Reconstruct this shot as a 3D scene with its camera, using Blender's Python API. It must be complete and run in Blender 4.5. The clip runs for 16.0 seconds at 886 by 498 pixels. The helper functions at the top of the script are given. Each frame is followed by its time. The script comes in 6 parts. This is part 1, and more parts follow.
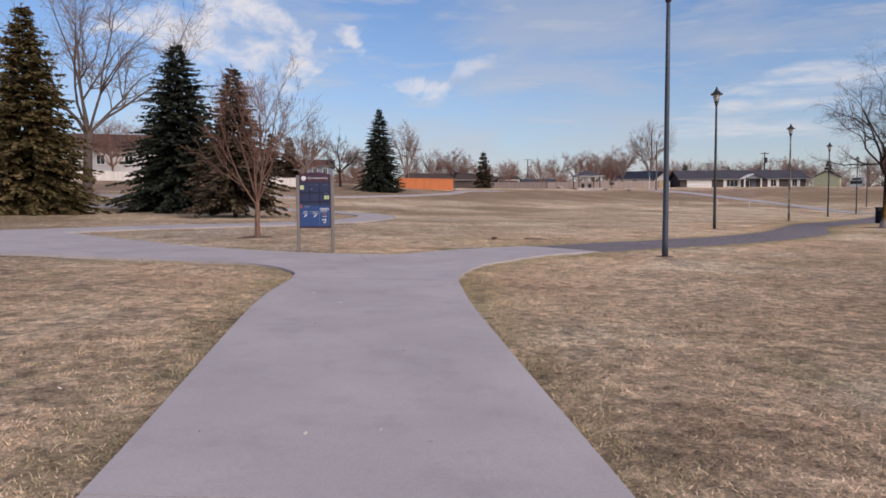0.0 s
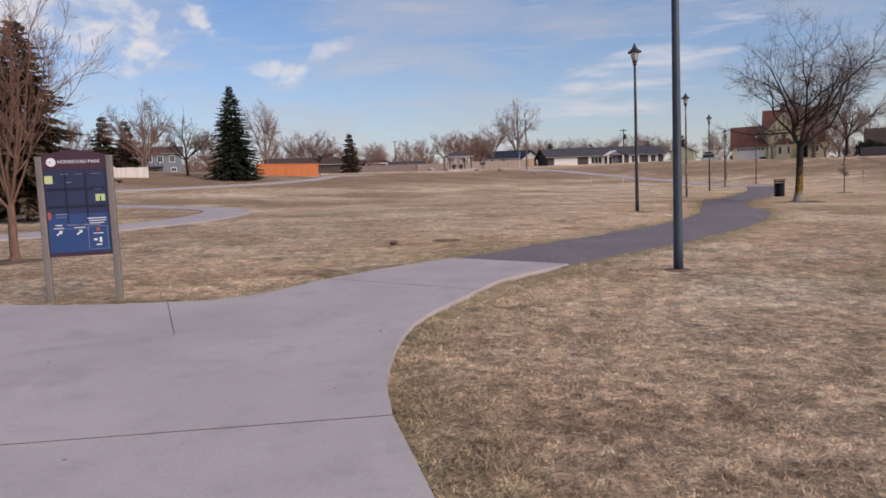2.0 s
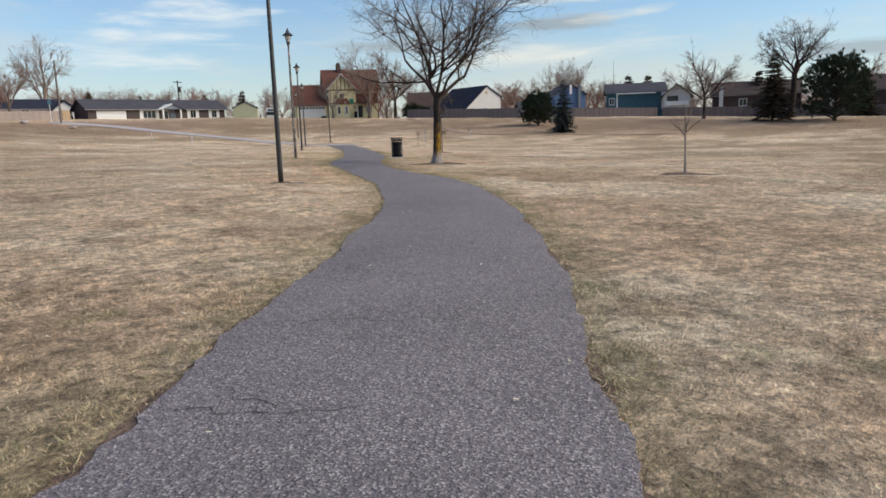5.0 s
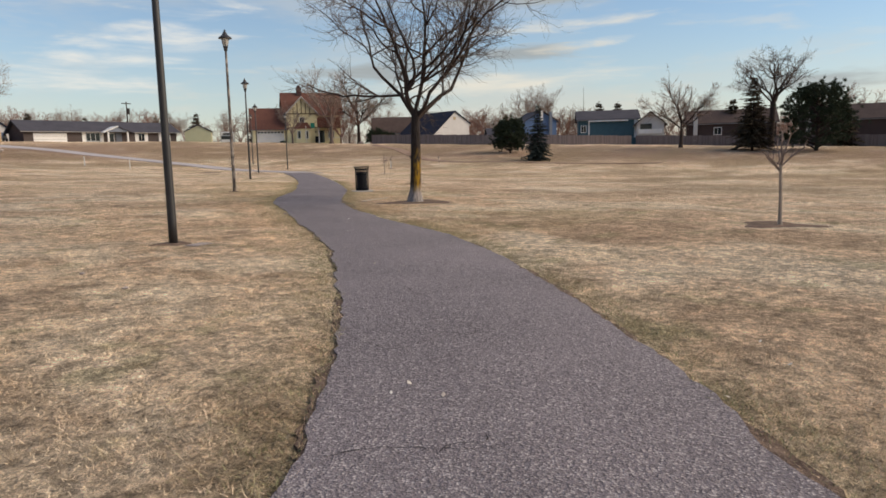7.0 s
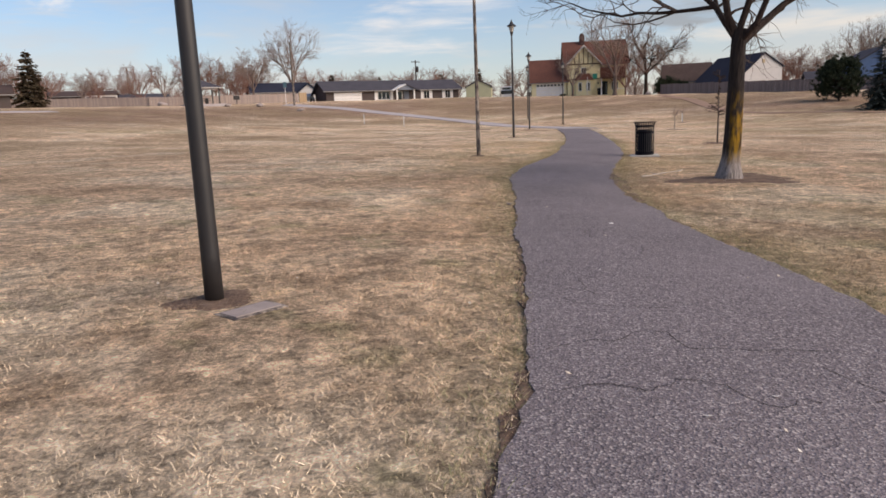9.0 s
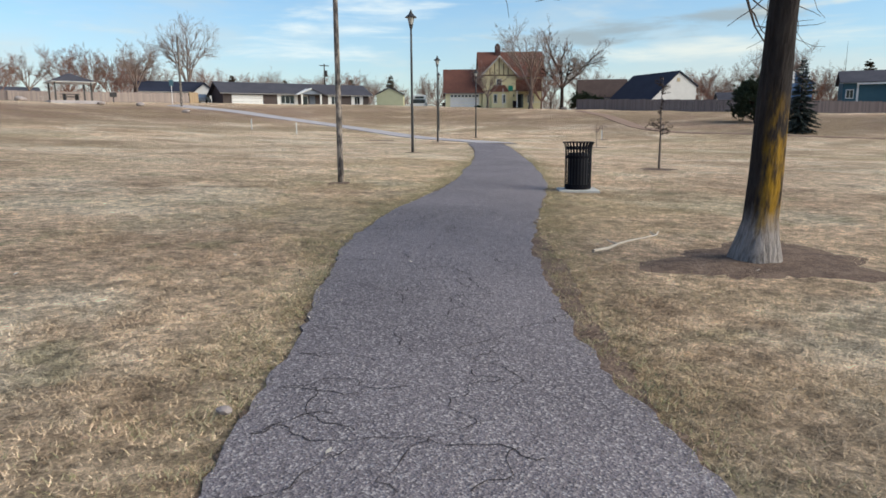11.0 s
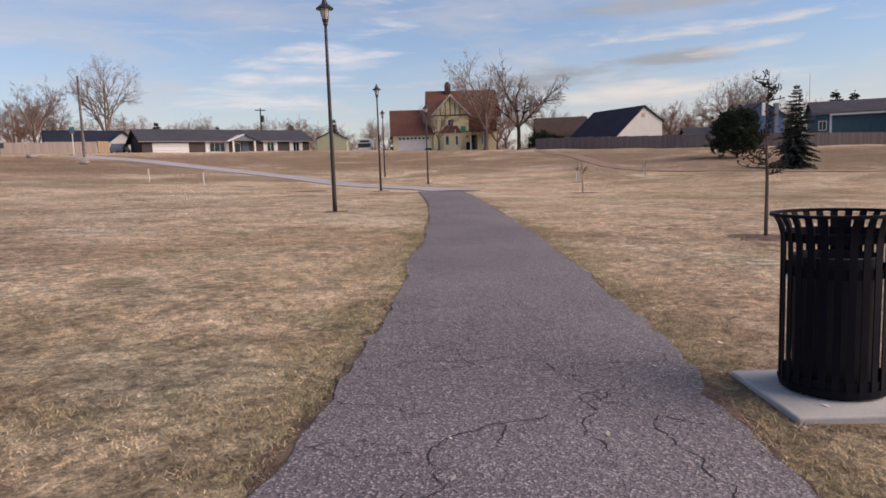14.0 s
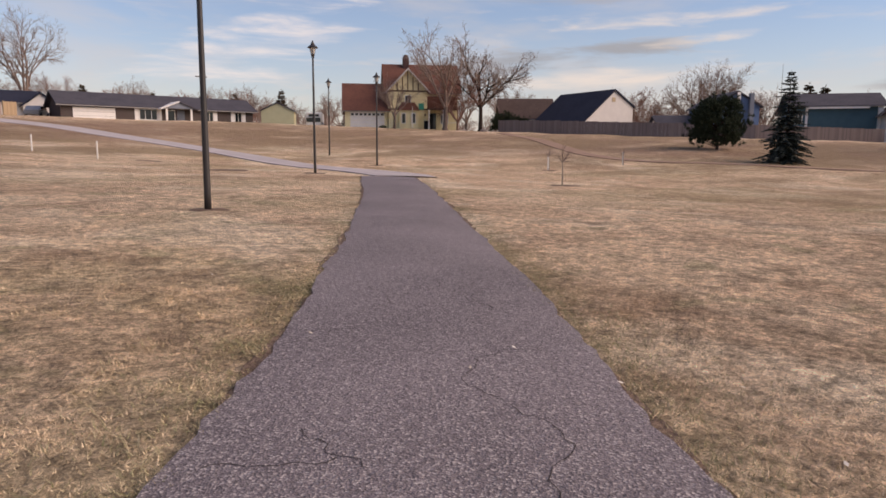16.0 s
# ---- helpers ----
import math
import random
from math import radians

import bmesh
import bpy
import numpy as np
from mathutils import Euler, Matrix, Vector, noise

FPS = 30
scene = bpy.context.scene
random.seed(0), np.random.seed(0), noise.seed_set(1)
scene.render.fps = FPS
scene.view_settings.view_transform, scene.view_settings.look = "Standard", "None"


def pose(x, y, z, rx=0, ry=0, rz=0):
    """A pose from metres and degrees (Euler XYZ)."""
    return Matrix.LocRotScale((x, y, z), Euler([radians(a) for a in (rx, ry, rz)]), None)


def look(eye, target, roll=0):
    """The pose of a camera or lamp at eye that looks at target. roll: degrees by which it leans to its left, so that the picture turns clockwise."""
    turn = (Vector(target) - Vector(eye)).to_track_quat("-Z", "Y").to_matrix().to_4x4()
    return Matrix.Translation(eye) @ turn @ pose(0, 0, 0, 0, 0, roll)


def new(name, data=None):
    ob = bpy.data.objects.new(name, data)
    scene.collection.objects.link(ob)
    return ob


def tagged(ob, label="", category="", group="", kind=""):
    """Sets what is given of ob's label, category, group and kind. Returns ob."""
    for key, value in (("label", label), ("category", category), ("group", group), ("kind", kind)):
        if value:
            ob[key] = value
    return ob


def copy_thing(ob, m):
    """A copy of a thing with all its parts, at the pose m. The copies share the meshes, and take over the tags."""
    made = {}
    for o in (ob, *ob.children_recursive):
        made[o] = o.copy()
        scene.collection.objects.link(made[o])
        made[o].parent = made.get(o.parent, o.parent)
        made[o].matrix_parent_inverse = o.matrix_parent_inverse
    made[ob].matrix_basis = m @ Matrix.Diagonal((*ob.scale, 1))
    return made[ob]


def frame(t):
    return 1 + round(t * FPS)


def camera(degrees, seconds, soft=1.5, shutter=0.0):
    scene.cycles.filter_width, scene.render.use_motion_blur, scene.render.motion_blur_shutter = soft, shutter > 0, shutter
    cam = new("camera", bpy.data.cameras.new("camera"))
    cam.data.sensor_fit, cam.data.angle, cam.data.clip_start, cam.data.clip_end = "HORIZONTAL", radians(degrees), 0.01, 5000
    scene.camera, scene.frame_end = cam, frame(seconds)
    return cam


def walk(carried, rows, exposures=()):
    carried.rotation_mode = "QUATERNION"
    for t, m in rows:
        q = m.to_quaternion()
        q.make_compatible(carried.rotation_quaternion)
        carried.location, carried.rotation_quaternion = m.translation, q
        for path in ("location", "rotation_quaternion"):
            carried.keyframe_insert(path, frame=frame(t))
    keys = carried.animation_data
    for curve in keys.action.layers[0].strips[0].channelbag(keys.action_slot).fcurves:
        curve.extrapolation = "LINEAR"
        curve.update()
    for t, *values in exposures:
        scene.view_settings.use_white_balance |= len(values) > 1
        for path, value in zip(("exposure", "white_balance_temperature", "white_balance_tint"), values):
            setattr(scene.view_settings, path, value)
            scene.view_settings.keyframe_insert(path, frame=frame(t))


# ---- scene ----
cam = camera(65.7, 16.0, soft=1.65)
PATH = [
    (0, (1.194, -0.019, 0.957), (1.110, 1.976, 0.841), -0.32),
    (0.5, (1.024, 1.431, 0.988), (1.042, 3.427, 0.852), -1.88),
    (1, (0.885, 2.988, 1.026), (1.028, 4.978, 0.881), -2.34),
    (1.5, (0.816, 4.437, 1.076), (1.058, 6.416, 0.924), -2.49),
    (2, (0.777, 5.941, 1.133), (1.075, 7.911, 0.961), -2.42),
    (2.5, (0.743, 7.397, 1.148), (1.106, 9.354, 0.947), -2.25),
    (3, (0.725, 8.813, 1.170), (1.235, 10.731, 0.923), -2.31),
    (3.5, (0.826, 10.240, 1.159), (1.564, 12.073, 0.847), -2.60),
    (4, (1.137, 11.732, 1.130), (2.115, 13.437, 0.762), -2.46),
    (4.5, (1.637, 13.143, 1.137), (2.829, 14.706, 0.765), -2.09),
    (5, (2.517, 14.608, 1.151), (3.899, 16.014, 0.813), -1.88),
    (5.2, (2.982, 15.220, 1.170), (4.434, 16.555, 0.843), -1.57),
    (6.25, (5.155, 17.654, 1.196), (6.652, 18.950, 0.912), -1.66),
    (7.3, (7.206, 20.087, 1.235), (8.629, 21.469, 0.981), -1.27),
    (7.5, (7.630, 20.510, 1.233), (8.991, 21.953, 0.975), -1.87),
    (8, (8.736, 21.621, 1.229), (9.882, 23.233, 0.932), -2.87),
    (8.2, (9.175, 22.110, 1.207), (10.210, 23.790, 0.882), -3.36),
    (9.25, (11.353, 24.826, 1.224), (12.154, 26.621, 0.852), -2.12),
    (10.3, (13.515, 27.505, 1.249), (14.435, 29.240, 0.866), 0.05),
    (10.5, (13.829, 27.912, 1.239), (14.788, 29.626, 0.862), -0.06),
    (11, (14.800, 29.342, 1.223), (15.829, 31.021, 0.874), -0.37),
    (11.5, (15.683, 30.782, 1.190), (16.778, 32.428, 0.888), -0.87),
    (12, (16.602, 32.180, 1.138), (17.763, 33.790, 0.891), -2.37),
    (12.5, (17.527, 33.598, 1.227), (18.722, 35.186, 1.009), -3.37),
    (13, (18.444, 35.013, 1.255), (19.631, 36.610, 1.048), -3.17),
    (13.5, (19.431, 36.475, 1.217), (20.592, 38.090, 1.007), -2.66),
    (14, (20.413, 37.715, 1.205), (21.564, 39.335, 0.980), -1.97),
    (14.5, (21.525, 39.024, 1.226), (22.689, 40.633, 0.987), -1.57),
    (15, (22.587, 40.262, 1.236), (23.770, 41.854, 0.981), -0.87),
    (15.5, (23.598, 41.456, 1.250), (24.811, 43.022, 0.977), 0.02),
    (16, (24.627, 42.887, 1.247), (25.876, 44.423, 0.965), 0.32),
]
# the clip's own exposure and white balance: seconds, stops, kelvin, tint
EXPOSURES = [(0, -0.24, 6400, 14), (2.5, -0.25, 6650, 16), (3.5, -0.22, 7050, 18), (4, -0.17, 7400, 18), (4.5, 0.05, 6750, 6), (5, 0.1, 6400, 2), (7.3, 0.0, 7250, 8), (8, -0.02, 7250, 16),
             (8.2, -0.02, 7300, 16), (10.3, 0.2, 6150, 0), (11, 0.22, 6200, -2), (12, 0.22, 6650, 3), (12.5, 0.17, 6950, 5), (13, -0.03, 6750, 10), (13.5, -0.05, 6850, 14), (14.5, -0.03, 7000, 17), (16, -0.03, 7450, 20)]

walk(cam, [(t, look(eye, target, roll)) for t, eye, target, roll in PATH], EXPOSURES)

# ---------------------------------------------------------------- sky, sun
SUN_AZ, SUN_EL = 138.0, 33.0
world = bpy.data.worlds.new("sky")
scene.world = world
world.use_nodes = True
wn, wl = world.node_tree.nodes, world.node_tree.links
wn.clear()


def wnode(kind, **values):
    n = wn.new(kind)
    for k, v in values.items():
        n.inputs[k].default_value = v
    return n


w_out, w_bg = wn.new("ShaderNodeOutputWorld"), wnode("ShaderNodeBackground", Strength=0.125)
w_sky = wn.new("ShaderNodeTexSky")
w_sky.sky_type, w_sky.sun_disc = "NISHITA", False
w_sky.sun_elevation, w_sky.sun_rotation = radians(SUN_EL), radians(SUN_AZ)
w_sky.air_density, w_sky.dust_density, w_sky.ozone_density = 1.15, 0.35, 3.2
w_co = wn.new("ShaderNodeTexCoord")


def wmath(op, a, b=0.0):
    n = wn.new("ShaderNodeMath")
    n.operation = op
    for i, v in enumerate((a, b)):
        if isinstance(v, (int, float)):
            n.inputs[i].default_value = v
        else:
            wl.new(v, n.inputs[i])
    return n.outputs[0]


def wspan(value, lo, hi, a=0.0, b=1.0):
    n = wnode("ShaderNodeMapRange", **{"From Min": lo, "From Max": hi, "To Min": a, "To Max": b})
    n.interpolation_type = "SMOOTHSTEP"
    wl.new(value, n.inputs["Value"])
    return n.outputs["Result"]


def wmix(fac, a, b, how="MIX"):
    n = wn.new("ShaderNodeMixRGB")
    n.blend_type = how
    for k, v in (("Fac", fac), ("Color1", a), ("Color2", b)):
        if isinstance(v, (int, float)):
            n.inputs[k].default_value = v
        elif isinstance(v, tuple):
            n.inputs[k].default_value = (*v, 1)
        else:
            wl.new(v, n.inputs[k])
    return n.outputs["Color"]


# bearing and height of each point of the sky, in degrees
w_sep = wn.new("ShaderNodeSeparateXYZ")
wl.new(w_co.outputs["Generated"], w_sep.inputs["Vector"])
bearing = wmath("MULTIPLY", wmath("ARCTAN2", w_sep.outputs["X"], w_sep.outputs["Y"]), 57.2958)
above = wmath("MULTIPLY", wmath("ARCSINE", w_sep.outputs["Z"]), 57.2958)


def wnoise(sx, sy, detail=7.0, rough=0.58, twist=0.3, seed=0.0):
    c = wn.new("ShaderNodeCombineXYZ")
    wl.new(wmath("MULTIPLY", bearing, sx), c.inputs["X"])
    wl.new(wmath("MULTIPLY", above, sy), c.inputs["Y"])
    c.inputs["Z"].default_value = seed
    n = wnode("ShaderNodeTexNoise", Scale=1.0, Detail=detail, Roughness=rough, Distortion=twist)
    wl.new(c.outputs["Vector"], n.inputs["Vector"])
    return n.outputs["Fac"]


streaky, puffy, veil = wnoise(0.13, 0.8), wnoise(0.3, 0.42, seed=4.0), wnoise(0.05, 0.17, 6.0, seed=9.0)
sky_c = wmix(1.0, w_sky.outputs["Color"], (0.81, 0.955, 1.15), "MULTIPLY")
# a thin veil of high cloud, and the pale air near the horizon
sky_c = wmix(wmath("MULTIPLY", wspan(veil, 0.42, 0.66), 0.45), sky_c, (4.7, 4.9, 5.25))
sky_c = wmix(wmath("MULTIPLY", wspan(streaky, 0.50, 0.72), 0.35), sky_c, (5.7, 5.65, 5.7))
low_air = wmath("EXPONENT", wmath("MULTIPLY", wmath("ABSOLUTE", above), -0.17))
sky_c = wmix(wmath("MULTIPLY", low_air, 0.8), sky_c, (5.8, 5.45, 5.15))
WHITE_CLOUD, WARM_CLOUD, GREY_CLOUD = (7.2, 7.1, 7.2), (6.7, 6.35, 5.95), (2.75, 3.05, 3.45)
# bearing, height, half width, half height, rise, raggedness, softness, thickness, colour
for az, el, a, b, rise, rag, soft_edge, thick, colour, grain in (
        (-22, 15.5, 12, 6.0, -0.25, 2.2, 1.3, 0.9, WHITE_CLOUD, puffy),
        (-13.5, 11.8, 2.6, 1.7, 0.2, 2.6, 1.2, 0.8, WHITE_CLOUD, puffy),
        (-10.3, 13.9, 1.4, 1.0, -0.2, 2.0, 1.0, 0.8, WHITE_CLOUD, puffy),
        (-4.4, 9.7, 2.9, 1.3, -0.15, 2.4, 1.2, 0.7, WHITE_CLOUD, puffy),
        (0.4, 11.8, 2.5, 0.9, 0.3, 2.4, 1.4, 0.5, WHITE_CLOUD, puffy),
        (24, 8.0, 12, 3.4, 0.35, 2.6, 2.0, 0.65, WHITE_CLOUD, streaky),
        (52, 5.7, 15, 1.2, 0.05, 1.2, 1.2, 0.75, WARM_CLOUD, streaky),
        (48, 7.4, 14, 1.2, 0.07, 1.8, 1.1, 0.85, GREY_CLOUD, streaky),
        (60.5, 8.6, 5.0, 0.6, 0.1, 2.6, 2.0, 0.75, WARM_CLOUD, streaky),
        (56, 10.1, 11, 0.9, 0.06, 2.8, 2.2, 0.75, WARM_CLOUD, streaky),
        (55, 12.2, 14, 1.0, 0.03, 1.8, 1.2, 0.6, GREY_CLOUD, streaky),
        (62, 13.3, 12, 0.8, 0.03, 2.4, 2.0, 0.7, WARM_CLOUD, streaky),
        (77, 4.9, 9, 0.9, 0.02, 1.4, 1.0, 0.7, GREY_CLOUD, streaky)):
    du = wmath("SUBTRACT", bearing, az)
    dv = wmath("SUBTRACT", wmath("SUBTRACT", above, el), wmath("MULTIPLY", du, rise))
    far_out = wmath("ADD", wmath("POWER", wmath("ABSOLUTE", wmath("DIVIDE", du, a)), 2.0), wmath("POWER", wmath("ABSOLUTE", wmath("DIVIDE", dv, b)), 2.0))
    body = wmath("ADD", wmath("SUBTRACT", 0.8, far_out), wmath("MULTIPLY", wmath("SUBTRACT", grain, 0.5), rag * 2))
    sky_c = wmix(wmath("MULTIPLY", wspan(body, 0.0, soft_edge), thick), sky_c, colour)
wl.new(sky_c, w_bg.inputs["Color"])
wl.new(w_bg.outputs["Background"], w_out.inputs["Surface"])

sun = new("sun", bpy.data.lights.new("sun", "SUN"))
sun.data.energy, sun.data.angle, sun.data.color = 4.3, radians(60), (1.0, 0.85, 0.71)
sun_from = Vector((math.sin(radians(SUN_AZ)) * math.cos(radians(SUN_EL)), math.cos(radians(SUN_AZ)) * math.cos(radians(SUN_EL)), math.sin(radians(SUN_EL))))
sun.matrix_world = look(sun_from * 200, (0, 0, 0))


# ---------------------------------------------------------------- materials
class Nodes:
    """A node material under construction."""

    def __init__(self, name, rough=0.8, metal=0.0):
        self.mat = bpy.data.materials.new(name)
        self.mat.use_nodes = True
        self.n, self.l = self.mat.node_tree.nodes, self.mat.node_tree.links
        self.bsdf = self.n["Principled BSDF"]
        self.bsdf.inputs["Roughness"].default_value = rough
        self.bsdf.inputs["Metallic"].default_value = metal
        self.bsdf.inputs["Specular IOR Level"].default_value = 0.5 if rough < 0.7 else 0.15
        self.geo = self.n.new("ShaderNodeNewGeometry")
        self.tex = self.n.new("ShaderNodeTexCoord")

    def pos(self, scale=(1, 1, 1), own=False):
        m = self.n.new("ShaderNodeMapping")
        m.inputs["Scale"].default_value = scale
        self.l.new(self.tex.outputs["Object"] if own else self.geo.outputs["Position"], m.inputs["Vector"])
        return m.outputs["Vector"]

    def noise(self, vec, scale, detail=4.0, rough=0.55, lo=0.35, hi=0.65):
        n = self.n.new("ShaderNodeTexNoise")
        n.inputs["Scale"].default_value, n.inputs["Detail"].default_value, n.inputs["Roughness"].default_value = scale, detail, rough
        self.l.new(vec, n.inputs["Vector"])
        return self.span(n.outputs["Fac"], lo, hi)

    def voronoi(self, vec, scale, feature="F1", out="Distance"):
        n = self.n.new("ShaderNodeTexVoronoi")
        n.feature = feature
        n.inputs["Scale"].default_value = scale
        self.l.new(vec, n.inputs["Vector"])
        return n.outputs[out]

    def span(self, value, lo, hi, a=0.0, b=1.0):
        n = self.n.new("ShaderNodeMapRange")
        for k, v in zip(("From Min", "From Max", "To Min", "To Max"), (lo, hi, a, b)):
            n.inputs[k].default_value = v
        self.l.new(value, n.inputs["Value"])
        return n.outputs["Result"]

    def sums(self, op, a, b):
        n = self.n.new("ShaderNodeMath")
        n.operation = op
        for i, v in enumerate((a, b)):
            if isinstance(v, (int, float)):
                n.inputs[i].default_value = v
            else:
                self.l.new(v, n.inputs[i])
        return n.outputs[0]

    def mix(self, fac, a, b, how="MIX"):
        n = self.n.new("ShaderNodeMixRGB")
        n.blend_type = how
        for k, v in (("Fac", fac), ("Color1", a), ("Color2", b)):
            if isinstance(v, (int, float)):
                n.inputs[k].default_value = v
            elif isinstance(v, tuple):
                n.inputs[k].default_value = (*v, 1)
            else:
                self.l.new(v, n.inputs[k])
        return n.outputs["Color"]

    def colour(self, c):
        if isinstance(c, tuple):
            self.bsdf.inputs["Base Color"].default_value = (*c, 1)
        else:
            self.l.new(c, self.bsdf.inputs["Base Color"])
        return self

    def bump(self, value, strength=0.3, depth=0.02):
        n = self.n.new("ShaderNodeBump")
        n.inputs["Strength"].default_value, n.inputs["Distance"].default_value = strength, depth
        self.l.new(value, n.inputs["Height"])
        self.l.new(n.outputs["Normal"], self.bsdf.inputs["Normal"])
        return self

    def gloss(self, value):
        self.l.new(value, self.bsdf.inputs["Roughness"])
        return self


def plain(name, c, c2=None, scale=6.0, rough=0.75, metal=0.0, bump=0.15, own=False):
    """A surface with two scales of variation between two near colours."""
    m = Nodes(name, rough, metal)
    c2 = c2 or tuple(v * 0.75 for v in c)
    v = m.pos(own=own)
    big, fine = m.noise(v, scale * 0.17, 3), m.noise(v, scale, 5)
    m.colour(m.mix(m.sums("MULTIPLY", m.sums("ADD", big, fine), 0.5), c, c2))
    if bump:
        m.bump(fine, bump, 0.01)
    return m.mat


def islands(name, cols, rough=0.8):
    """Leaves and blades: each island takes a colour of its own."""
    m = Nodes(name, rough)
    r = m.n.new("ShaderNodeValToRGB")
    r.color_ramp.elements[0].color, r.color_ramp.elements[1].color = (*cols[0], 1), (*cols[-1], 1)
    for i, c in enumerate(cols[1:-1], 1):
        r.color_ramp.elements.new(i / (len(cols) - 1)).color = (*c, 1)
    m.l.new(m.geo.outputs["Random Per Island"], r.inputs["Fac"])
    big = m.noise(m.pos(), 0.35, 3)
    m.colour(m.mix(m.sums("MULTIPLY", big, 0.35), r.outputs["Color"], cols[len(cols) // 2]))
    return m.mat


def lawn_colour(m):
    """Dormant lawn: straw, brown and olive patches broken into clumps."""
    v = m.pos()
    c = m.mix(m.noise(v, 0.05, 3, 0.5, 0.4, 0.6), (0.68, 0.50, 0.34), (0.72, 0.55, 0.385))
    c = m.mix(m.sums("MULTIPLY", m.noise(m.pos((0.7, 1.0, 1)), 0.30, 5, 0.6, 0.48, 0.57), 0.5), c, (0.47, 0.315, 0.205))
    c = m.mix(m.sums("MULTIPLY", m.noise(m.pos((1.0, 0.8, 1)), 0.23, 5, 0.6, 0.52, 0.60), 0.75), c, (0.80, 0.66, 0.49))
    c = m.mix(m.sums("MULTIPLY", m.noise(m.pos((0.9, 1.1, 1)), 0.075, 6, 0.62, 0.53, 0.60), 0.38), c, (0.34, 0.28, 0.145))
    c = m.mix(m.sums("MULTIPLY", m.noise(m.pos((1.2, 0.9, 1)), 0.16, 6, 0.62, 0.57, 0.63), 0.55), c, (0.33, 0.215, 0.135))
    c = m.mix(m.sums("MULTIPLY", m.noise(m.pos((0.8, 1.0, 1)), 0.5, 6, 0.64, 0.57, 0.64), 0.5), c, (0.30, 0.20, 0.135))
    c = m.mix(m.sums("MULTIPLY", m.noise(v, 0.9, 6, 0.66, 0.57, 0.64), 0.45), c, (0.28, 0.265, 0.14))
    c = m.mix(1.0, c, m.span(m.noise(v, 2.1, 5, 0.6, 0.36, 0.64), 0, 1, 0.80, 1.20), "MULTIPLY")
    c = m.mix(1.0, c, m.span(m.noise(v, 6.5, 5, 0.65, 0.36, 0.64), 0, 1, 0.66, 1.32), "MULTIPLY")
    rise = m.n.new("ShaderNodeAttribute")
    rise.attribute_name = "bank"
    rough_grass = m.sums("MULTIPLY", rise.outputs["Fac"], m.noise(m.pos((0.5, 0.5, 1)), 0.35, 5, 0.6, 0.25, 0.5))
    c = m.mix(m.sums("MULTIPLY", rough_grass, 0.85), c, (0.255, 0.165, 0.115))
    # dark brown bands painted into the far lawn's colour as shade
    far_shade = m.n.new("ShaderNodeAttribute")
    far_shade.attribute_name = "shaded_lawn"
    shade_bands = m.sums("MULTIPLY", far_shade.outputs["Fac"], m.noise(m.pos((0.8, 1.3, 1)), 0.11, 5, 0.6, 0.44, 0.58))
    c = m.mix(m.sums("MULTIPLY", shade_bands, 0.7), c, (0.285, 0.205, 0.125))
    a = m.n.new("ShaderNodeAttribute")
    a.attribute_name = "edge"
    near = m.sums("MULTIPLY", a.outputs["Fac"], m.noise(v, 0.9, 4, 0.6, 0.3, 0.7))
    return m.mix(m.sums("MULTIPLY", near, 0.75), c, (0.19, 0.165, 0.08))


def turf_material():
    m = Nodes("dormant_turf", 0.95)
    v = m.pos()
    mid, tuft, fine = m.noise(v, 2.1, 6, 0.65, 0.36, 0.64), m.noise(v, 12, 6, 0.72, 0.36, 0.64), m.noise(v, 40, 6, 0.72, 0.36, 0.64)
    c = lawn_colour(m)
    c = m.mix(1.0, c, m.span(tuft, 0, 1, 0.56, 1.46), "MULTIPLY")
    c = m.mix(1.0, c, m.span(fine, 0, 1, 0.60, 1.42), "MULTIPLY")
    m.colour(c).bump(m.sums("ADD", m.sums("MULTIPLY", fine, 0.6), m.sums("ADD", tuft, m.sums("MULTIPLY", mid, 2.0))), 1.0, 0.04)
    return m.mat


def blade_material():
    """Blades in the lawn's own patches, each a little lighter or darker."""
    m = Nodes("dry_blades", 0.9)
    m.colour(m.mix(1.0, lawn_colour(m), m.span(m.geo.outputs["Random Per Island"], 0, 1, 0.72, 1.28), "MULTIPLY"))
    return m.mat


def asphalt_material():
    m = Nodes("old_asphalt", 0.85)
    v = m.pos()
    stone = m.voronoi(v, 100)
    pick = m.voronoi(v, 100, out="Color")
    sep = m.n.new("ShaderNodeSeparateColor")
    m.l.new(pick, sep.inputs["Color"])
    c = m.mix(m.noise(v, 0.5, 4), (0.138, 0.118, 0.128), (0.196, 0.168, 0.180))
    c = m.mix(m.sums("MULTIPLY", m.span(sep.outputs[0], 0.60, 0.93), 0.7), c, (0.42, 0.38, 0.375))
    c = m.mix(m.sums("MULTIPLY", m.span(sep.outputs[1], 0.55, 0.85), 0.65), c, (0.07, 0.06, 0.065))
    c = m.mix(m.sums("MULTIPLY", m.noise(v, 13, 5, 0.6, 0.5, 0.75), 0.35), c, (0.098, 0.084, 0.092))
    m.colour(c).bump(m.sums("ADD", stone, m.noise(v, 30, 4)), 0.6, 0.008)
    return m.mat


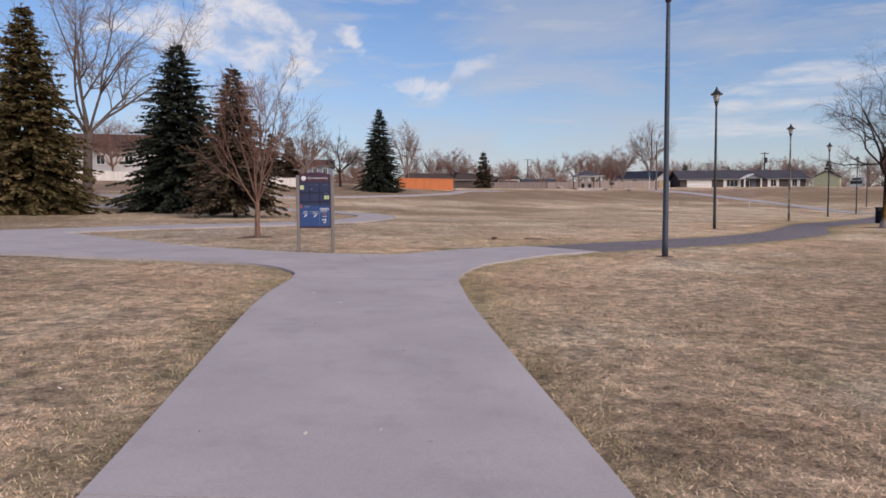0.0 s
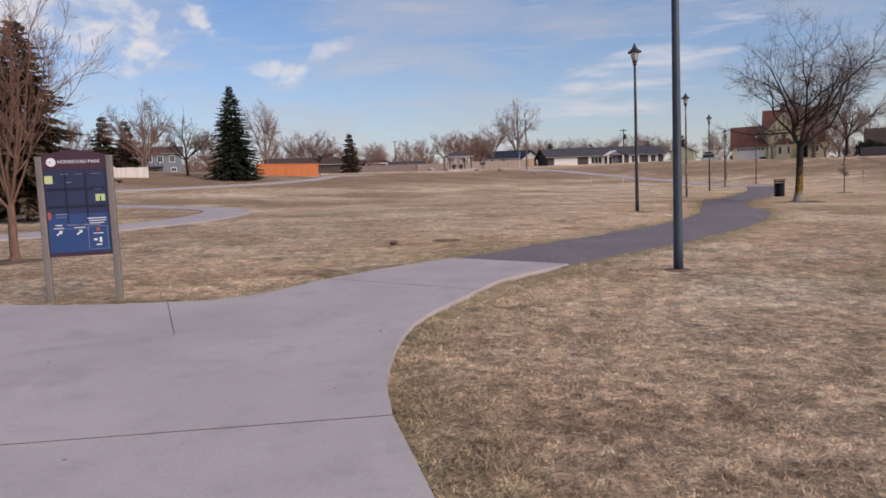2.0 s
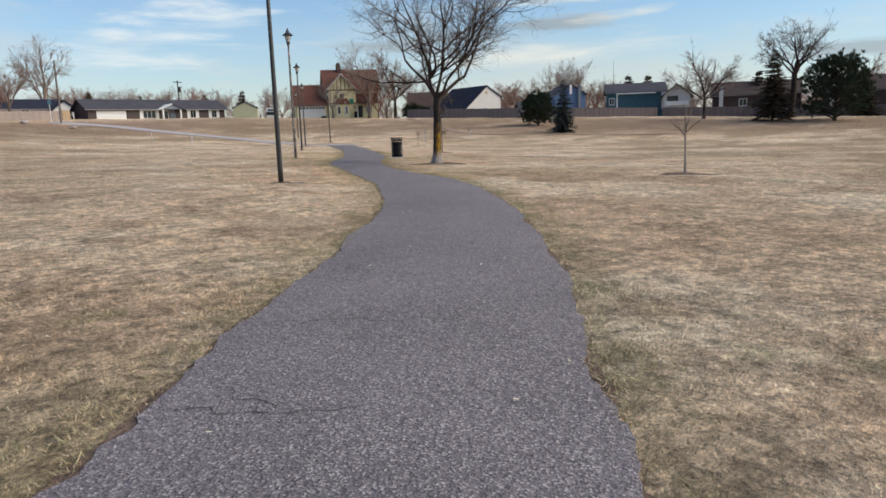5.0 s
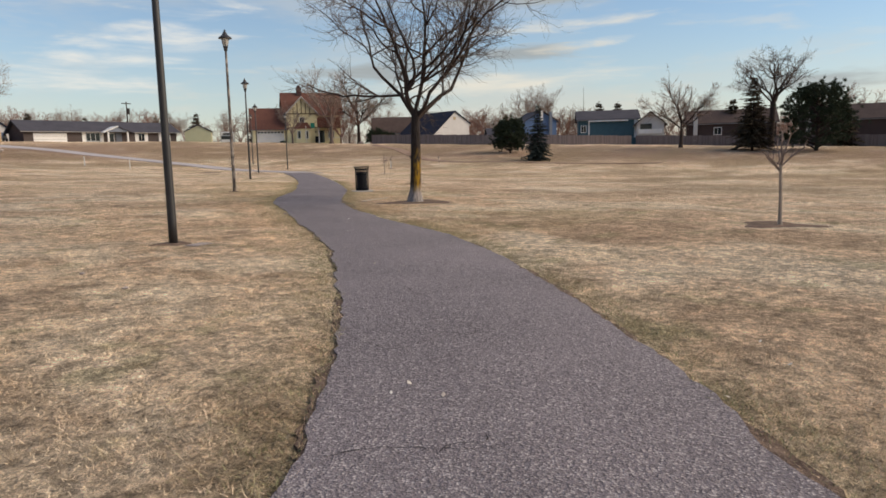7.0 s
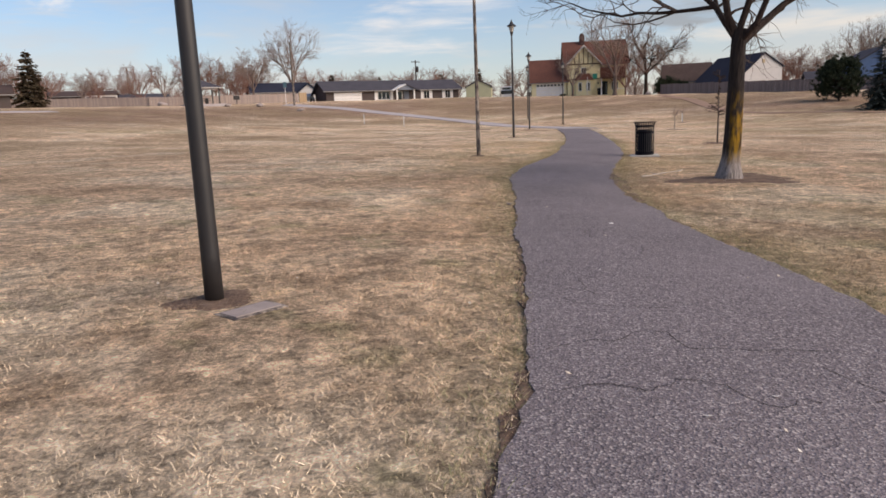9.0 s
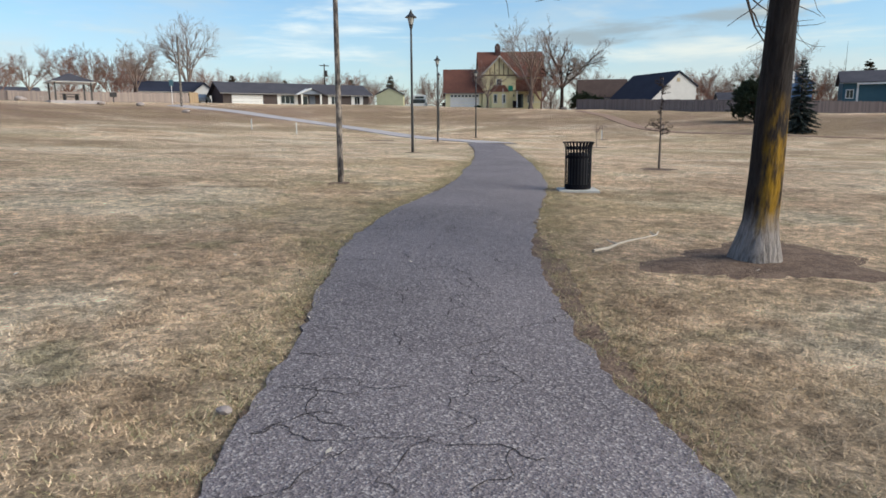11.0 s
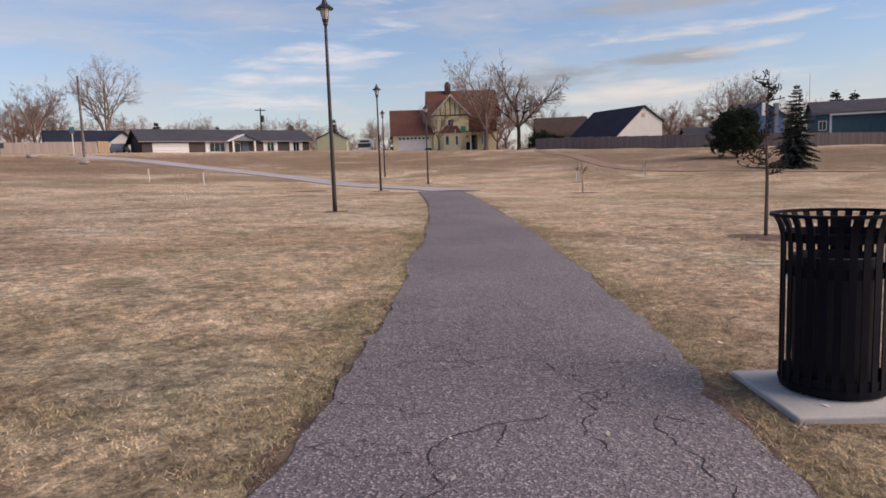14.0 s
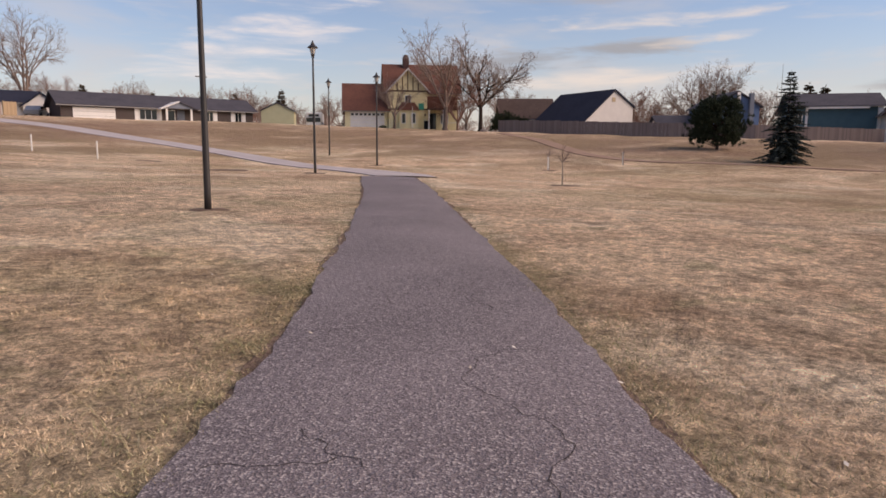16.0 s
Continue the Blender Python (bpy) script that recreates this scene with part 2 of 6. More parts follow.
def concrete_material(name, a, b):
    m = Nodes(name, 0.85)
    v = m.pos()
    c = m.mix(m.noise(v, 0.7, 5), a, b)
    c = m.mix(m.sums("MULTIPLY", m.noise(v, 3.0, 6, 0.65, 0.52, 0.8), 0.4), c, tuple(k * 0.68 for k in a))
    c = m.mix(m.sums("MULTIPLY", m.noise(v, 60, 4, 0.6, 0.4, 0.75), 0.22), c, tuple(k * 0.6 for k in a))
    c = m.mix(m.sums("MULTIPLY", m.noise(m.pos((1.0, 0.25, 1)), 1.4, 5, 0.6, 0.58, 0.7), 0.3), c, tuple(min(1, k * 1.18) for k in b))
    c = m.mix(m.sums("MULTIPLY", m.noise(v, 1.15, 6, 0.66, 0.55, 0.66), 0.35), c, tuple(k * 0.72 for k in a))
    m.colour(c).bump(m.sums("ADD", m.noise(v, 90, 4), m.noise(v, 5, 3)), 0.25, 0.004)
    return m.mat


def bark_material(name, a, b, stretch=(9, 9, 1.6)):
    m = Nodes(name, 0.9)
    v = m.pos(stretch, own=True)
    f = m.noise(v, 2.4, 6, 0.65, 0.3, 0.7)
    m.colour(m.mix(f, a, b)).bump(f, 0.7, 0.03)
    return m.mat


def painted_trunk_material():
    """Dark furrowed bark, pale at the foot, with a rusty lichen on one side."""
    m = Nodes("lichened_bark", 0.9)
    f = m.noise(m.pos((9, 9, 1.4), own=True), 2.6, 6, 0.65, 0.3, 0.7)
    c = m.mix(f, (0.018, 0.014, 0.013), (0.055, 0.044, 0.040))
    sep = m.n.new("ShaderNodeSeparateXYZ")
    m.l.new(m.pos(own=True), sep.inputs["Vector"])
    ragged = m.sums("ADD", sep.outputs["Z"], m.sums("MULTIPLY", m.noise(m.pos((1, 1, 0.6), own=True), 6, 4, 0.6, 0, 1), 0.5))
    side = m.span(m.sums("SUBTRACT", m.sums("MULTIPLY", sep.outputs["Y"], -0.906), m.sums("MULTIPLY", sep.outputs["X"], 0.436)), 0.02, 0.10)
    rust = m.sums("MULTIPLY", m.sums("MULTIPLY", m.span(ragged, 1.85, 1.45), m.span(ragged, 0.42, 0.7)), m.noise(m.pos((5, 5, 1.2), own=True), 3.0, 5, 0.6, 0.38, 0.60))
    c = m.mix(m.sums("MULTIPLY", m.sums("MULTIPLY", rust, side), 0.8), c, (0.40, 0.225, 0.02))
    foot = m.sums("MULTIPLY", m.span(ragged, 0.80, 0.5), m.span(f, 0.1, 0.7, 0.35, 1.0))
    c = m.mix(m.sums("MULTIPLY", foot, 0.85), c, (0.42, 0.37, 0.35))
    m.colour(c).bump(f, 0.9, 0.035)
    return m.mat


def brick_material(name, a, b):
    m = Nodes(name, 0.85)
    n = m.n.new("ShaderNodeTexBrick")
    m.l.new(m.pos((1, 1, 1), own=True), n.inputs["Vector"])
    n.inputs["Scale"].default_value = 4.0
    n.inputs["Color1"].default_value, n.inputs["Color2"].default_value, n.inputs["Mortar"].default_value = (*a, 1), (*b, 1), (0.09, 0.075, 0.07, 1)
    m.colour(m.mix(m.sums("MULTIPLY", m.noise(m.pos(), 0.8, 4), 0.4), n.outputs["Color"], a))
    return m.mat


def glass_material():
    m = Nodes("dark_glass", 0.06)
    m.colour((0.012, 0.014, 0.017))
    return m.mat


TURF, ASPHALT = turf_material(), asphalt_material()
CONCRETE = concrete_material("broom_concrete", (0.372, 0.334, 0.337), (0.43, 0.388, 0.388))
CONCRETE_PAD = concrete_material("pad_concrete", (0.40, 0.38, 0.36), (0.50, 0.48, 0.455))
SOIL = plain("bare_soil", (0.075, 0.049, 0.038), (0.215, 0.15, 0.112), 28, 0.95, bump=1.0)
TRODDEN = plain("trodden_earth", (0.33, 0.225, 0.165), (0.24, 0.155, 0.115), 2.5, 0.95, bump=0.5)
CRACK = plain("crack_shadow", (0.028, 0.024, 0.026), (0.05, 0.042, 0.042), 20, 0.95)
BLADES = blade_material()
GREEN_BLADES = islands("greener_blades", ((0.215, 0.215, 0.10), (0.42, 0.345, 0.215), (0.185, 0.20, 0.09), (0.54, 0.43, 0.29), (0.30, 0.275, 0.15)), 0.85)
BARK = bark_material("grey_bark", (0.075, 0.056, 0.048), (0.17, 0.13, 0.112))
BARK_RED = bark_material("reddish_bark", (0.13, 0.072, 0.052), (0.24, 0.145, 0.11))
BARK_DARK = bark_material("dark_bark", (0.022, 0.016, 0.014), (0.07, 0.05, 0.043))
BARK_PALE = bark_material("pale_bark", (0.30, 0.235, 0.19), (0.46, 0.38, 0.31))
TRUNK_LICHEN = painted_trunk_material()
TWIG = bark_material("twig_bark", (0.19, 0.14, 0.12), (0.30, 0.225, 0.19))
TWIG_RED = bark_material("red_twig_bark", (0.20, 0.108, 0.085), (0.30, 0.18, 0.145))
NEEDLES = islands("spruce_needles", ((0.018, 0.024, 0.016), (0.045, 0.052, 0.034), (0.028, 0.036, 0.026), (0.075, 0.078, 0.055)), 0.75)
NEEDLES_BLUE = islands("blue_grey_needles", ((0.028, 0.036, 0.032), (0.068, 0.082, 0.075), (0.04, 0.052, 0.046), (0.10, 0.115, 0.105)), 0.75)
NEEDLES_OLIVE = islands("olive_needles", ((0.05, 0.046, 0.018), (0.12, 0.10, 0.04), (0.16, 0.11, 0.055), (0.085, 0.08, 0.03), (0.19, 0.14, 0.07)), 0.75)
NEEDLES_BROWN = islands("brownish_needles", ((0.045, 0.038, 0.024), (0.11, 0.075, 0.05), (0.07, 0.06, 0.036), (0.16, 0.105, 0.075)), 0.75)
NEEDLES_PINE = islands("pine_needles", ((0.015, 0.024, 0.014), (0.04, 0.055, 0.03), (0.028, 0.038, 0.022), (0.06, 0.066, 0.04)), 0.75)
POLE_BLUE = plain("slate_blue_pole_paint", (0.045, 0.062, 0.09), (0.028, 0.036, 0.052), 5, 0.5, 0.0, 0.05)
POLE_BLACK = plain("black_pole_paint", (0.016, 0.015, 0.016), (0.032, 0.027, 0.026), 5, 0.5, 0.0, 0.05)
def worn_pole_material():
    """Dark paint flaking off in blotches to pale bleached primer."""
    m = Nodes("worn_pole_paint", 0.75)
    blotch = m.noise(m.pos((5, 5, 2.2), own=True), 1.6, 6, 0.68, 0.44, 0.60)
    fine = m.noise(m.pos((14, 14, 3), own=True), 2.0, 5, 0.6, 0.3, 0.7)
    c = m.mix(fine, (0.035, 0.032, 0.034), (0.085, 0.072, 0.066))
    m.colour(m.mix(m.sums("MULTIPLY", blotch, 0.85), c, (0.36, 0.30, 0.255))).bump(blotch, 0.4, 0.004)
    return m.mat


POLE_WORN = worn_pole_material()
LANTERN = plain("milky_lantern_glass", (0.50, 0.48, 0.44), (0.34, 0.32, 0.30), 8, 0.35)
BIN_BLACK = plain("black_coated_steel", (0.003, 0.003, 0.006), (0.007, 0.007, 0.012), 14, 0.72, 0.0, 0.04)
LINER = plain("black_liner", (0.012, 0.012, 0.018), (0.008, 0.008, 0.012), 6, 0.5)
SIGN_NAVY = plain("navy_sign_face", (0.012, 0.020, 0.060), (0.017, 0.026, 0.072), 3, 0.6, bump=0)
SIGN_BLUE = plain("blue_sign_face", (0.014, 0.045, 0.15), (0.018, 0.054, 0.17), 3, 0.6, bump=0)
SIGN_MAROON = plain("maroon_sign_header", (0.060, 0.022, 0.040), (0.045, 0.018, 0.034), 3, 0.4, bump=0)
SIGN_POST = plain("grey_bronze_post", (0.20, 0.17, 0.155), (0.14, 0.12, 0.11), 7, 0.5, 0.0, 0.05)
WHITE_INK = plain("white_print", (0.72, 0.72, 0.72), (0.62, 0.62, 0.64), 12, 0.5, bump=0)
DIM_INK = plain("dim_print", (0.17, 0.20, 0.29), (0.13, 0.16, 0.25), 12, 0.5, bump=0)
DARK_INK = plain("dark_print", (0.006, 0.008, 0.022), (0.01, 0.012, 0.03), 12, 0.5, bump=0)
YELLOW_INK = plain("pale_yellow_print", (0.50, 0.56, 0.27), (0.42, 0.50, 0.24), 30, 0.5, bump=0)
RED_INK = plain("red_print", (0.42, 0.09, 0.07), (0.3, 0.07, 0.06), 12, 0.5, bump=0)
WHITE_PAINT = plain("white_paint", (0.74, 0.72, 0.70), (0.64, 0.62, 0.60), 1.5, 0.6, bump=0.05)
GLASS = glass_material()
SHINGLE_GREY = plain("grey_shingles", (0.075, 0.072, 0.085), (0.05, 0.048, 0.06), 3.5, 0.9, bump=0.4)
SHINGLE_NAVY = plain("dark_navy_shingles", (0.018, 0.021, 0.036), (0.028, 0.031, 0.05), 3.5, 0.85, bump=0.4)
SHINGLE_BROWN = plain("brown_shingles", (0.155, 0.068, 0.050), (0.105, 0.048, 0.038), 3.5, 0.9, bump=0.4)
SHINGLE_DARK = plain("dark_brown_shingles", (0.06, 0.042, 0.038), (0.085, 0.06, 0.054), 3.5, 0.9, bump=0.4)
BRICK_RED = brick_material("dark_red_brick", (0.062, 0.032, 0.032), (0.085, 0.046, 0.043))
BRICK_ORANGE = brick_material("orange_brick", (0.44, 0.14, 0.055), (0.52, 0.18, 0.072))
WALL_YELLOW = plain("pale_yellow_siding", (0.78, 0.70, 0.44), (0.70, 0.62, 0.38), 1.2, 0.7)
WALL_WHITE = plain("white_siding", (0.56, 0.54, 0.52), (0.48, 0.46, 0.45), 1.2, 0.7)
WALL_TEAL = plain("teal_siding", (0.065, 0.125, 0.155), (0.05, 0.10, 0.13), 1.2, 0.7)
WALL_BLUE = plain("blue_siding", (0.11, 0.17, 0.30), (0.09, 0.145, 0.26), 1.2, 0.7)
WALL_GREYBLUE = plain("grey_blue_siding", (0.19, 0.21, 0.25), (0.15, 0.17, 0.21), 1.2, 0.7)
WALL_TAN = plain("tan_siding", (0.42, 0.34, 0.22), (0.36, 0.28, 0.18), 1.2, 0.7)
WALL_OLIVE = plain("pale_green_siding", (0.46, 0.46, 0.31), (0.40, 0.40, 0.27), 1.2, 0.7)
WALL_BROWN = plain("dark_brown_siding", (0.075, 0.052, 0.048), (0.06, 0.042, 0.04), 1.2, 0.8)
TIMBER = plain("dark_trim_boards", (0.12, 0.075, 0.055), (0.09, 0.055, 0.042), 4, 0.8)
FENCE_WOOD = islands("weathered_fence_boards", ((0.155, 0.125, 0.125), (0.20, 0.165, 0.16), (0.13, 0.105, 0.108)), 0.9)
FENCE_TAN = islands("newer_fence_boards", ((0.33, 0.24, 0.15), (0.29, 0.21, 0.14), (0.38, 0.28, 0.18)), 0.9)
FENCE_PALE = islands("faded_fence_boards", ((0.32, 0.255, 0.225), (0.27, 0.22, 0.20), (0.36, 0.29, 0.25)), 0.9)
GUTTER = plain("dull_grey_gutter", (0.26, 0.245, 0.24), (0.20, 0.19, 0.185), 3, 0.6, bump=0)
CAR_PAINT = plain("silver_blue_car_paint", (0.22, 0.25, 0.30), (0.18, 0.21, 0.26), 2, 0.3, 0.4, 0)
RUBBER = plain("tyre_rubber", (0.015, 0.015, 0.015), (0.022, 0.022, 0.022), 12, 0.85)
STONE = plain("pale_boulder", (0.34, 0.29, 0.27), (0.25, 0.21, 0.20), 6, 0.9, bump=0.5)
LITTER = plain("white_paper", (0.72, 0.70, 0.68), (0.55, 0.53, 0.5), 30, 0.8)
STICK = plain("peeled_branch", (0.50, 0.43, 0.36), (0.38, 0.32, 0.27), 14, 0.85)
RED_CLAY = plain("reddish_clod", (0.24, 0.105, 0.095), (0.16, 0.07, 0.065), 14, 0.9, bump=0.5)
TEAL_CLOTH = plain("teal_banner_cloth", (0.05, 0.30, 0.22), (0.04, 0.25, 0.19), 3, 0.7, bump=0)


# crest of the bank round the basin: x, y, height, width of the slope inside it
CREST = ((-90, 50, 3.2, 60), (-45, 74, 3.1, 50), (-22, 82, 2.9, 42), (-5, 96, 2.3, 45), (18, 114, 2.7, 40), (44, 126, 3.5, 42),
         (64, 122, 3.9, 45), (76, 112, 3.8, 45), (84, 100, 3.7, 45), (92, 84, 3.6, 45), (101, 70, 3.6, 45), (108, 45, 3.2, 45), (116, 0, 2.6, 55), (120, -80, 2.0, 60))


def bank(x, y):
    """How far each point lies inside the crest, and the crest's height and slope width beside it."""
    x, y = np.atleast_1d(np.asarray(x, float)), np.atleast_1d(np.asarray(y, float))
    best, away, high, wide = np.full(x.shape, 1e9), np.zeros(x.shape), np.zeros(x.shape), np.ones(x.shape)
    tot, hs, ws = np.zeros(x.shape), np.zeros(x.shape), np.zeros(x.shape)
    for (ax, ay, ah, aw), (bx, by, bh, bw) in zip(CREST, CREST[1:]):
        dx, dy = bx - ax, by - ay
        k = np.clip(((x - ax) * dx + (y - ay) * dy) / (dx * dx + dy * dy), 0, 1)
        px, py = ax + k * dx - x, ay + k * dy - y
        d = np.hypot(px, py)
        side = np.sign((x - ax) * dy - (y - ay) * dx)
        near = d < best - 1e-9
        away = np.where(near, d * side, away)
        best = np.minimum(d, best)
        w = 1 / (d + 3) ** 3
        tot, hs, ws = tot + w, hs + w * (ah + k * (bh - ah)), ws + w * (aw + k * (bw - aw))
    return away, hs / tot, ws / tot


def fall(x, y):
    """The park's gentle cross fall, level along the path."""
    p = 0.65 * (np.asarray(y, float) - 23) - 0.76 * (np.asarray(x, float) - 10)
    return 0.029 * p / (1 + (np.abs(p) / 90) ** 4) ** 0.25


def height(x, y):
    d, h, w = bank(x, y)
    k = np.clip(1 - d / w, 0, 1)
    return h * k ** 1.4 + fall(x, y)


# ---------------------------------------------------------------- mesh helpers
def ground_z(x, y):
    return float(height(x, y)[0])


def mesh_of(name, verts, faces, material, smooth=False):
    me = bpy.data.meshes.new(name)
    me.from_pydata([tuple(v) for v in verts], [], faces)
    me.update()
    if material:
        me.materials.append(material)
    if smooth:
        me.shade_smooth()
    return me


def mesh_tris(name, verts, tris, material, smooth=False):
    """A mesh of triangles straight from arrays."""
    verts, tris = np.asarray(verts, np.float32), np.asarray(tris, np.int32)
    me = bpy.data.meshes.new(name)
    me.vertices.add(len(verts))
    me.vertices.foreach_set("co", verts.ravel())
    me.loops.add(tris.size)
    me.loops.foreach_set("vertex_index", tris.ravel())
    me.polygons.add(len(tris))
    me.polygons.foreach_set("loop_start", np.arange(0, tris.size, 3, dtype=np.int32))
    me.update(calc_edges=True)
    me.materials.append(material)
    if smooth:
        me.shade_smooth()
    return me


def child(ob, parent, label=""):
    ob.parent = parent
    return tagged(ob, label) if label else ob


def part(name, bm, material, parent, label="", smooth=False):
    """One bmesh as one mesh object under a thing or a part."""
    me = bpy.data.meshes.new(name)
    bm.to_mesh(me)
    bm.free()
    me.materials.append(material)
    if smooth:
        me.shade_smooth()
    return child(new(name, me), parent, label)


def share(name, me, parent, m=None):
    """One more object on a mesh that is there already."""
    ob = child(new(name, me), parent)
    if m is not None:
        ob.matrix_basis = m
    return ob


def thing(name, m, label, category, group="", kind=""):
    ob = new(name)
    ob.empty_display_size = 0.2
    ob.matrix_basis = m
    return tagged(ob, label, category, group, kind)


def box(x0, x1, y0, y1, z0, z1, bevel=0.0, bm=None):
    bm = bm or bmesh.new()
    made = bmesh.ops.create_cube(bm, size=1.0, matrix=Matrix.Translation(((x0 + x1) / 2, (y0 + y1) / 2, (z0 + z1) / 2)) @ Matrix.Diagonal((x1 - x0, y1 - y0, z1 - z0, 1)))
    if bevel:
        edges = list({e for v in made["verts"] for e in v.link_edges})
        bmesh.ops.bevel(bm, geom=edges, offset=bevel, segments=2, affect="EDGES", profile=0.5)
    return bm


def lathe(rings, sides=20, bm=None, x=0.0, y=0.0, cap=True):
    """A turned shape from (radius, z) rings."""
    bm = bm or bmesh.new()
    rows = [[bm.verts.new((x + r * math.cos(2 * math.pi * i / sides), y + r * math.sin(2 * math.pi * i / sides), z)) for i in range(sides)] for r, z in rings]
    for a, b in zip(rows, rows[1:]):
        for i in range(sides):
            bm.faces.new((a[i], a[(i + 1) % sides], b[(i + 1) % sides], b[i]))
    if cap:
        bm.faces.new(rows[0][::-1])
        bm.faces.new(rows[-1])
    return bm


def prism(outline, y0, y1, bm=None):
    """An outline in x and z, drawn out along y."""
    bm = bm or bmesh.new()
    a = [bm.verts.new((x, y0, z)) for x, z in outline]
    b = [bm.verts.new((x, y1, z)) for x, z in outline]
    bm.faces.new(a)
    bm.faces.new(b[::-1])
    for i in range(len(a)):
        j = (i + 1) % len(a)
        bm.faces.new((a[j], a[i], b[i], b[j]))
    bmesh.ops.recalc_face_normals(bm, faces=bm.faces)
    return bm


def tubes(segs, sides):
    """Tapered tubes for rows of (p0, p1, r0, r1): vertices and triangles."""
    s = np.asarray(segs, float)
    p0, p1, r0, r1 = s[:, 0:3], s[:, 3:6], s[:, 6], s[:, 7]
    d = p1 - p0
    d /= np.linalg.norm(d, axis=1, keepdims=True) + 1e-9
    ref = np.where(np.abs(d[:, 2:3]) > 0.9, np.array([[1.0, 0, 0]]), np.array([[0, 0, 1.0]]))
    u = np.cross(d, ref)
    u /= np.linalg.norm(u, axis=1, keepdims=True) + 1e-9
    w = np.cross(d, u)
    ang = 2 * np.pi * np.arange(sides) / sides
    ring = u[:, None, :] * np.cos(ang)[None, :, None] + w[:, None, :] * np.sin(ang)[None, :, None]
    a = p0[:, None, :] + ring * r0[:, None, None]
    b = p1[:, None, :] + ring * r1[:, None, None]
    verts = np.concatenate([a, b], axis=1).reshape(-1, 3)
    base = (np.arange(len(s)) * 2 * sides)[:, None]
    i = np.arange(sides)
    j = (i + 1) % sides
    quad = np.stack([i, j, j + sides, i, j + sides, i + sides], axis=1).reshape(-1)
    return verts, (base + quad[None, :]).reshape(-1, 3)


def chain(segs, sides):
    """One unbroken tapered tube through a row of joined segments."""
    p = np.array([segs[0][0:3]] + [q[3:6] for q in segs], float)
    r = np.array([segs[0][6]] + [q[7] for q in segs], float)
    d = np.gradient(p, axis=0)
    d /= np.linalg.norm(d, axis=1, keepdims=True) + 1e-9
    ref = np.array([0, 0, 1.0]) if abs(d[:, 2]).mean() < 0.6 else np.array([1.0, 0, 0])
    u = np.cross(d, ref)
    u /= np.linalg.norm(u, axis=1, keepdims=True) + 1e-9
    w = np.cross(d, u)
    ang = 2 * np.pi * np.arange(sides) / sides
    rings = p[:, None, :] + (u[:, None, :] * np.cos(ang)[None, :, None] + w[:, None, :] * np.sin(ang)[None, :, None]) * r[:, None, None]
    i = np.arange(sides)
    j = (i + 1) % sides
    quad = np.stack([i, j, j + sides, i, j + sides, i + sides], axis=1).reshape(-1)
    tris = (np.arange(len(p) - 1)[:, None] * sides + quad[None, :]).reshape(-1, 3)
    return rings.reshape(-1, 3), tris


def smooth_line(points, steps=6):
    """A curve through the points, any number of columns."""
    p = np.asarray(points, float)
    p = np.vstack([2 * p[0] - p[1], p, 2 * p[-1] - p[-2]])
    out = []
    for a, b, c, d in zip(p, p[1:], p[2:], p[3:]):
        for k in np.arange(steps) / steps:
            out.append(0.5 * ((2 * b) + (c - a) * k + (2 * a - 5 * b + 4 * c - d) * k * k + (3 * b - a - 3 * c + d) * k ** 3))
    return np.array(out + [p[-2]])


def edges_of(line):
    """Both edges of a strip given as rows of x, y, width."""
    t = np.gradient(line[:, :2], axis=0)
    t /= np.linalg.norm(t, axis=1, keepdims=True)
    n = np.stack([-t[:, 1], t[:, 0]], axis=1)
    half = line[:, 2:3] / 2
    return line[:, :2] + n * half, line[:, :2] - n * half


def inside(poly, pts):
    x, y, hit = pts[:, 0], pts[:, 1], np.zeros(len(pts), bool)
    for (ax, ay), (bx, by) in zip(poly, np.roll(poly, -1, axis=0)):
        if ay != by:
            hit ^= ((ay > y) != (by > y)) & (x < (bx - ax) * (y - ay) / (by - ay) + ax)
    return hit


def gap_to(poly, pts):
    best = np.full(len(pts), 1e9)
    for (ax, ay), (bx, by) in zip(poly, np.roll(poly, -1, axis=0)):
        dx, dy = bx - ax, by - ay
        k = np.clip(((pts[:, 0] - ax) * dx + (pts[:, 1] - ay) * dy) / (dx * dx + dy * dy + 1e-12), 0, 1)
        best = np.minimum(best, np.hypot(ax + k * dx - pts[:, 0], ay + k * dy - pts[:, 1]))
    return best


# ---------------------------------------------------------------- the walks (x, y, width)
ASPHALT_LINE = smooth_line(((3.17, 15.82, 1.88), (4.76, 17.27, 2.0), (6.97, 19.13, 2.1), (9.79, 21.85, 2.04), (11.83, 24.21, 2.1), (13.78, 26.98, 2.08), (15.25, 29.83, 1.83), (16.61, 32.32, 1.65), (18.16, 34.84, 1.86), (19.74, 36.96, 1.98), (21.85, 39.3, 2.0), (24.08, 41.95, 2.0), (26.18, 44.76, 2.0), (29.38, 49.17, 1.92), (32.53, 53.67, 1.96), (35.71, 58.4, 2.06), (41.71, 67.67, 2.4)), 6)
ASPHALT_LINE[:, 2] += 0.012 * np.sin(np.arange(len(ASPHALT_LINE)) * 1.9) + 0.012 * np.sin(np.arange(len(ASPHALT_LINE)) * 0.83)
A_LEFT, A_RIGHT = edges_of(ASPHALT_LINE)
FAR_WALK = smooth_line(((31, 116.5, 3.3), (36.6, 111.6, 3.3), (39.6, 105, 3.2), (42.2, 98, 3.1), (43.9, 90, 3.0), (44.0, 81.5, 3.1), (44.4, 76.0, 3.4), (43.9, 71.0, 3.4), (42.6, 67.6, 2.8)), 5)
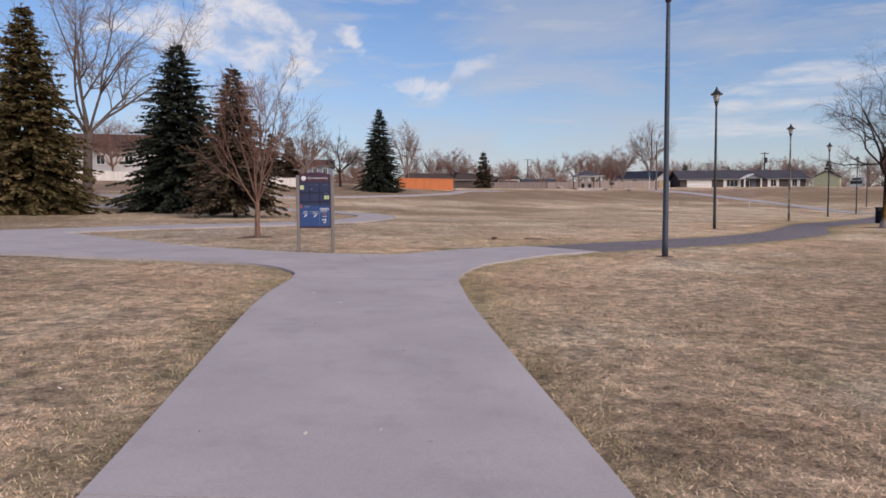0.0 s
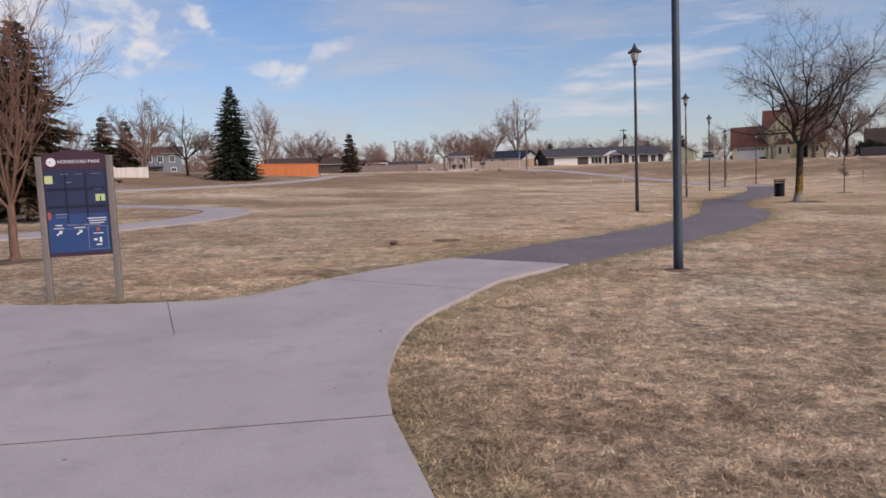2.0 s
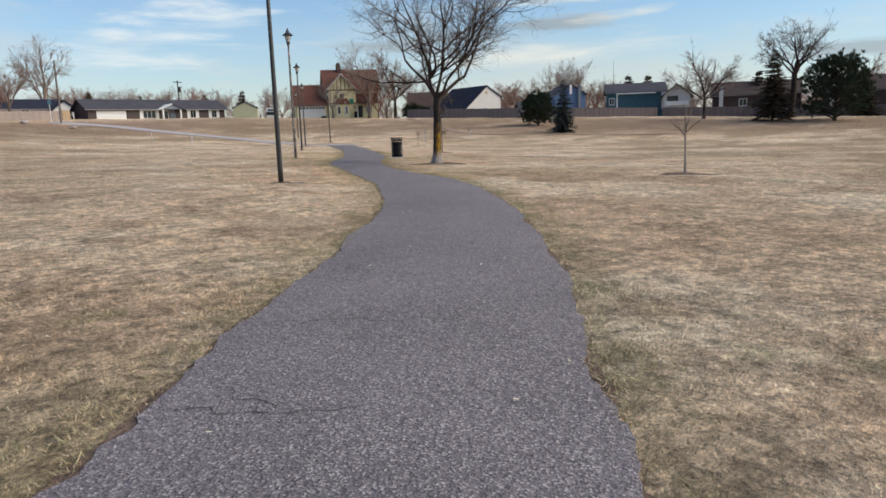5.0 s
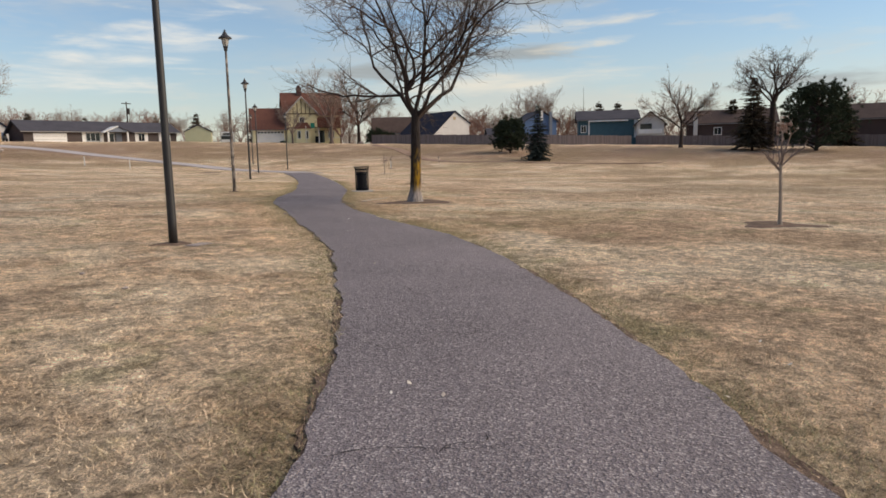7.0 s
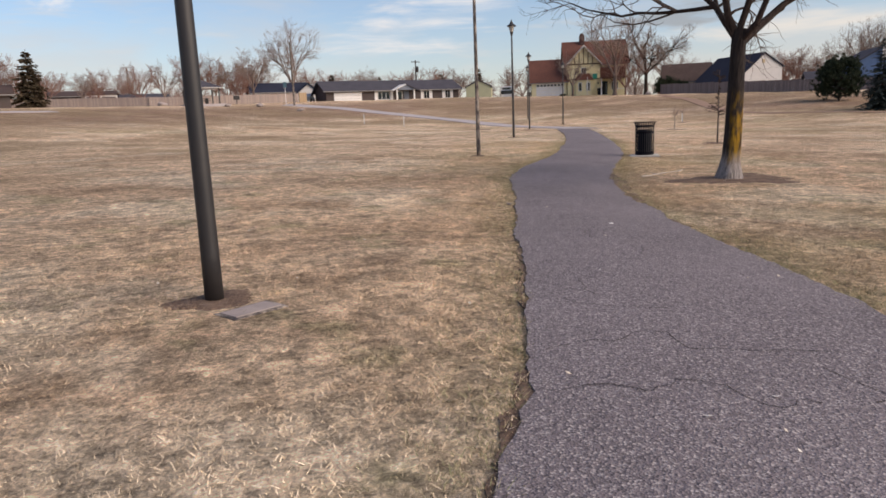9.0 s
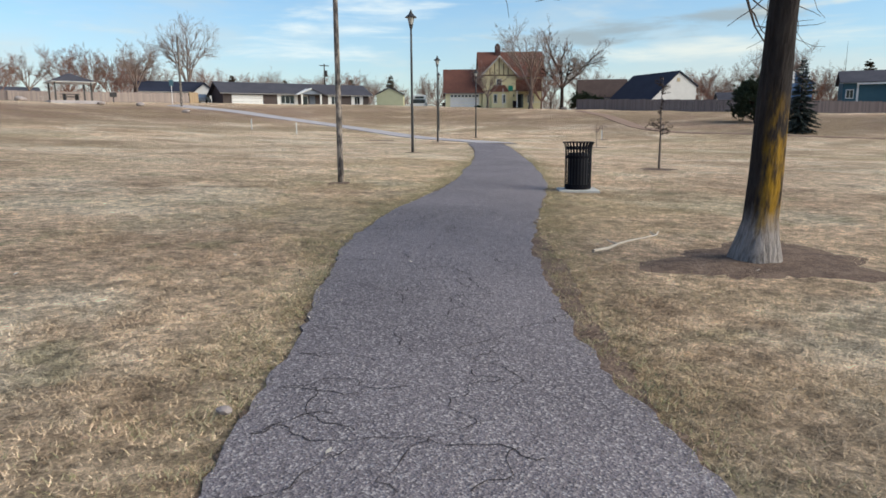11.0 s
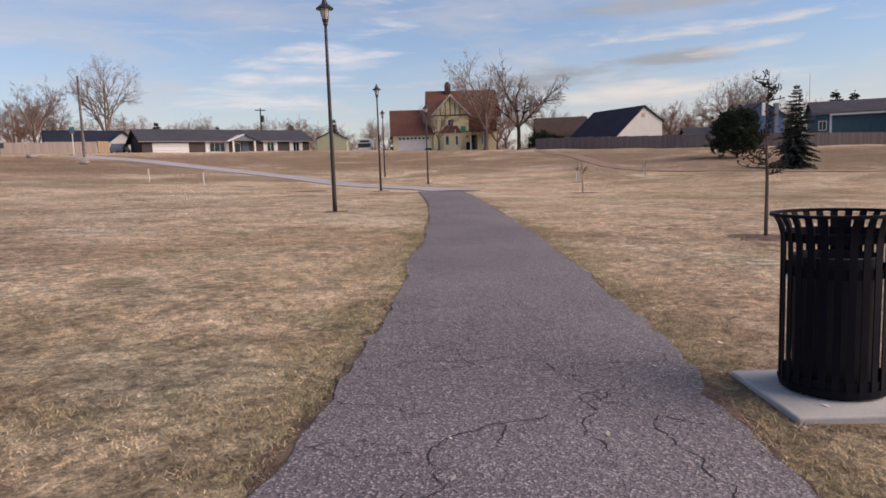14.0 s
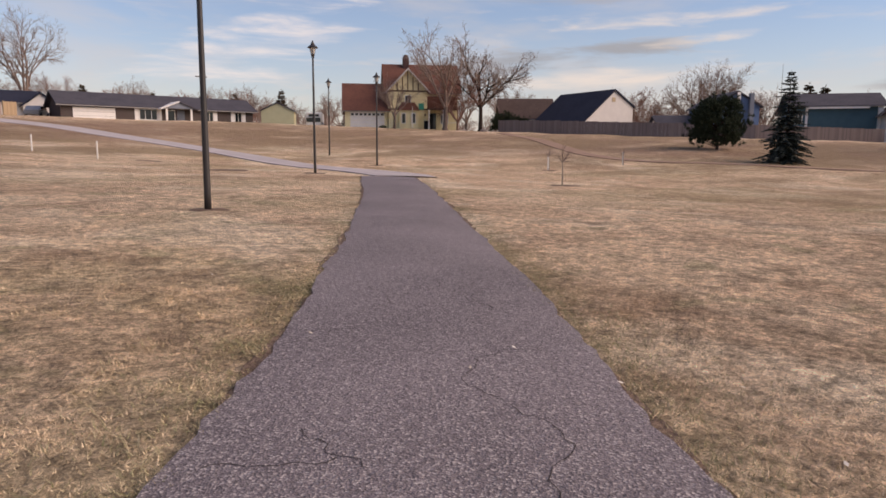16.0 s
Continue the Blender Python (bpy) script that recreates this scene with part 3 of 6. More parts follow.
LOOP_WALK = smooth_line(((-12.4, 15.81, 2.0), (-10.69, 19.83, 2.0), (-8.48, 23.46, 2.0), (-6.05, 26.49, 2.0), (-4.34, 30.51, 2.0), (-3.83, 35.2, 2.0), (-4.62, 39.46, 2.0), (-7.07, 42.6, 2.0), (-12.17, 43.99, 2.0), (-22.08, 41.3, 2.0), (-39.89, 35.97, 2.0)), 5)
BACK_WALK = smooth_line(((-30, 49.5, 1.5), (-20, 54, 1.5), (-11, 60.5, 1.5), (-5, 70, 1.5), (-1.2, 81, 1.5), (0.6, 92, 1.6), (5.5, 96, 1.8)), 4)
TRAIL = smooth_line(((80.5, 101, 1.4), (77.6, 93, 1.4), (72.6, 85, 1.5), (68, 77.5, 1.4), (67.3, 72, 1.2), (70.4, 67.4, 1.0), (73, 61, 0.9), (78, 52, 0.8)), 5)
APPROACH_L = smooth_line(((0.34, -9.02), (0.02, -3.05), (-0.22, 1.42), (-0.33, 2.51), (-0.85, 5.49), (-1.18, 7.57), (-1.31, 9.41)), 5)
APPROACH_R = smooth_line(((2.58, -8.98), (2.21, -3.01), (1.97, 1.47), (1.85, 2.56), (1.47, 5.34), (1.2, 7.42), (1.01, 9.46)), 5)
J_LEFT = smooth_line(((-1.31, 9.41), (-1.48, 10.11), (-2.05, 10.89), (-2.76, 11.33), (-4.56, 11.69)), 5)
J_RIGHT = smooth_line(((1.01, 9.46), (1.06, 10.36), (1.4, 11.79), (2.28, 13.36)), 5)
J_FAR = smooth_line(((-4.51, 14.38), (-2.4, 13.57), (-1.03, 13.41), (-0.25, 13.59), (0.62, 14.7)), 5)
B_NEAR = smooth_line(((2.28, 13.36), (2.72, 14.04), (3.99, 15.27)), 4)
B_FAR = smooth_line(((0.62, 14.7), (1.4, 15.53), (2.5, 16.51)), 4)
W_NEAR = smooth_line(((-4.56, 11.69), (-7.35, 12.13), (-12.54, 12.62), (-21.51, 13.24), (-39.45, 14.07)), 5)
W_FAR = smooth_line(((-4.51, 14.38), (-7.64, 16.6), (-10.47, 18.54), (-13.65, 18.47), (-21.6, 17.72), (-39.52, 17.56)), 5)
CUTS = (0, 8, 15, 22, len(APPROACH_L) - 1)
SLABS = [np.vstack([APPROACH_L[a:b + 1], APPROACH_R[a:b + 1][::-1]]) for a, b in zip(CUTS, CUTS[1:])]
SLABS += [np.vstack([J_LEFT, J_FAR, J_RIGHT[::-1]]), np.vstack([B_FAR, B_NEAR[::-1]]), np.vstack([W_NEAR, W_FAR[::-1]])]
ASPHALT_POLY = np.vstack([A_LEFT, A_RIGHT[::-1]])


def strip_poly(line):
    a, b = edges_of(line)
    return np.vstack([a, b[::-1]])


PAVED = [ASPHALT_POLY, *SLABS, strip_poly(FAR_WALK), strip_poly(LOOP_WALK)]


# the asphalt in short lengths, and the slabs, each with its own bounds
PIECES = [np.vstack([A_LEFT[i:i + 7], A_RIGHT[i:i + 7][::-1]]) for i in range(0, len(A_LEFT) - 1, 6)] + SLABS


def close_to(poly, pts, pad):
    lo, hi = poly.min(axis=0) - pad, poly.max(axis=0) + pad
    return np.nonzero((pts[:, 0] > lo[0]) & (pts[:, 0] < hi[0]) & (pts[:, 1] > lo[1]) & (pts[:, 1] < hi[1]))[0]


def edge_amount(pts):
    """1 beside a walk, 0 a pace away from it."""
    d = np.full(len(pts), 1e9)
    for poly in PIECES:
        pick = close_to(poly, pts, 0.8)
        d[pick] = np.minimum(d[pick], gap_to(poly, pts[pick]))
    return np.clip(1 - d / 0.75, 0, 1) ** 1.4


# ---------------------------------------------------------------- ground
def build_ground():
    near_x, near_y = np.arange(-16, 60, 0.5), np.arange(-6, 84, 0.5)
    far = lambda lo, hi: np.concatenate([[-3000, -1500, -700, -400, -250], np.arange(-160, lo, 4), [], np.arange(hi + 4, 200, 4), [260, 400, 700, 1500, 3000]])
    xs, ys = np.unique(np.concatenate([near_x, far(-16, 60)])), np.unique(np.concatenate([near_y, far(-6, 84)]))
    gx, gy = np.meshgrid(xs, ys)
    z = height(gx.ravel(), gy.ravel())
    flat = np.column_stack([gx.ravel(), gy.ravel()])
    paved = np.zeros(len(flat), bool)
    close = (np.abs(flat[:, 0]) < 70) & (np.abs(flat[:, 1]) < 100)
    for poly in PAVED:
        paved[close] |= inside(poly, flat[close])
    wave = 0.02 * np.sin(flat[:, 0] * 1.7 + 2 * np.sin(flat[:, 1] * 0.6)) * np.sin(flat[:, 1] * 1.3)
    beside = np.zeros(len(flat))
    beside[close] = edge_amount(flat[close])
    z = z + np.where(paved, -0.03, wave * (1 - beside) - 0.015)
    nx, ny = len(xs), len(ys)
    i = (np.arange(ny - 1)[:, None] * nx + np.arange(nx - 1)[None, :]).ravel()
    tris = np.concatenate([np.stack([i, i + 1, i + nx + 1], 1), np.stack([i, i + nx + 1, i + nx], 1)])
    me = mesh_tris("ground", np.column_stack([flat, z]), tris, TURF, True)
    d, _, w = bank(flat[:, 0], flat[:, 1])
    k = np.clip(1 - d / w, 0, 1)
    slope = np.clip((k - 0.3) / 0.25, 0, 1) * np.clip((0.97 - k) / 0.1, 0, 1)
    me.attributes.new("bank", "FLOAT", "POINT").data.foreach_set("value", slope.astype(np.float32))
    # mask of the painted shade bands: grows with distance from the asphalt
    away = np.full(len(flat), 1e9)
    for px, py in ASPHALT_LINE[::4, :2]:
        away = np.minimum(away, np.hypot(flat[:, 0] - px, flat[:, 1] - py))
    me.attributes.new("shaded_lawn", "FLOAT", "POINT").data.foreach_set("value", np.clip((away - 7) / 12, 0, 1).astype(np.float32))
    at = me.attributes.new("edge", "FLOAT", "POINT")
    at.data.foreach_set("value", beside.astype(np.float32))
    tagged(new("ground", me), "dry tan dormant lawn sloping up at its rim", "ground", kind="structure")


def slab_mesh(name, poly, top, thick, material):
    """A paved piece with real edges on the lie of the land."""
    bm = bmesh.new()
    z = fall(poly[:, 0], poly[:, 1])
    up = [bm.verts.new((x, y, zz + top)) for (x, y), zz in zip(poly, z)]
    low = [bm.verts.new((x, y, zz + top - thick)) for (x, y), zz in zip(poly, z)]
    bm.faces.new(up)
    for i in range(len(up)):
        j = (i + 1) % len(up)
        bm.faces.new((up[j], up[i], low[i], low[j]))
    bmesh.ops.triangulate(bm, faces=[f for f in bm.faces if len(f.verts) > 4])
    bmesh.ops.recalc_face_normals(bm, faces=bm.faces)
    me = bpy.data.meshes.new(name)
    bm.to_mesh(me)
    bm.free()
    me.materials.append(material)
    return me


def ribbon(name, line, top, material, cross=6, thick=0.12, worn=0.0, sink=0.0):
    """A long strip on the ground, slightly crowned, its edges worn."""
    if worn:
        fine = np.linspace(0, len(line) - 1, 5 * len(line))
        line = np.column_stack([np.interp(fine, np.arange(len(line)), line[:, c]) for c in range(3)])
    a, b = edges_of(line)
    rng = np.random.RandomState(len(line))
    if worn:
        ragged = lambda: sum(np.interp(np.arange(len(line)), np.arange(0, len(line) + step, step), rng.normal(0, amount * worn, len(np.arange(0, len(line) + step, step)))) for step, amount in ((9, 1.4), (3, 0.8), (1, 0.5)))
        out = (a - b) / np.linalg.norm(a - b, axis=1, keepdims=True)
        a, b = a + out * ragged()[:, None], b + out * ragged()[:, None]
    k = np.linspace(0, 1, cross + 1)
    grid = a[:, None, :] * (1 - k)[None, :, None] + b[:, None, :] * k[None, :, None]
    n, m = len(line), cross + 1
    z = height(grid[..., 0].ravel(), grid[..., 1].ravel()).reshape(n, m) + top + 0.02 * np.sin(np.pi * k)[None, :] - sink * (np.abs(k - 0.5) > 0.45)[None, :]
    verts = [(*grid[i, j], z[i, j]) for i in range(n) for j in range(m)]
    off = len(verts)
    verts += [(*grid[i, j], z[i, j] - low) for i in range(n) for j in (0, m - 1) for low in (0, thick)]
    faces = [(i * m + j + 1, i * m + j, (i + 1) * m + j, (i + 1) * m + j + 1) for i in range(n - 1) for j in range(cross)]
    for i in range(n - 1):
        a, b = off + 4 * i, off + 4 * i + 4
        faces += [(a, a + 1, b + 1, b), (a + 2, b + 2, b + 3, a + 3)]
    return mesh_of(name, verts, faces, material, True)


def build_walks():
    walk_top = 0.024
    concrete = thing("pavement", pose(0, 0, 0), "pale grey broom-finished concrete walk with tooled joints", "pavement", kind="structure")
    for poly in SLABS:
        mid = poly.mean(axis=0)
        d = poly - mid
        shrunk = mid + d * (1 - 0.008 / np.maximum(np.linalg.norm(d, axis=1, keepdims=True), 0.5))
        child(new("slab", slab_mesh("slab", shrunk, walk_top, 0.12, CONCRETE)), concrete)
    # dark seams seen in the tooled joints
    seam = bmesh.new()
    for (ax, ay), (bx, by) in (((-1.31, 9.41), (1.01, 9.46)), ((0.62, 14.7), (2.28, 13.36)), ((-4.56, 11.69), (-4.51, 14.38)), ((2.5, 16.51), (3.99, 15.27)), ((-1.03, 13.41), (-0.6, 11.77))):
        n = Vector((-(by - ay), bx - ax)).normalized() * 0.0027
        f = [seam.verts.new((x, y, float(fall(x, y)) + walk_top + 0.0015)) for x, y in ((ax - n.x, ay - n.y), (bx - n.x, by - n.y), (bx + n.x, by + n.y), (ax + n.x, ay + n.y))]
        seam.faces.new(f)
    part("joint", seam, CRACK, concrete, "dark tooled joint line")
    tagged(new("road", ribbon("road", ASPHALT_LINE, 0.0, ASPHALT, 8, 0.12, 0.022)), "worn grey-brown asphalt footpath with cracks", "footpath", kind="structure")
    verge = ASPHALT_LINE.copy()
    wide_soil = np.exp(-((verge[:, 0] - 17.6) ** 2 + (verge[:, 1] - 33.6) ** 2) / 5.0)
    verge[:, 0] += 0.09 * wide_soil
    verge[:, 1] -= 0.06 * wide_soil
    verge[:, 2] += 0.06 + 0.15 * wide_soil + 0.03 * np.sin(np.arange(len(verge)) * 0.9) * np.sin(np.arange(len(verge)) * 0.37)
    tagged(new("soil_verge", ribbon("soil_verge", smooth_line(verge, 2), -0.012, SOIL, 8, 0.08, 0.02)), "thin verge of bare reddish soil beside the asphalt", "soil", kind="structure")
    tagged(new("pavement", ribbon("pavement", FAR_WALK, 0.02, CONCRETE)), "pale concrete walk climbing the grassy bank", "pavement", kind="structure")
    tagged(new("pavement", ribbon("pavement", LOOP_WALK, 0.015, CONCRETE)), "pale concrete walk curving round the lawn", "pavement", kind="structure")
    tagged(new("pavement", ribbon("pavement", BACK_WALK, 0.03, CONCRETE, 3)), "narrow pale concrete walk crossing the far lawn", "pavement", kind="structure")
    tagged(new("trail", ribbon("trail", TRAIL, 0.03, TRODDEN, 3, 0.1)), "worn dirt trail down the grassy bank", "trail", kind="structure")


def crack_line(rng, start, heading, length, wander=0.5, width=0.012):
    """A jagged dark crack lying in the asphalt."""
    p, pts, h = np.array(start, float), [], heading
    for i in range(int(length / 0.045)):
        pts.append(p.copy())
        h += 0.25 * (heading - h) + rng.normal(0, wander * 0.75)
        p = p + 0.045 * rng.uniform(0.5, 1.5) * np.array([math.cos(h), math.sin(h)])
    return np.array(pts), width


def build_cracks():
    rng = np.random.RandomState(5)
    n = len(ASPHALT_LINE)
    root = thing("crack_network", pose(0, 0, 0), "dark jagged cracks across and along the asphalt footpath", "crack", kind="structure")
    spots = [(0.075, 0, 1), (0.16, 0, 1), (0.30, 0, 1), (0.37, 1, 1.6), (0.405, 1, 2.2), (0.43, 0, 0.6), (0.445, 1, 3.0), (0.47, 1, 2.5), (0.49, 0, 0.7), (0.51, 1, 3.2), (0.535, 0, 1), (0.56, 1, 2.4),
             (0.585, 1, 2.6), (0.60, 0, 0.5), (0.625, 1, 2.0), (0.655, 0, 1), (0.70, 0, 1), (0.735, 0, 0.45), (0.74, 1, 4.2), (0.79, 0, 1), (0.86, 0, 1), (0.93, 0, 1), (0.42, 0, 1), (0.455, 0, 0.8), (0.5, 1, 2.8), (0.545, 1, 3.0), (0.575, 0, 0.9), (0.615, 1, 2.6), (0.64, 1, 2.4), (0.68, 1, 3.0), (0.715, 0, 1), (0.765, 0, 0.8), (0.775, 1, 3.0), (0.83, 1, 3.0), (0.22, 0, 0.8), (0.12, 0, 0.9)]
    spots += [(at, along, size) for at in np.arange(0.40, 0.72, 0.0085) for along, size in ((1, rng.uniform(0.4, 1.3)), (0, rng.uniform(0.15, 0.45)))]
    spots += [(at, along, size) for at in np.arange(0.05, 0.40, 0.03) for along, size in ((1, rng.uniform(0.4, 1.2)), (0, rng.uniform(0.2, 0.9)))]
    spots += [(at, along, size) for at in np.arange(0.72, 0.95, 0.03) for along, size in ((1, rng.uniform(0.6, 1.8)), (0, rng.uniform(0.2, 0.9)))]
    for at, along, size in spots:
        i = min(n - 2, int(at * n))
        mid, wide = ASPHALT_LINE[i, :2], ASPHALT_LINE[i, 2]
        t = ASPHALT_LINE[i + 1, :2] - mid
        ahead = math.atan2(t[1], t[0])
        if along:
            side = rng.uniform(-0.33, 0.33) * wide
            start = mid + side * np.array([-math.sin(ahead), math.cos(ahead)])
            pts, w = crack_line(rng, start, ahead + rng.uniform(-0.2, 0.2), size * 0.8, 0.75, 0.0030 if 0.44 < at < 0.64 else 0.0024)
        else:
            start = mid + 0.46 * wide * np.array([-math.sin(ahead), math.cos(ahead)])
            pts, w = crack_line(rng, start, ahead - math.pi / 2 + rng.uniform(-0.15, 0.15), wide * 0.9 * size, 0.6, 0.0025)
        t = np.gradient(pts, axis=0)
        nrm = np.stack([-t[:, 1], t[:, 0]], 1)
        nrm /= np.linalg.norm(nrm, axis=1, keepdims=True)
        w = w * rng.uniform(0.35, 1.5, (len(pts), 1))
        a, b = pts + nrm * w, pts - nrm * w
        k = np.array([gap_to(ASPHALT_POLY, pts)]).T / (wide / 2)
        z = (0.02 * np.sin(np.pi * np.clip(k, 0, 1) / 2) + 0.003).ravel() + fall(pts[:, 0], pts[:, 1])
        verts = [(*p, zz) for p, zz in zip(a, z)] + [(*p, zz) for p, zz in zip(b, z)]
        m = len(pts)
        child(new("crack", mesh_of("crack", verts, [(j, j + 1, m + j + 1, m + j) for j in range(m - 1)], CRACK)), root)


def cloudy(x, y, cell, seed):
    """Smooth random values from 0 to 1 over the plan."""
    rng = np.random.RandomState(seed)
    grid = rng.uniform(0, 1, (256, 256))
    u, v = x / cell, y / cell
    i, j = np.floor(u).astype(int), np.floor(v).astype(int)
    f, g = u - i, v - j
    f, g = f * f * (3 - 2 * f), g * g * (3 - 2 * g)
    at = lambda a, b: grid[a % 256, b % 256]
    return (at(i, j) * (1 - f) + at(i + 1, j) * f) * (1 - g) + (at(i, j + 1) * (1 - f) + at(i + 1, j + 1) * f) * g


def build_grass():
    """Short dry blades beside the walk; greener ones along its edge."""
    rng = np.random.RandomState(11)
    spine = np.vstack([np.column_stack([np.linspace(1.0, 0.1, 26), np.linspace(-1.5, 11.5, 26)]), np.column_stack([np.linspace(0.4, 3.0, 8), np.linspace(12.3, 15.8, 8)]), ASPHALT_LINE[:, :2][:80]])
    step = np.linalg.norm(np.diff(spine, axis=0), axis=1)
    run = np.concatenate([[0], np.cumsum(step)])
    count = 2400000
    s = rng.uniform(0, run[-1], count)
    px, py = np.interp(s, run, spine[:, 0]), np.interp(s, run, spine[:, 1])
    ang = rng.uniform(0, 2 * np.pi, count)
    r = 0.6 + 5.6 * rng.uniform(0, 1, count) ** 1.35
    pts = np.column_stack([px + r * np.cos(ang), py + r * np.sin(ang)])
    keep = np.ones(count, bool)
    fuzzy = pts + rng.normal(0, 0.022, pts.shape)
    for poly in PIECES:
        pick = close_to(poly, fuzzy, 0.02)
        keep[pick] &= ~inside(poly, fuzzy[pick])
    keep &= np.hypot(pts[:, 0] - 24.03, pts[:, 1] - 39.37) > 0.5
    bare = np.hypot((pts[:, 0] - 20.72), (pts[:, 1] - 33.25)) < 1.25 + 0.3 * np.sin(5 * np.arctan2(pts[:, 1] - 33.25, pts[:, 0] - 20.67)) + rng.normal(0, 0.22, count)
    keep &= ~(bare & (rng.uniform(0, 1, count) < 0.66))
    pts = pts[keep]
    clump = 0.6 * cloudy(pts[:, 0], pts[:, 1], 0.16, 3) + 0.4 * cloudy(pts[:, 0], pts[:, 1], 0.07, 4)
    thick = clump > rng.uniform(0.1, 0.75, len(pts))
    pts, clump = pts[thick], clump[thick]
    e = edge_amount(pts)
    patch = 2 * cloudy(pts[:, 0], pts[:, 1], 1.6, 5) - 1
    green = (e * (0.45 + 0.4 * cloudy(pts[:, 0], pts[:, 1], 0.9, 6)) + 0.14 * (patch > 0.3)) > rng.uniform(0, 1, len(pts))
    z = height(pts[:, 0], pts[:, 1]) - 0.012
    for name, pick, material, label in (("dry_grass", ~green, BLADES, "short dry tan grass blades of the dormant lawn"), ("green_grass", green, GREEN_BLADES, "greener short grass blades along the path edge")):
        p, zz = pts[pick], z[pick]
        m = len(p)
        tall = rng.uniform(0.008, 0.025, m) * (0.4 + 1.2 * clump[pick]) * (1.3 if name == "green_grass" else 1.0)
        lean = rng.normal(0, 1.0, (m, 2)) * tall[:, None] * 1.1
        turn = rng.uniform(0, 2 * np.pi, m)
        w = rng.uniform(0.0011, 0.0028, m)
        side = np.column_stack([np.cos(turn), np.sin(turn)]) * w[:, None]
        verts = np.empty((m, 3, 3))
        verts[:, 0, :2], verts[:, 1, :2], verts[:, 2, :2] = p - side, p + side, p + lean
        verts[:, 0, 2] = verts[:, 1, 2] = zz
        verts[:, 2, 2] = zz + tall
        me = mesh_tris(name, verts.reshape(-1, 3), np.arange(3 * m).reshape(-1, 3), material)
        tagged(new(name, me), label, "grass", kind="stuff")


# ---------------------------------------------------------------- trees
def branch(rng, out, p, d, length, r, level, top, spec):
    """One limb as a bent row of tubes, and its own smaller limbs."""
    n = spec["bits"][level]
    step, end = length / n, max(r * spec["thin"], spec["least"])
    kids = []
    for i in range(n):
        d = d + rng.normal(0, spec["wiggle"][level], 3) + np.array([0, 0, spec["rise"][level]])
        d /= np.linalg.norm(d)
        q = p + d * step
        ra, rb = r + (end - r) * i / n, r + (end - r) * (i + 1) / n
        out[level].append((*p, *q, ra, rb))
        if level < top and (i + 1) / n >= spec["bare"][level]:
            kids.append((q.copy(), d.copy(), rb, (i + 1) / n))
        p = q
    if level < top:
        for q, d0, rb, k in kids:
            for _ in range(rng.poisson(spec["many"][level]) if k < 1 else 2):
                axis = rng.normal(0, 1, 3)
                axis -= d0 * axis.dot(d0)
                axis /= np.linalg.norm(axis) + 1e-9
                a = radians(rng.uniform(*spec["fork"][level])) * (0.6 if k == 1 else 1)
                branch(rng, out, q, d0 * math.cos(a) + axis * math.sin(a), length * spec["short"][level] * rng.uniform(0.7, 1.15) * (1.15 - 0.45 * k), rb * rng.uniform(0.6, 0.85), level + 1, top, spec)


def bare_tree_meshes(seed, tall, trunk_r, fork_at, limbs, spec, barks, spread=(25, 60), reach=0.62, roots=0.0):
    """Trunk, limbs and twigs of a leafless tree."""
    rng = np.random.RandomState(seed)
    out = [[] for _ in range(5)]
    d, p, n = np.array([0.0, 0, 1]), np.array([0.0, 0, -0.05]), 6
    trunk = []
    for i in range(n):
        d = d + rng.normal(0, 0.025, 3)
        d /= np.linalg.norm(d)
        q = p + d * (fork_at + 0.05) / n
        flare = lambda k: trunk_r * (1 + 0.5 * max(0, 1 - k * n / 1.2) ** 2) * (1 - 0.22 * k)
        trunk.append((*p, *q, flare(i / n), flare((i + 1) / n)))
        p = q
    turn = rng.uniform(0, 2 * math.pi)
    for i in range(limbs):
        a, b = turn + 2 * math.pi * i / limbs + rng.normal(0, 0.25), radians(rng.uniform(*spread))
        if i == 0:
            b *= 0.35
        v = np.array([math.cos(a) * math.sin(b), math.sin(a) * math.sin(b), math.cos(b)])
        start = p - np.array([0, 0, rng.uniform(0, 0.12) * fork_at * (i > 0)])
        branch(rng, out, start, v, (tall - fork_at) * reach * rng.uniform(0.85, 1.15), trunk_r * rng.uniform(*spec.get("limb", (0.45, 0.66))), 0, spec["top"], spec)
    smooth = []
    for a in trunk:
        for i in range(5):
            at = lambda k: [u + (v - u) * k for u, v in zip((*a[0:3], a[6]), (*a[3:6], a[7]))]
            (x0, y0, z0, r0), (x1, y1, z1, r1) = at(i / 5), at((i + 1) / 5)
            smooth.append((x0, y0, z0, x1, y1, z1, r0, r1))
    trunk = smooth
    rows = (("trunk", trunk, 20 if roots else 10, barks[0]), ("bough", out[0] + out[1], 6, barks[1]), ("crown", out[2] + out[3] + out[4], 3, barks[2]))
    made = []
    for name, segs, sides, material in rows:
        if segs:
            v, t = (chain if name == "trunk" else tubes)(segs, sides)
            if name == "trunk" and roots:
                # roots swell out of the foot, and shallow lobes run up the stem
                a, low = np.arctan2(v[:, 1], v[:, 0]), np.clip(1 - v[:, 2] / 0.4, 0, 1) ** 1.8
                lobe = 0.6 * np.sin(4 * a + 0.7) + 0.4 * np.sin(7 * a + 2.1)
                v[:, :2] *= (1 + roots * low * (0.35 + lobe) + 0.045 * lobe)[:, None]
            made.append((name, mesh_tris(name, v, t, material, True)))
    return made


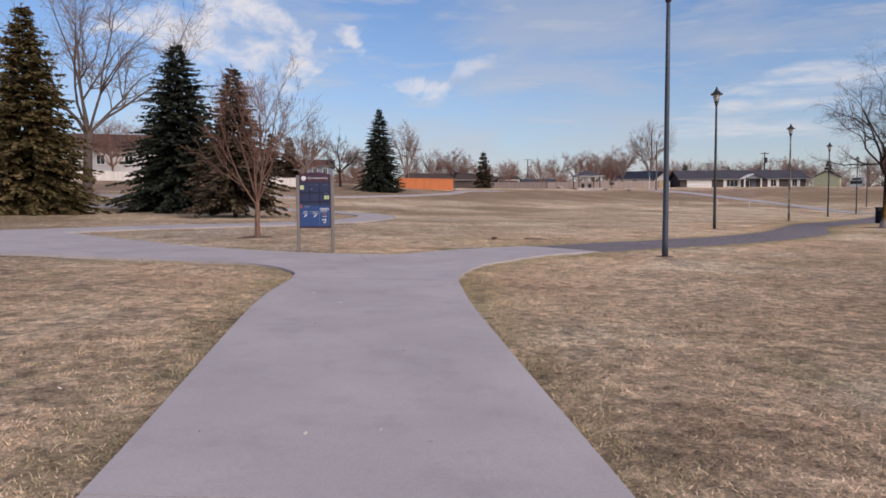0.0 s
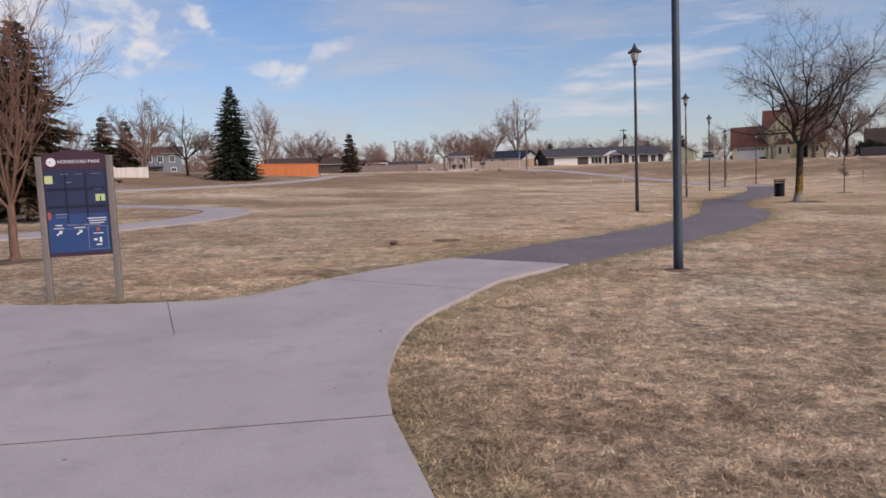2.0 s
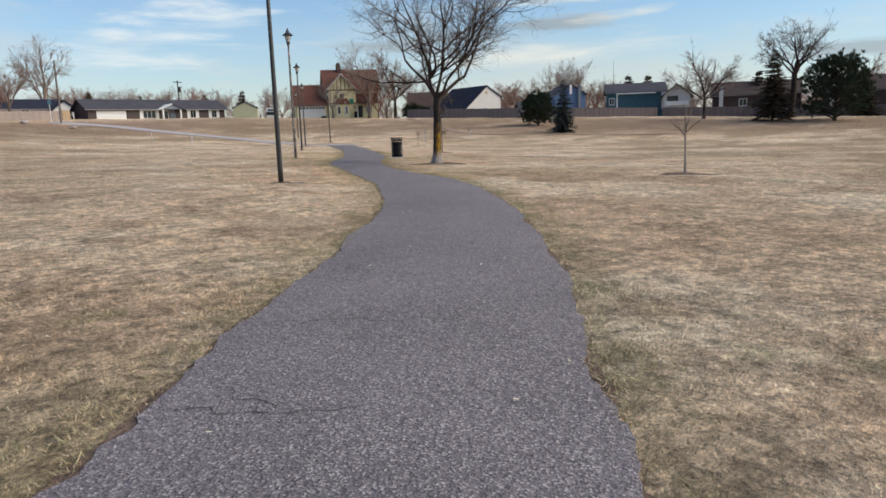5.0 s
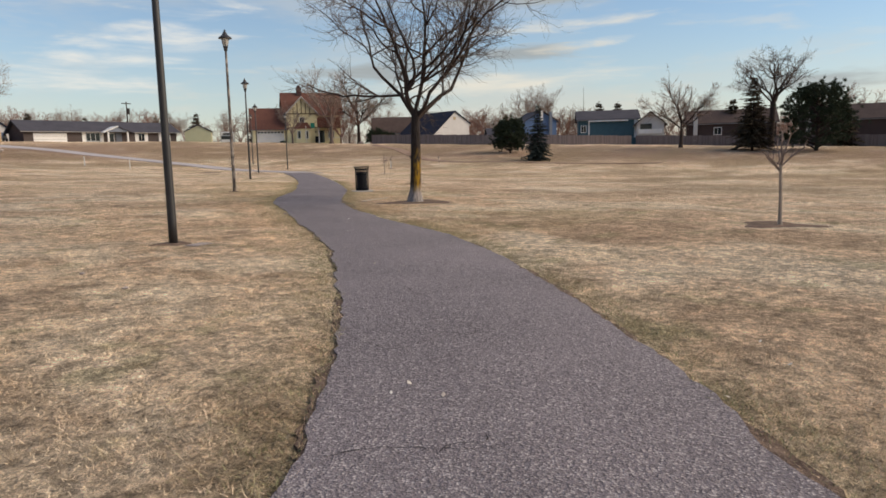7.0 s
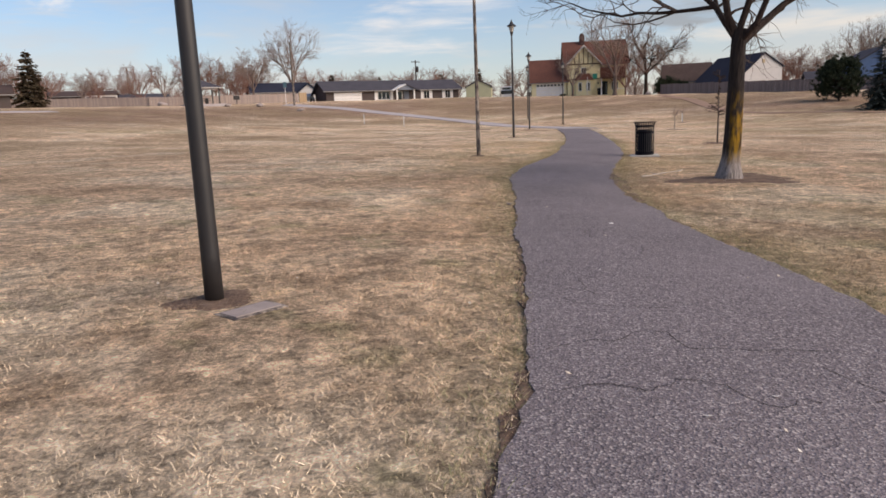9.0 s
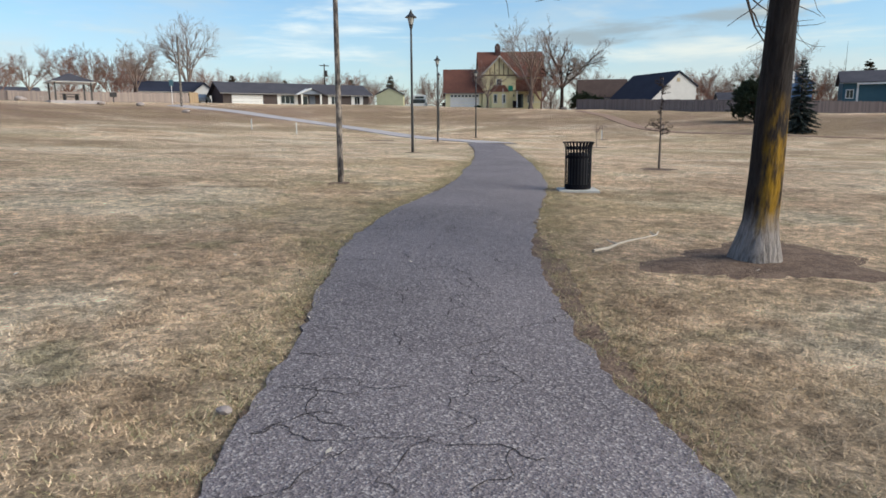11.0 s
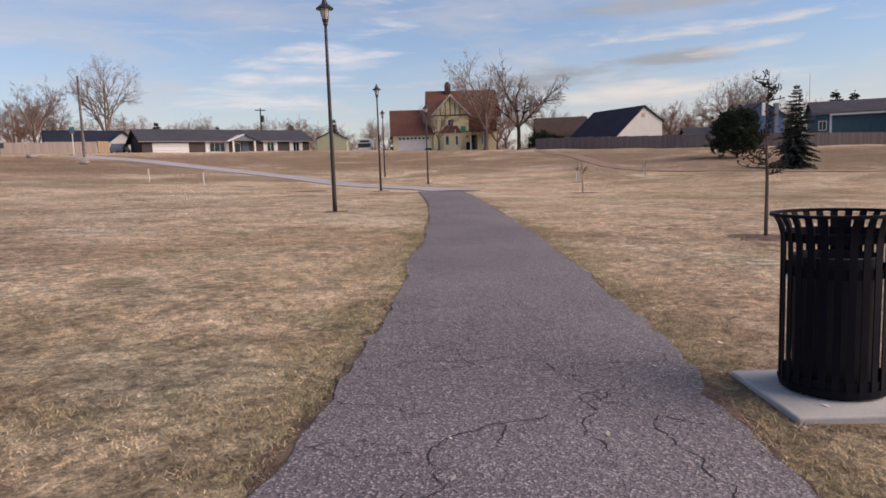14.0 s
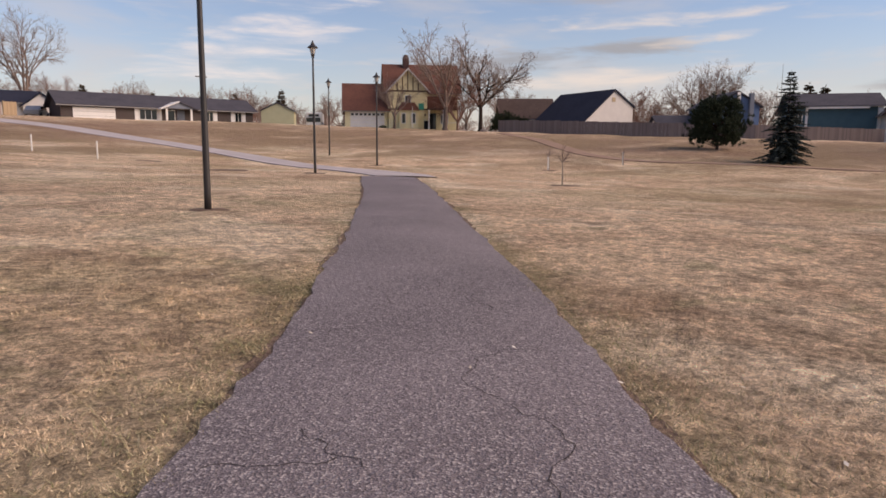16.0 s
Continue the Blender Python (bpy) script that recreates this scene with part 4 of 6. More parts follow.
SPEC_SPREADING = dict(top=3, bits=(9, 7, 6, 4), wiggle=(0.17, 0.21, 0.24, 0.25), rise=(0.035, 0.03, 0.03, 0.02), thin=0.42, least=0.0035, bare=(0.2, 0.15, 0.12, 0), many=(1.05, 1.15, 1.25), fork=((30, 62), (30, 65), (30, 70)), short=(0.62, 0.58, 0.55))
SPEC_VASE = dict(top=3, bits=(8, 6, 5, 3), wiggle=(0.07, 0.09, 0.12, 0.14), rise=(0.06, 0.07, 0.06, 0.05), thin=0.35, least=0.003, bare=(0.2, 0.15, 0.1, 0), many=(1.2, 1.2, 1.1), fork=((20, 45), (20, 45), (20, 50)), short=(0.55, 0.55, 0.55))
SPEC_FAR = dict(top=3, bits=(6, 5, 4, 3), wiggle=(0.12, 0.15, 0.18, 0.2), rise=(0.06, 0.05, 0.04, 0.02), thin=0.35, least=0.010, bare=(0.2, 0.1, 0.1, 0), many=(1.2, 1.35, 1.6), fork=((22, 50), (25, 55), (25, 60)), short=(0.6, 0.55, 0.55))
SPEC_SAPLING = dict(top=1, bits=(4, 3, 3), wiggle=(0.12, 0.2, 0.2), rise=(0.02, 0.02, 0.0), thin=0.4, least=0.003, bare=(0.2, 0.2, 0), many=(0.9, 0.5), fork=((30, 60), (30, 60)), short=(0.55, 0.5))


def plant(name, meshes, x, y, label, category="tree", group="", turn=0.0, scale=1.0, sx=1.0, base=None, lean=0.0):
    z = ground_z(x, y) if base is None else base
    tip = Matrix.Rotation(radians(lean), 4, Vector((0.6, 0.8, 0)))
    t = thing(name, pose(x, y, z) @ tip @ pose(0, 0, 0, 0, 0, turn), label, category, group)
    t.scale = (scale * sx, scale * sx, scale)
    for n, me in meshes:
        made = share(n, me, t)
        if n != "trunk":
            tagged(made, kind="stuff")
    return t


def conifer_meshes(seed, tall, wide, foot, needles, layers=34, droop=0.25, ragged=0.18, spray=0.34):
    """A trunk, whorls of boughs and flat fans of needled twigs, with gaps between the whorls."""
    rng = np.random.RandomState(seed)
    trunk = [(0, 0, -0.05, 0, 0, tall * 0.5, 0.017 * tall, 0.010 * tall), (0, 0, tall * 0.5, 0, 0, tall * 0.985, 0.010 * tall, 0.003)]
    sticks, blocks = [], []
    rows = int(layers * 0.95)
    for li in range(rows):
        k = min(max((li + rng.uniform(-0.2, 0.2)) / rows, 0.0), 0.985)
        reach = wide / 2 * (1 - k) ** 0.78 * (0.88 + 0.12 * min(1, k * 6)) + 0.07
        arms = int(9 + 8 * (1 - k))
        for a in np.arange(arms) * 2 * math.pi / arms + rng.uniform(0, 6.28):
            a += rng.normal(0, 0.2)
            r = reach * max(0.4, 1 + rng.normal(0, ragged))
            z = foot + (tall - foot) * min(0.985, max(0, k + rng.uniform(-0.35, 0.35) / rows))
            dirv, side = np.array([math.cos(a), math.sin(a), 0]), np.array([-math.sin(a), math.cos(a), 0])
            lift = 0.55 * (k - 0.35)
            pos = lambda t: np.array([0, 0, z]) + dirv * r * t + np.array([0, 0, r * (lift * t - droop * t * t * (1.5 - 0.9 * t))])
            for t0, t1 in ((0, 0.5), (0.5, 0.95)):
                sticks.append((*pos(t0), *pos(t1), 0.018 * (1 - k) + 0.010 - 0.008 * t0, 0.006))
            m = max(6, int(r / (spray * 0.16)))
            t = np.sort(rng.uniform(0.16, 1.0, m))
            c = np.array([pos(x) for x in t])
            for sgn in (-1, 1, 0):
                size = spray * rng.uniform(0.6, 1.35, m) * (0.5 + 0.75 * (1 - t)) * (0.55 + 0.45 * (1 - k)) * (0.8 if sgn == 0 else 1)
                out = dirv * rng.uniform(0.5, 1.1, (m, 1)) + side * sgn * rng.uniform(0.4, 1.0, (m, 1))
                out[:, 2] += rng.uniform(-0.55, 0.22, m)
                out /= np.linalg.norm(out, axis=1, keepdims=True)
                flat = np.cross(out, np.array([0, 0, 1.0]) + rng.normal(0, 0.55, (m, 3)))
                flat /= np.linalg.norm(flat, axis=1, keepdims=True) + 1e-9
                l = size[:, None]
                drop = np.array([0, 0, -0.12]) * l
                blocks.append(np.stack([c, c + out * l * 0.45 + flat * l * 0.2, c + out * l + drop, c + out * l * 0.4 - flat * l * 0.2 + drop * 0.5], axis=1))
    for _ in range(14):
        a = rng.uniform(0, 6.28)
        c = np.array([0, 0, tall - rng.uniform(0.02, 0.6)])
        o = np.array([math.cos(a) * 0.13, math.sin(a) * 0.13, rng.uniform(0.05, 0.22)])
        blocks.append(np.array([[c, c + o * 0.5 + (0.02, 0.02, 0), c + o, c + o * 0.5 - (0.02, 0.02, 0)]]))
    verts = np.concatenate(blocks).reshape(-1, 3)
    b = np.arange(len(verts) // 4)[:, None] * 4
    tris = np.concatenate([b + np.array([[0, 1, 2]]), b + np.array([[0, 2, 3]])])
    return [("trunk", mesh_tris("trunk", *chain(trunk, 8), BARK_DARK)), ("bough", mesh_tris("bough", *tubes(sticks, 3), BARK_DARK)), ("crown", mesh_tris("crown", verts, tris, needles))]


# ---------------------------------------------------------------- park furniture
def build_lamp():
    """A tall tapered pole with a capped lantern; built once."""
    lamp = thing("street_lamp", pose(5.22, 14.44, ground_z(5.22, 14.44)), "tall slate-blue park lamp post with a capped lantern", "lamp post", "lamp posts along the path")
    part("pole", lathe(((0.064, -0.05), (0.061, 0.3), (0.055, 1.6), (0.046, 3.6), (0.039, 4.88)), 18), POLE_BLUE, lamp, smooth=True)
    part("collar", lathe(((0.045, 4.84), (0.065, 4.87), (0.065, 4.92), (0.08, 4.95), (0.09, 5.0), (0.05, 5.01)), 18), POLE_BLACK, lamp)
    part("lantern", lathe(((0.078, 5.0), (0.115, 5.12), (0.14, 5.27)), 12), LANTERN, lamp, "milky lantern glass")
    for i in range(6):
        a = i * math.pi / 3
        part("rib", lathe(((0.008, 0), (0.008, 0.29)), 5), POLE_BLACK, lamp).matrix_basis = pose(0.084 * math.cos(a), 0.084 * math.sin(a), 4.99) @ Euler((0, 0, a)).to_matrix().to_4x4() @ Euler((0, 0.225, 0)).to_matrix().to_4x4()
    part("cap", lathe(((0.235, 5.255), (0.24, 5.27), (0.215, 5.30), (0.14, 5.35), (0.085, 5.40), (0.07, 5.45), (0.045, 5.49)), 20), POLE_BLACK, lamp, "flared dark metal cap")
    part("finial", lathe(((0.02, 5.485), (0.035, 5.51), (0.03, 5.54), (0.008, 5.57)), 10), POLE_BLACK, lamp)
    return lamp


def build_lamps():
    first = build_lamp()
    first.scale = (1.0, 1.0, 1.075)
    looks = {"black": (POLE_BLACK, "tall black park lamp post with a capped lantern"), "worn": (POLE_WORN, "tall lamp post with worn weathered paint and capped lantern")}
    for x, y, kind in ((11.24, 28.87, "black"), (20.31, 42.26, "worn"), (29.12, 55.12, "black"), (39.85, 70.82, "black"), (49.23, 79.87, "black"), (51.51, 89.87, "black")):
        c = copy_thing(first, pose(x, y, ground_z(x, y)))
        c.scale = (1.0, 1.0, 1.045)
        c["label"] = looks[kind][1]
        for o in c.children:
            if o.name.startswith("pole"):
                o.data = o.data.copy()
                o.data.materials[0] = looks[kind][0]
    # dirt worn at the feet
    for x, y, r in ((5.22, 14.44, 0.22), (11.24, 28.87, 0.38), (20.31, 42.26, 0.25), (29.12, 55.12, 0.5), (39.85, 70.82, 0.6), (49.23, 79.87, 0.5)):
        soil_patch(x, y, r, r * 0.8, "small ring of bare soil at a lamp post foot")
    b = thing("valve_box_cover", pose(11.42, 28.5, ground_z(11.42, 28.5), 0, 0, 25), "grey plastic valve box lid set in the lawn", "valve box")
    part("lid", box(-0.17, 0.17, -0.09, 0.09, -0.05, 0.010, 0.004), STONE, b)
    part("rim", box(-0.20, 0.20, -0.12, 0.12, -0.06, 0.004, 0.004), POLE_WORN, b)


def soil_patch(x, y, rx, ry, label, turn=0.0):
    rng = np.random.RandomState(int(abs(x * 37 + y * 11)))
    n = 84
    wob = 1 + 0.16 * np.sin(np.arange(n) * 2 * np.pi / n * 3 + rng.uniform(0, 6)) + 0.5 * np.interp(np.arange(n), np.arange(0, n + 6, 6), np.append(rng.normal(0, 0.25, n // 6), np.zeros(1))) + rng.normal(0, 0.035, n)
    bm = bmesh.new()
    mid = bm.verts.new((0, 0, 0.018 if rx > 1 else 0.012))
    ring, rim = [], []
    for k, a in zip(wob, np.arange(n) * 2 * np.pi / n):
        ring.append(bm.verts.new((rx * k * 0.6 * math.cos(a), ry * k * 0.6 * math.sin(a), 0.014 if rx > 1 else 0.007)))
        rim.append(bm.verts.new((rx * k * math.cos(a), ry * k * math.sin(a), -0.025)))
    for i in range(n):
        j = (i + 1) % n
        bm.faces.new((mid, ring[i], ring[j]))
        bm.faces.new((ring[i], rim[i], rim[j], ring[j]))
    # the patch lies on the slope of the lawn
    c, q = math.cos(radians(turn)), math.sin(radians(turn))
    for v in bm.verts:
        v.co.z += ground_z(x + c * v.co.x - q * v.co.y, y + q * v.co.x + c * v.co.y) - ground_z(x, y)
    me = bpy.data.meshes.new("soil_patch")
    bm.to_mesh(me)
    bm.free()
    me.materials.append(SOIL)
    me.shade_smooth()
    ob = new("soil_patch", me)
    ob.matrix_basis = pose(x, y, ground_z(x, y), 0, 0, turn)
    tagged(ob, label, "bare soil", kind="stuff")


def text_mesh(words, size):
    cu = bpy.data.curves.new("words", "FONT")
    cu.body, cu.size, cu.align_x, cu.align_y, cu.extrude = words, size, "CENTER", "CENTER", 0.001
    ob = bpy.data.objects.new("words", cu)
    me = bpy.data.meshes.new_from_object(ob)
    bpy.data.objects.remove(ob)
    return me


def build_sign():
    """The park's notice board on two posts. It faces the junction."""
    ax, ay, bx, by = -2.36, 13.93, -1.66, 13.97
    w = math.hypot(bx - ax, by - ay)
    s = thing("park_sign", pose((ax + bx) / 2, (ay + by) / 2, ground_z(ax, ay), 0, 0, math.degrees(math.atan2(by - ay, bx - ax))), "navy and maroon park notice board on two grey posts", "sign")
    h, tall, low = w / 2, 1.585, 0.49
    for x in (-h, h):
        part("post", box(x - 0.034, x + 0.034, -0.034, 0.034, -0.05, tall - 0.02, 0.012), SIGN_POST, s)
    inner = h - 0.036
    part("board", box(-inner, inner, -0.014, 0.014, low, tall - 0.16, 0.003), SIGN_NAVY, s)
    arch = [(-inner, tall - 0.17), (inner, tall - 0.17)] + [(x, tall - 0.02 + 0.06 * math.cos(x / inner * 1.4)) for x in np.linspace(inner, -inner, 13)]
    part("header", prism(arch, -0.017, 0.017), SIGN_MAROON, s, "maroon arched header panel")
    face = part("lower_panel", box(-inner + 0.01, inner - 0.01, -0.019, -0.013, low + 0.03, low + 0.45), SIGN_BLUE, s, "brighter blue lower panel")
    part("bottom_rail", box(-inner, inner, -0.018, 0.018, low - 0.01, low + 0.025, 0.004), SIGN_MAROON, s)

    def bars(name, rows, material, parent=s):
        for x0, x1, z0, z1 in rows:
            part(name, box(x0, x1, -0.0235, -0.0185, z0, z1), material, parent)

    me = text_mesh("HOMESTEAD PARK", 0.05)
    me.materials.append(WHITE_INK)
    t = child(new("lettering", me), s, "white park name lettering")
    t.matrix_basis = pose(0.05, -0.0195, tall - 0.085, 90, 0, 0)
    part("emblem", lathe(((0.047, 0), (0.047, 0.003)), 18), WHITE_INK, s, "round white emblem").matrix_basis = pose(-0.225, -0.0185, tall - 0.085, 90, 0, 0)
    part("emblem_mark", box(-0.022, 0.022, -0.004, 0.004, 0.0031, 0.005), SIGN_MAROON, s).matrix_basis = pose(-0.225, -0.0185, tall - 0.085, 90, 0, 35)
    # dark cells and pale bars of the unreadable map and notes
    top = tall - 0.2
    cells = [(-inner + 0.02 + 0.2 * i, -inner + 0.205 + 0.2 * i, top - 0.16 - 0.19 * j, top - 0.005 - 0.19 * j) for i in range(3) for j in range(3)]
    for x0, x1, z0, z1 in cells:
        part("cell_panel", box(x0, x1, -0.0175, -0.0138, z0, z1), SIGN_NAVY, s)
    bars("dark_bar", [(-inner + 0.02, inner - 0.02, top - 0.183 - 0.19 * j, top - 0.168 - 0.19 * j) for j in range(2)] + [(-inner + 0.207 + 0.2 * i, -inner + 0.219 + 0.2 * i, top - 0.54, top) for i in range(2)], DARK_INK)
    bars("print_bar", [(-0.14, -0.06, top - 0.02, top - 0.014), (0.0, 0.08, top - 0.02, top - 0.014), (0.16, 0.26, top - 0.02, top - 0.014), (-0.1, -0.04, top - 0.11, top - 0.10), (0.18, 0.26, top - 0.19, top - 0.184),
                       (-0.22, -0.1, top - 0.455, top - 0.44), (-0.22, -0.12, top - 0.485, top - 0.475), (-0.12, 0.22, top - 0.575, top - 0.56), (-0.27, 0.1, top - 0.61, top - 0.603)], DIM_INK)
    bars("yellow_map", [(-inner + 0.012, -inner + 0.09, top - 0.115, top - 0.03)], YELLOW_INK)
    bars("yellow_map", [(0.19, 0.285, top - 0.315, top - 0.24)], YELLOW_INK)
    bars("dark_bar", [(0.232, 0.246, top - 0.315, top - 0.26)], DARK_INK)
    bars("red_strip", [(-inner + 0.012, -inner + 0.045, top - 0.50, top - 0.42)], RED_INK)
    bars("white_bar", [(-0.235, -0.165, low + 0.325, low + 0.335), (-0.25, -0.15, low + 0.295, low + 0.303), (-0.04, 0.05, low + 0.325, low + 0.335), (-0.05, 0.06, low + 0.295, low + 0.303),
                       (0.09, 0.28, low + 0.39, low + 0.4), (0.10, 0.28, low + 0.365, low + 0.373), (0.11, 0.26, low + 0.34, low + 0.348), (0.14, 0.24, low + 0.225, low + 0.234), (0.16, 0.22, low + 0.098, low + 0.112)], WHITE_INK)
    x0, x1, z0, z1, e = 0.085, 0.285, low + 0.055, low + 0.31, 0.006
    bars("box_outline", [(x0, x1, z0, z0 + e), (x0, x1, z1 - e, z1), (x0, x0 + e, z0, z1), (x1 - e, x1, z0, z1)], DIM_INK)
    bars("red_mark", [(0.172, 0.208, low + 0.255, low + 0.29)], RED_INK)
    bars("white_arrow", [(0.14, 0.175, low + 0.15, low + 0.172), (0.195, 0.22, low + 0.13, low + 0.185)], WHITE_INK)
    for x in (-0.2, 0.0):
        arrow = part("white_arrow", prism(((-0.035, -0.008), (0.01, -0.008), (0.01, -0.024), (0.042, 0.0), (0.01, 0.024), (0.01, 0.008), (-0.035, 0.008)), -0.0235, -0.019), WHITE_INK, s)
        arrow.matrix_basis = pose(x, 0, low + 0.245, 0, -40, 0)


def build_bin():
    """A slatted steel litter bin, its staves flaring out at the rim."""
    x, y = 24.03, 39.37
    pad = thing("concrete_pad", pose(x - 0.03, y - 0.03, ground_z(x, y), 0, 0, -36), "square pale concrete pad beside the asphalt footpath", "concrete pad")
    part("slab", box(-0.38, 0.38, -0.38, 0.38, -0.08, 0.028, 0.010), CONCRETE_PAD, pad)
    b = thing("litter_bin", pose(x, y, ground_z(x, y) + 0.028), "black slatted steel litter bin with a flared rim", "litter bin")
    n, r, tall = 26, 0.25, 0.90
    stave = bmesh.new()
    prof = ((r, 0.05), (r, 0.70), (r + 0.002, 0.79), (r + 0.014, 0.84), (r + 0.030, 0.875), (r + 0.046, tall))
    rows = []
    for q, z in prof:
        rows.append([stave.verts.new((q + dx, dy, z)) for dx, dy in ((-0.003, -0.017), (0.003, -0.017), (0.003, 0.017), (-0.003, 0.017))])
    for a, c in zip(rows, rows[1:]):
        for i in range(4):
            stave.faces.new((a[i], a[(i + 1) % 4], c[(i + 1) % 4], c[i]))
    stave.faces.new(rows[0][::-1]), stave.faces.new(rows[-1])
    first = part("stave", stave, BIN_BLACK, b)
    for i in range(1, n):
        share("stave", first.data, b, pose(0, 0, 0, 0, 0, 360 * i / n))
    hoop = lambda q, z, t, d: lathe(((q - d, z - t), (q + d, z - t), (q + d, z + t), (q - d, z + t), (q - d, z - t)), 40, cap=False)
    part("rim", hoop(r + 0.048, tall, 0.008, 0.011), BIN_BLACK, b)
    for z in (0.07, 0.62, 0.79):
        part("hoop", hoop(r - 0.008, z, 0.024, 0.005), BIN_BLACK, b)
    part("liner", lathe(((0.16, 0.045), (0.19, 0.06), (0.196, 0.4), (0.202, 0.69), (0.196, 0.695), (0.19, 0.5), (0.17, 0.10)), 28), LINER, b, "black inner liner bucket")
    part("base", lathe(((0.22, 0.0), (0.25, 0.012), (0.26, 0.05)), 28), BIN_BLACK, b)
    for i in range(4):
        part("foot", lathe(((0.025, -0.002), (0.025, 0.03)), 8, x=0.2 * math.cos(i * 1.571 + 0.6), y=0.2 * math.sin(i * 1.571 + 0.6)), BIN_BLACK, b)


# ---------------------------------------------------------------- houses
def window(parent, x0, x1, z0, z1, y=0.0, casing=WHITE_PAINT, bars=1):
    """A framed window on the front; the pane sits back in the frame."""
    t = 0.09
    bm = bmesh.new()
    for a in ((x0, x1, z0, z0 + t), (x0, x1, z1 - t, z1), (x0, x0 + t, z0 + t, z1 - t), (x1 - t, x1, z0 + t, z1 - t)):
        box(a[0], a[1], y - 0.07, y + 0.02, a[2], a[3], 0, bm)
    for i in range(1, bars + 1):
        x = x0 + (x1 - x0) * i / (bars + 1)
        box(x - 0.025, x + 0.025, y - 0.05, y + 0.02, z0 + t, z1 - t, 0, bm)
    w = part("window", bm, casing, parent)
    part("pane", box(x0 + t, x1 - t, y - 0.03, y + 0.01, z0 + t, z1 - t), GLASS, w)
    return w


def garage_door(parent, x0, x1, z1, y=0.0, lights=True):
    bm = bmesh.new()
    rows = 4
    for j in range(rows):
        box(x0, x1, y - 0.05, y + 0.02, z1 / rows * j + 0.01, z1 / rows * (j + 1) - 0.015, 0, bm)
    d = part("garage_door", bm, WHITE_PAINT, parent, "white panelled garage door")
    if lights:
        n = 8
        for i in range(n):
            a = x0 + (x1 - x0) * (i + 0.18) / n
            part("pane", box(a, a + (x1 - x0) / n * 0.62, y - 0.06, y, z1 * 0.79, z1 * 0.92), GLASS, d)


def gable_house(name, m, label, length, depth, eave, ridge, wall, roof, over=0.45, ridge_k=0.5, back_eave=None, along=True):
    """Walls and a two-sided roof of real thickness; the ridge runs along x and the front faces -y."""
    if name != "main_block":
        m = Matrix.Translation((0, 0, float(fall(m.translation.x, m.translation.y)))) @ m
    h = thing(name, m, label, "house")
    back = eave if back_eave is None else back_eave
    yr = depth * ridge_k
    bm = bmesh.new()
    pts = ((0, -3.0), (depth, -3.0), (depth, back), (yr, ridge - 0.12), (0, eave))
    a = [bm.verts.new((0, y, z)) for y, z in pts]
    b = [bm.verts.new((length, y, z)) for y, z in pts]
    bm.faces.new(a[::-1]), bm.faces.new(b)
    for i in range(len(pts)):
        j = (i + 1) % len(pts)
        bm.faces.new((a[i], a[j], b[j], b[i]))
    bmesh.ops.recalc_face_normals(bm, faces=bm.faces)
    part("wall", bm, wall, h)
    for y0, z0, y1, z1 in ((yr, ridge, 0, eave), (yr, ridge, depth, back)):
        k = over / max(0.1, abs(y1 - y0))
        ye, ze = y1 + (y1 - y0) * k, z1 + (z1 - z0) * k
        bm = bmesh.new()
        lo = [bm.verts.new(v) for v in ((-over, y0, z0 - 0.10), (length + over, y0, z0 - 0.10), (length + over, ye, ze - 0.02), (-over, ye, ze - 0.02))]
        hi = [bm.verts.new(v) for v in ((-over, y0, z0 + 0.10), (length + over, y0, z0 + 0.10), (length + over, ye, ze + 0.16), (-over, ye, ze + 0.16))]
        bm.faces.new(lo), bm.faces.new(hi)
        for i in range(4):
            bm.faces.new((lo[i], lo[(i + 1) % 4], hi[(i + 1) % 4], hi[i]))
        bmesh.ops.recalc_face_normals(bm, faces=bm.faces)
        r = part("roof", bm, roof, h)
        part("gutter", box(-over, length + over, ye - 0.05, ye + 0.05, ze - 0.03, ze + 0.07), GUTTER, r)
    return h


